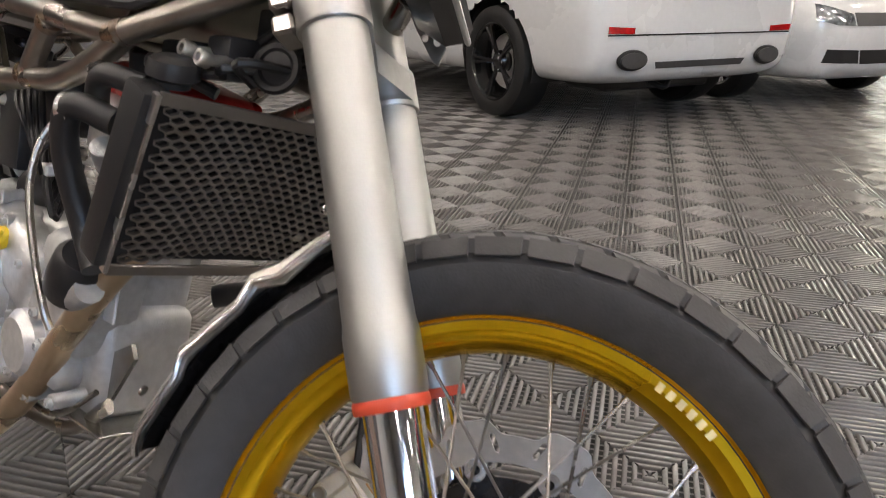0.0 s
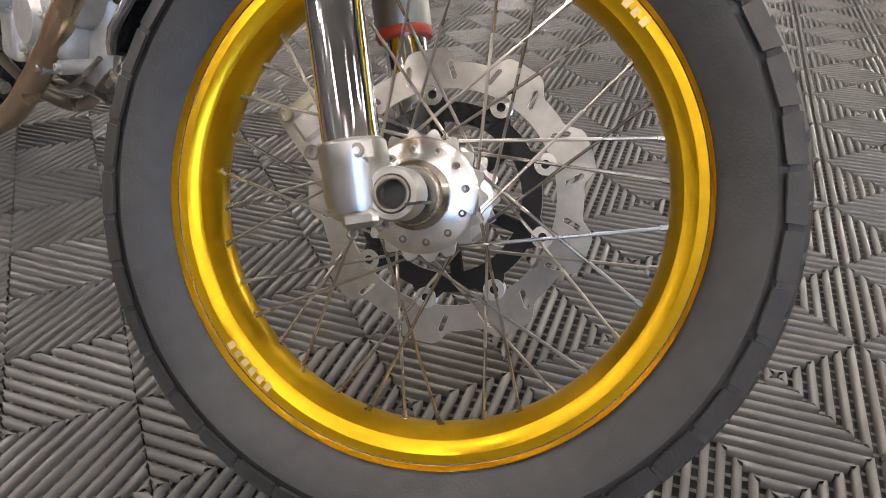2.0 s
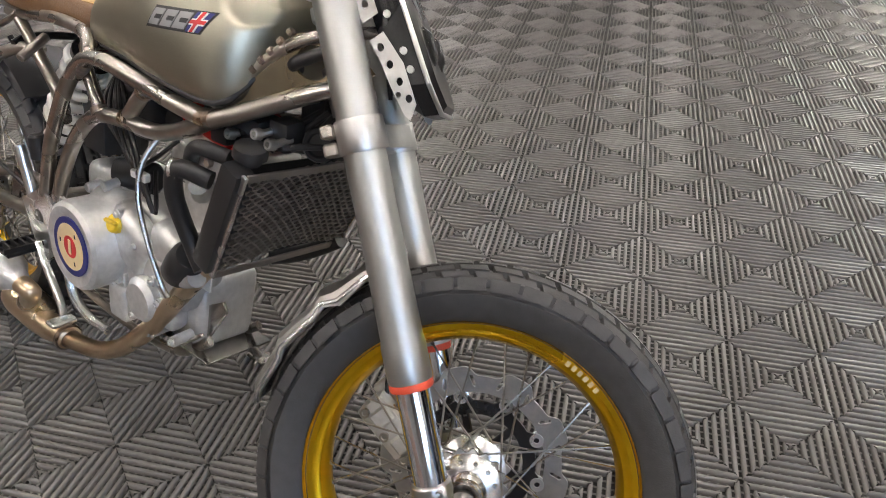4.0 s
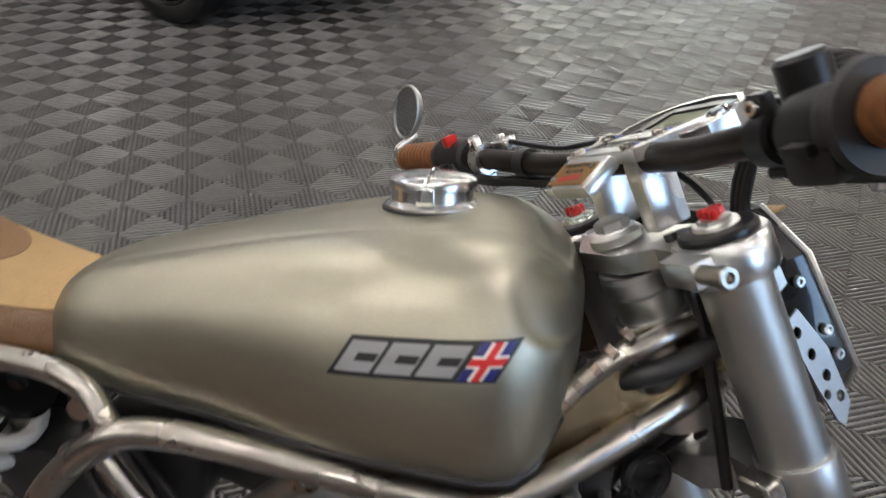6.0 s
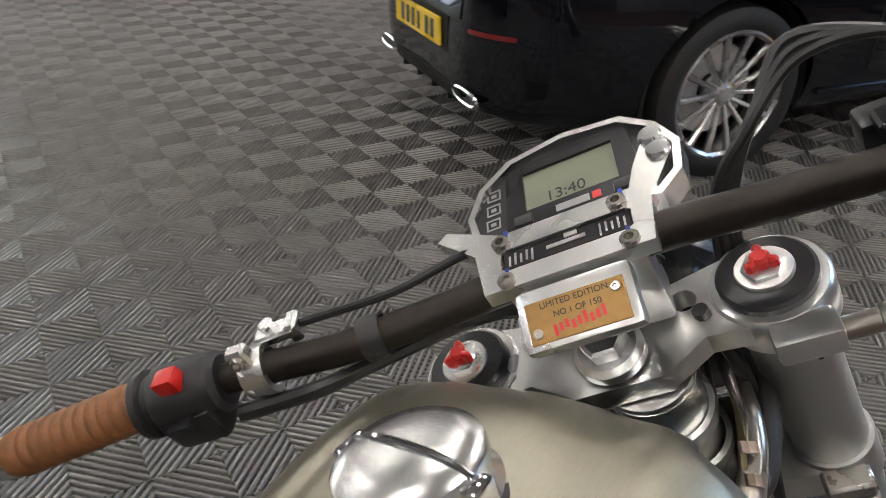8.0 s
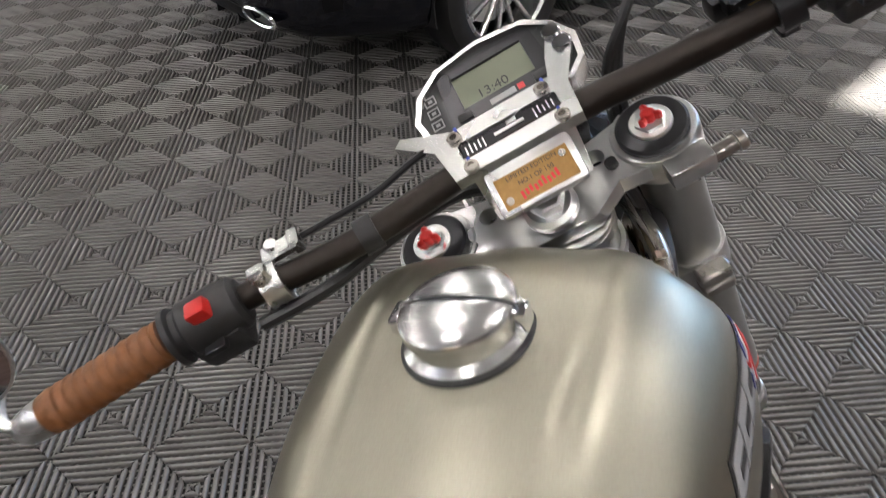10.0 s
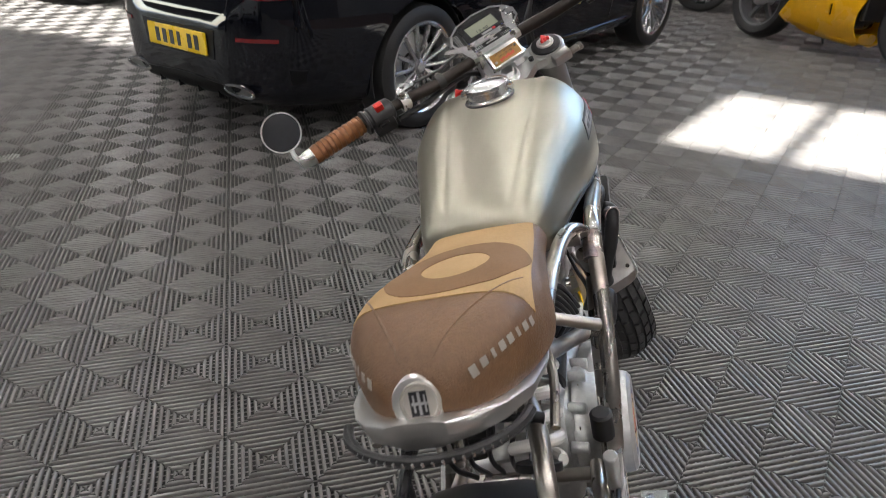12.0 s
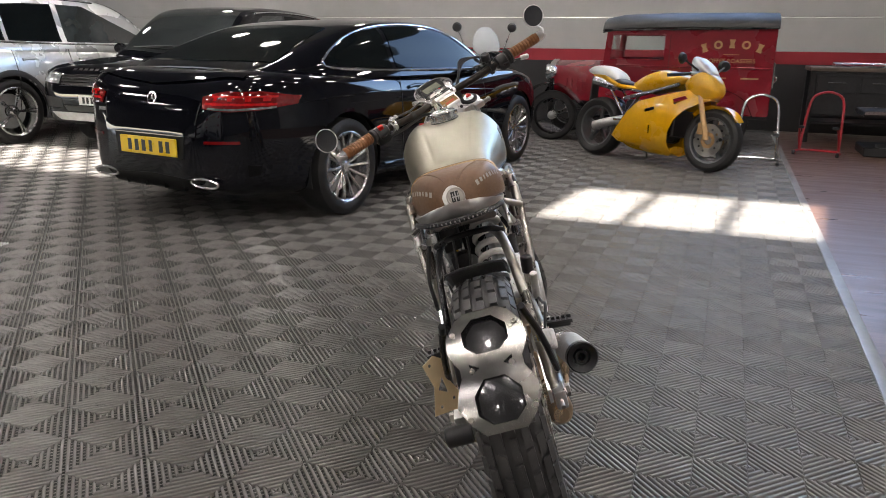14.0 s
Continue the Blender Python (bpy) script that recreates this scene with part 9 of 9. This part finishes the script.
def sport_bike():
    ob = thing("sport_motorcycle", pose(*YB_AT, 0, 0, 0, YB_TURN) @ Matrix.Rotation(radians(-7), 4, "X"), "yellow faired sport motorcycle with white tail and gold brakes", "motorcycle")
    spoked(ob, 0.70, 0.30, 0.30, 0.215, 0.125, DARKW, 5, DISCM)
    spoked(ob, -0.70, 0.31, 0.312, 0.215, 0.185, DARKW, 5)
    for s in (-1, 1):
        # a bowed side panel cut round the front wheel, with slots
        outline = [(0.66, 0.665), (0.60, 0.76), (0.46, 0.745), (0.30, 0.70), (0.12, 0.655), (-0.06, 0.60), (-0.17, 0.50), (-0.27, 0.36), (-0.36, 0.235), (-0.30, 0.185), (-0.10, 0.145), (0.14, 0.115), (0.30, 0.10), (0.345, 0.125), (0.325, 0.22), (0.335, 0.34), (0.385, 0.46), (0.47, 0.56), (0.57, 0.625)]
        slots = [[(0.36, 0.60), (0.47, 0.66), (0.44, 0.69), (0.33, 0.645)], [(0.04, 0.50), (0.15, 0.535), (0.14, 0.565), (0.03, 0.53)], [(0.10, 0.30), (0.12, 0.30), (0.12, 0.38), (0.10, 0.38)]]
        panel = plate(outline, slots, 0.012, pose(0, 0, 0, 90, 0, 0))
        bmesh.ops.subdivide_edges(panel, edges=[e for e in panel.edges if e.calc_length() > 0.06], cuts=3, use_grid_fill=True)
        bmesh.ops.triangulate(panel, faces=panel.faces)
        for v in panel.verts:
            z, x = v.co.z, v.co.x
            v.co.y = s * (0.225 - 0.55 * (z - 0.46) ** 2 - 0.16 * max(0.0, 0.24 - z) ** 1.2 * 4 - 0.32 * max(0.0, x - 0.30) ** 1.6 * 2.2) + v.co.y
        part("side_fairing", panel, YELBIKE, ob, "yellow side fairing with dark slots", None, 60)
    part("belly_pan", hull([-0.33, -0.2, 0.0, 0.2, 0.33], [0.17, 0.125, 0.11, 0.10, 0.12], [0.24, 0.22, 0.20, 0.18, 0.20], [0.07, 0.11, 0.13, 0.14, 0.10], 20), YELBIKE, ob, "yellow belly pan", None, 60)
    part("radiator", box((0.33, 0, 0.42), (0.04, 0.30, 0.26), 0.01), BLACKP, ob)
    part("upper_fairing", hull([0.40, 0.47, 0.54, 0.62, 0.68, 0.715], [0.72, 0.675, 0.655, 0.66, 0.685, 0.72], [0.86, 0.915, 0.93, 0.895, 0.835, 0.775], [0.14, 0.165, 0.16, 0.135, 0.095, 0.05], 36), YELBIKE, ob, "yellow nose fairing", None, 60)
    part("cockpit_well", hull([0.36, 0.42, 0.50], [0.74, 0.74, 0.76], [0.82, 0.85, 0.87], [0.10, 0.13, 0.13], 12), BLACKP, ob, "black cockpit behind the nose")
    part("windscreen", hull([0.40, 0.45, 0.53, 0.61], [0.91, 0.915, 0.91, 0.88], [1.07, 1.055, 1.0, 0.915], [0.10, 0.13, 0.12, 0.075], 20), SCREEN, ob, "clear plastic screen", None, 60)
    for s in (-1, 1):
        part("headlamp", lathe([(0, 0.02), (0.04, 0.014), (0.055, 0.0), (0, -0.01)], frame_to((0.645, s * 0.075, 0.79), (0.85, s * 0.55, -0.1)) @ Matrix.Diagonal((1.2, 0.75, 1, 1)), 24), LENSM, ob, "clear headlamp")
        part("plain_mark", box((0.22, s * 0.207, 0.612), (0.09, 0.004, 0.030), 0.001), INK_HOLLOW, ob, "plain dark mark")
        part("fork_leg", rod((0.70, s * 0.105, 0.30), (0.50, s * 0.105, 0.86), 0.026, 16), GILT, ob, "gold fork leg")
        part("caliper", box((0.63, s * 0.105, 0.40), (0.07, 0.04, 0.11), 0.012, 2), GILT, ob, "gold brake caliper")
        part("handlebar", rod((0.42, s * 0.12, 0.90), (0.33, s * 0.34, 0.86), 0.016, 12), BLACKP, ob)
        part("frame_tube", tube([(0.32, s * 0.12, 0.80), (0.05, s * 0.19, 0.70), (-0.30, s * 0.16, 0.62)], 0.019, 10), BRIGHT, ob, "silver frame tube")
        part("frame_tube", tube([(-0.08, s * 0.17, 0.68), (-0.28, s * 0.15, 0.42), (-0.34, s * 0.14, 0.30)], 0.017, 10), BRIGHT, ob, "silver frame tube")
        part("seat_tube", tube([(-0.10, s * 0.13, 0.70), (-0.45, s * 0.10, 0.74), (-0.76, s * 0.08, 0.82)], 0.013, 8), BRIGHT, ob)
        part("seat_tube", tube([(-0.30, s * 0.14, 0.46), (-0.50, s * 0.10, 0.66), (-0.62, s * 0.09, 0.77)], 0.012, 8), BRIGHT, ob)
        part("silencer", rod((-0.50, s * 0.075, 0.735), (-0.80, s * 0.075, 0.79), 0.05, 20, 0.052, 0.01), BRIGHT, ob, "silver under-seat silencer")
        part("footrest", rod((-0.30, s * 0.16, 0.40), (-0.32, s * 0.25, 0.40), 0.011, 8), BRIGHT, ob)
        part("mirror", lathe([(0, -0.03), (0.05, -0.02), (0.066, 0.0), (0.06, 0.006), (0, 0.006)], frame_to((0.46, s * 0.34, 1.02), (-1, s * 0.2, 0)) @ Matrix.Diagonal((1.25, 0.8, 1, 1)), 24), BLACKP, ob, "black mirror")
        part("mirror_arm", rod((0.52, s * 0.15, 0.93), (0.48, s * 0.31, 1.0), 0.010, 8), BLACKP, ob)
    part("fuel_tank", hull([-0.30, -0.20, -0.05, 0.10, 0.25, 0.34], [0.70, 0.69, 0.69, 0.72, 0.76, 0.80], [0.77, 0.83, 0.895, 0.925, 0.91, 0.86], [0.08, 0.12, 0.17, 0.19, 0.17, 0.10], 30), YELBIKE, ob, "yellow fuel tank", None, 60)
    part("seat", hull([-0.56, -0.50, -0.38, -0.26, -0.20], [0.76, 0.745, 0.735, 0.735, 0.74], [0.81, 0.83, 0.80, 0.785, 0.79], [0.08, 0.11, 0.13, 0.11, 0.07], 20), BLACKP, ob, "black seat pad", None, 60)
    part("tail_fairing", hull([-0.90, -0.82, -0.66, -0.50, -0.30, -0.16], [0.865, 0.81, 0.765, 0.73, 0.70, 0.70], [0.90, 0.912, 0.91, 0.80, 0.765, 0.76], [0.05, 0.085, 0.12, 0.14, 0.14, 0.10], 30), YELBIKE, ob, "yellow tail fairing", None, 60)
    part("tail_cover", hull([-0.93, -0.84, -0.66, -0.52, -0.46], [0.87, 0.84, 0.80, 0.78, 0.775], [0.905, 0.94, 0.945, 0.885, 0.82], [0.06, 0.10, 0.13, 0.13, 0.10], 24), WHITEP, ob, "white single-seat cover", None, 60)
    part("front_mudguard", curved_strip([(0.945, 0, 0.50), (0.88, 0, 0.57), (0.79, 0, 0.612), (0.67, 0, 0.622), (0.56, 0, 0.592), (0.48, 0, 0.53)], 0.14, 0.03), YELBIKE, ob, "yellow front mudguard", None, 60)
    part("engine", box((-0.02, 0, 0.42), (0.56, 0.30, 0.40), 0.06, 3), BLACKM, ob, "dark engine block")
    part("swingarm", tube([(-0.28, -0.02, 0.42), (-0.50, -0.09, 0.37), (-0.70, -0.10, 0.31)], [0.05, 0.045, 0.05], 12), CAST, ob, "cast swingarm")
    part("rear_mudguard", curved_strip([(-0.42, 0, 0.50), (-0.50, 0, 0.60), (-0.64, 0, 0.655)], 0.16, 0.012), CARBON, ob)
    part("plate_hanger", box((-0.86, 0, 0.70), (0.02, 0.12, 0.26), 0.006, 1, Matrix.Translation((0, 0, 0))), BLACKP, ob)
    part("yoke", box((0.45, 0, 0.905), (0.10, 0.24, 0.03), 0.008), CAST, ob)
    part("side_stand", tube([(-0.2, 0.14, 0.28), (-0.22, 0.22, 0.12), (-0.24, 0.30, 0.012)], 0.011, 8), BLACKM, ob)


YB_AT, YB_TURN = (2.96, -4.5), 192
sport_bike()


# dark motorcycle with a clear screen beyond the coupe's bonnet
def screen_bike():
    ob = thing("touring_motorcycle", pose(6.2, -4.2, 0, 0, 0, 160), "dark motorcycle with small clear screen and round mirrors", "motorcycle")
    spoked(ob, 0.70, 0.31, 0.31, 0.22, 0.12, CAST, 7)
    spoked(ob, -0.70, 0.31, 0.31, 0.21, 0.16, CAST, 7)
    part("fuel_tank", hull([-0.22, -0.1, 0.1, 0.26, 0.32], [0.72, 0.72, 0.74, 0.78, 0.82], [0.80, 0.87, 0.93, 0.91, 0.88], [0.07, 0.12, 0.15, 0.12, 0.07], 24), CARBLACK, ob, "black fuel tank", None, 60)
    part("seat", hull([-0.75, -0.6, -0.4, -0.2], [0.74, 0.72, 0.71, 0.72], [0.80, 0.82, 0.79, 0.78], [0.08, 0.12, 0.13, 0.10], 20), BLACKP, ob, "black seat", None, 60)
    part("engine", box((0, 0, 0.45), (0.5, 0.34, 0.4), 0.06, 3), BLACKM, ob)
    part("headlamp", lathe([(0, -0.12), (0.06, -0.10), (0.09, -0.03), (0.095, 0.02), (0.085, 0.03), (0, 0.036)], pose(0.56, 0, 0.95, 0, 90, 0), 28), BLACKM, ob, "black round headlamp")
    part("screen", hull([0.42, 0.5, 0.60, 0.66], [1.02, 1.02, 1.02, 1.02], [1.36, 1.30, 1.17, 1.06], [0.13, 0.17, 0.17, 0.13], 16), SCREEN, ob, "small clear screen", None, 60)
    part("handlebar", tube([(0.30, -0.38, 1.08), (0.40, -0.2, 1.08), (0.45, 0, 1.06), (0.40, 0.2, 1.08), (0.30, 0.38, 1.08)], 0.013, 10), BLACKM, ob)
    for s in (-1, 1):
        part("fork_leg", rod((0.70, s * 0.09, 0.31), (0.46, s * 0.09, 1.05), 0.024, 12), CHROME, ob)
        part("mirror_arm", tube([(0.38, s * 0.26, 1.09), (0.40, s * 0.30, 1.22), (0.38, s * 0.34, 1.30)], 0.007, 8), CHROME, ob)
        part("mirror", lathe([(0, -0.03), (0.04, -0.022), (0.06, 0.0), (0.054, 0.006), (0, 0.006)], frame_to((0.36, s * 0.36, 1.36), (-1, 0, 0)), 24), BLACKP, ob, "round black mirror")
        part("lever", rod((0.42, s * 0.18, 1.075), (0.40, s * 0.38, 1.06), 0.006, 8), CHROME, ob)


screen_bike()


def paddock_stand(name, m, mat, label):
    ob = thing(name, m, label, "stand", "stands beside the van")
    part("frame_hoop", tube([(-0.20, 0.02, 0.03), (-0.19, 0.10, 0.30), (-0.16, 0.20, 0.58), (-0.06, 0.24, 0.66), (0.06, 0.24, 0.66), (0.16, 0.20, 0.58), (0.19, 0.10, 0.30), (0.20, 0.02, 0.03)], 0.014, 10), mat, ob)
    part("base_bar", tube([(-0.21, -0.22, 0.02), (-0.20, 0.02, 0.03), (0.20, 0.02, 0.03), (0.21, -0.22, 0.02)], 0.013, 10, 2), mat, ob)
    for s in (-1, 1):
        part("side_arm", tube([(s * 0.20, 0.02, 0.03), (s * 0.20, -0.10, 0.18), (s * 0.19, -0.22, 0.30)], 0.012, 10), mat, ob)
        part("roller", rod((s * 0.205, -0.22, 0.025), (s * 0.235, -0.22, 0.025), 0.025, 14), BLACKP, ob, "small black wheel")
        part("hook", box((s * 0.17, -0.23, 0.31), (0.06, 0.03, 0.03), 0.006), BLACKP, ob)


paddock_stand("paddock_stand", pose(2.62, -5.62, 0, 0, 0, 222), BRIGHT, "bright steel motorcycle paddock stand on the floor")
paddock_stand("paddock_stand", pose(2.78, -6.75, 0, 0, 0, 212), REDTUBE, "red tubular motorcycle paddock stand beside the van")


def work_bench():
    m = ROOM @ pose(-3.5, -8.1, 0)
    ob = thing("work_bench", m, "dark steel work bench with a pale top and vice", "workbench")
    part("top", box((0, 0, 0.90), (1.6, 0.72, 0.05), 0.008), WOODT, ob, "worn pale timber top")
    for x in (-0.75, 0.75):
        for y in (-0.30, 0.30):
            part("leg", box((x, y, 0.44), (0.06, 0.06, 0.87), 0.006), BENCHM, ob)
    part("front_panel", box((0, 0.31, 0.60), (1.44, 0.03, 0.52), 0.006), BENCHM, ob)
    part("shelf", box((0, 0.02, 0.25), (1.44, 0.56, 0.03), 0.005), BENCHM, ob)
    for k in range(3):
        d = part("drawer", box((-0.48 + 0.48 * k, 0.33, 0.72), (0.44, 0.02, 0.2), 0.006), BENCHM, ob)
        part("drawer_handle", tube([(-0.58 + 0.48 * k, 0.345, 0.74), (-0.48 + 0.48 * k, 0.365, 0.74), (-0.38 + 0.48 * k, 0.345, 0.74)], 0.007, 8), BRIGHT, d)
    tray = thing("tool_tray", m @ pose(0.25, 0.12, 0.925), "bright steel tool tray standing on the bench", "tray")
    part("base", box((0, 0, 0.006), (0.55, 0.3, 0.012), 0.004), BRIGHT, tray)
    part("rim", tube([(-0.27, -0.145, 0.04), (0.27, -0.145, 0.04), (0.27, 0.145, 0.04), (-0.27, 0.145, 0.04)], 0.010, 8, 1, True), BRIGHT, tray)
    for x, y in ((-0.27, -0.145), (0.27, -0.145), (0.27, 0.145), (-0.27, 0.145)):
        part("post", rod((x, y, 0.005), (x, y, 0.045), 0.006, 6), BRIGHT, tray)
    lift = thing("scissor_lift", ROOM @ pose(-4.0, -7.0, 0), "low dark motorcycle lift with bright edge rails", "lift")
    part("base_frame", box((0, 0, 0.05), (1.5, 0.6, 0.1), 0.01), BENCHM, lift)
    part("platform", box((0, 0, 0.46), (1.6, 0.62, 0.06), 0.01), BENCHM, lift)
    for s in (-1, 1):
        part("rail", box((0, s * 0.315, 0.475), (1.6, 0.02, 0.04), 0.004), BRIGHT, lift, "bright edge rail")
        part("scissor_arm", box((0, s * 0.22, 0.27), (1.3, 0.04, 0.06), 0.006, 1, Matrix.Translation((0, 0, 0.27)) @ Matrix.Rotation(radians(s * 15), 4, "Y") @ Matrix.Translation((0, 0, -0.27))), BENCHM, lift)


work_bench()


def wall_lamp(u):
    ob = thing("wall_lamp", ROOM @ pose(u, V0 + 0.0, 1.86), "small copper lamp on a wall bracket, unlit", "wall lamp", "copper wall lamps")
    part("bracket", box((0, 0.012, 0.05), (0.06, 0.024, 0.12), 0.006), BLACKM, ob)
    part("arm", tube([(0, 0.02, 0.08), (0, 0.12, 0.12), (0, 0.16, 0.09)], 0.008, 8), BLACKM, ob)
    part("shade", lathe([(0.02, 0.07), (0.035, 0.05), (0.06, -0.02), (0.056, -0.02), (0.03, 0.045), (0.016, 0.065)], pose(0, 0.16, 0.02), 24, True), COPPER, ob, "copper shade")
    part("bulb", lathe([(0, -0.035), (0.02, -0.025), (0.026, 0.0), (0.018, 0.03), (0, 0.04)], pose(0, 0.16, 0.03), 16), CREAM, ob)
    part("wire_conduit", rod((0, 0.01, 0.1), (0, 0.01, 2.2), 0.006, 6), FRAMEW, ob)
    return ob


lamp_one = wall_lamp(7.57)
for u in (3.55, -0.5):
    copy_thing(lamp_one, ROOM @ pose(u, V0, 1.86))
# ---- ribbed floor tiles ----
def tile_data():
    """One tile: four fields of slanting ribs over a lower grid of bars; lists of corners and faces."""
    vs, fs = [], []
    q, pitch, w = SIDE / 4, SIDE / math.sqrt(2) / 12, 0.0097

    def quad(*p):
        i = len(vs)
        vs.extend(p)
        fs.append((i, i + 1, i + 2, i + 3))
    for sx, sy in ((1, 1), (-1, 1), (-1, -1), (1, -1)):
        cx, cy = sx * q, sy * q
        d = Vector((1, -1, 0)).normalized() if sx * sy > 0 else Vector((1, 1, 0)).normalized()
        nrm = Vector((-d.y, d.x, 0))
        half = q * math.sqrt(2)
        for k in range(12):
            o = (k - 5.5) * pitch
            ln = half - abs(o) - 0.0018
            ends = []
            for side in (-1, 1):
                e = o + side * w / 2
                lim = half - abs(e) - 0.0012
                ends.append((nrm * e, lim))
            (a, la), (b, lb) = ends
            c = Vector((cx, cy, 0))
            low = Vector((0, 0, -0.011))
            p = [c + a - d * la, c + a + d * la, c + b + d * lb, c + b - d * lb]
            k1, dip = nrm * (w * 0.27), Vector((0, 0, -0.0018))
            r = [p[0] + k1, p[1] + k1, p[2] - k1, p[3] - k1]
            # a rounded rib: both flanks, both shoulders and the crown share their edges
            i = len(vs)
            vs.extend((p[0] + low, p[1] + low, p[0] + dip, p[1] + dip, r[0], r[1], r[3], r[2], p[3] + dip, p[2] + dip, p[3] + low, p[2] + low))
            fs.extend((i + j, i + j + 1, i + j + 3, i + j + 2) for j in range(0, 10, 2))
        # bars below, across the ribs
        for k in range(12):
            o = (k - 5.5) * pitch
            ln = half - abs(o)
            a, b = d * (o - 0.0026), d * (o + 0.0026)
            c = Vector((cx, cy, -0.0085))
            quad(c + a - nrm * ln, c + b - nrm * ln, c + b + nrm * ln, c + a + nrm * ln)
    return [tuple(v) for v in vs], fs


tv, tf = tile_data()
tile_me = bpy.data.meshes.new("tile")
tile_me.from_pydata(tv, [], tf)
tile_me.materials.append(TILE)
tile_me.shade_smooth()
tile_me.update()
floor = new("floor")
tagged(floor, "floor of grey ribbed plastic tiles in alternating slants", "floor", kind="structure")
u_first = TILE_EDGE
near, rest = [], []
for i in range(46):
    for j in range(-29, 31):
        u, v = u_first + SIDE * (i + 0.5), SIDE * (j + 0.5)
        if V0 < v - SIDE / 2 and v + SIDE / 2 < V1 and u < U1 - 0.3:
            d = abs(u + 0.9) / 1.0 + abs(v - 0.5) / 1.15
            near.append((d, u, v))
near.sort()
near, rest = near[:300], near[300:]
for _, u, v in near:
    o = new("tile", tile_me)
    o.matrix_world = ROOM @ pose(u, v, 0)
    o.parent = floor
A = np.array(tv)
R45 = np.array(ROOM.to_3x3())
rest = [p for p in rest if p[0] < 15]
V = np.concatenate([(A + (u, v, 0)) for _, u, v in rest])
F = np.concatenate([np.array(tf) + k * len(A) for k in range(len(rest))])
far_me = bpy.data.meshes.new("far_tiles")
far_me.from_pydata(V.tolist(), [], F.tolist())
far_me.materials.append(TILE)
far_me.shade_smooth()
far = new("far_tiles", far_me)
far.matrix_world = ROOM
far.parent = floor
tagged(far, "the rest of the ribbed grey tiles", kind="stuff")
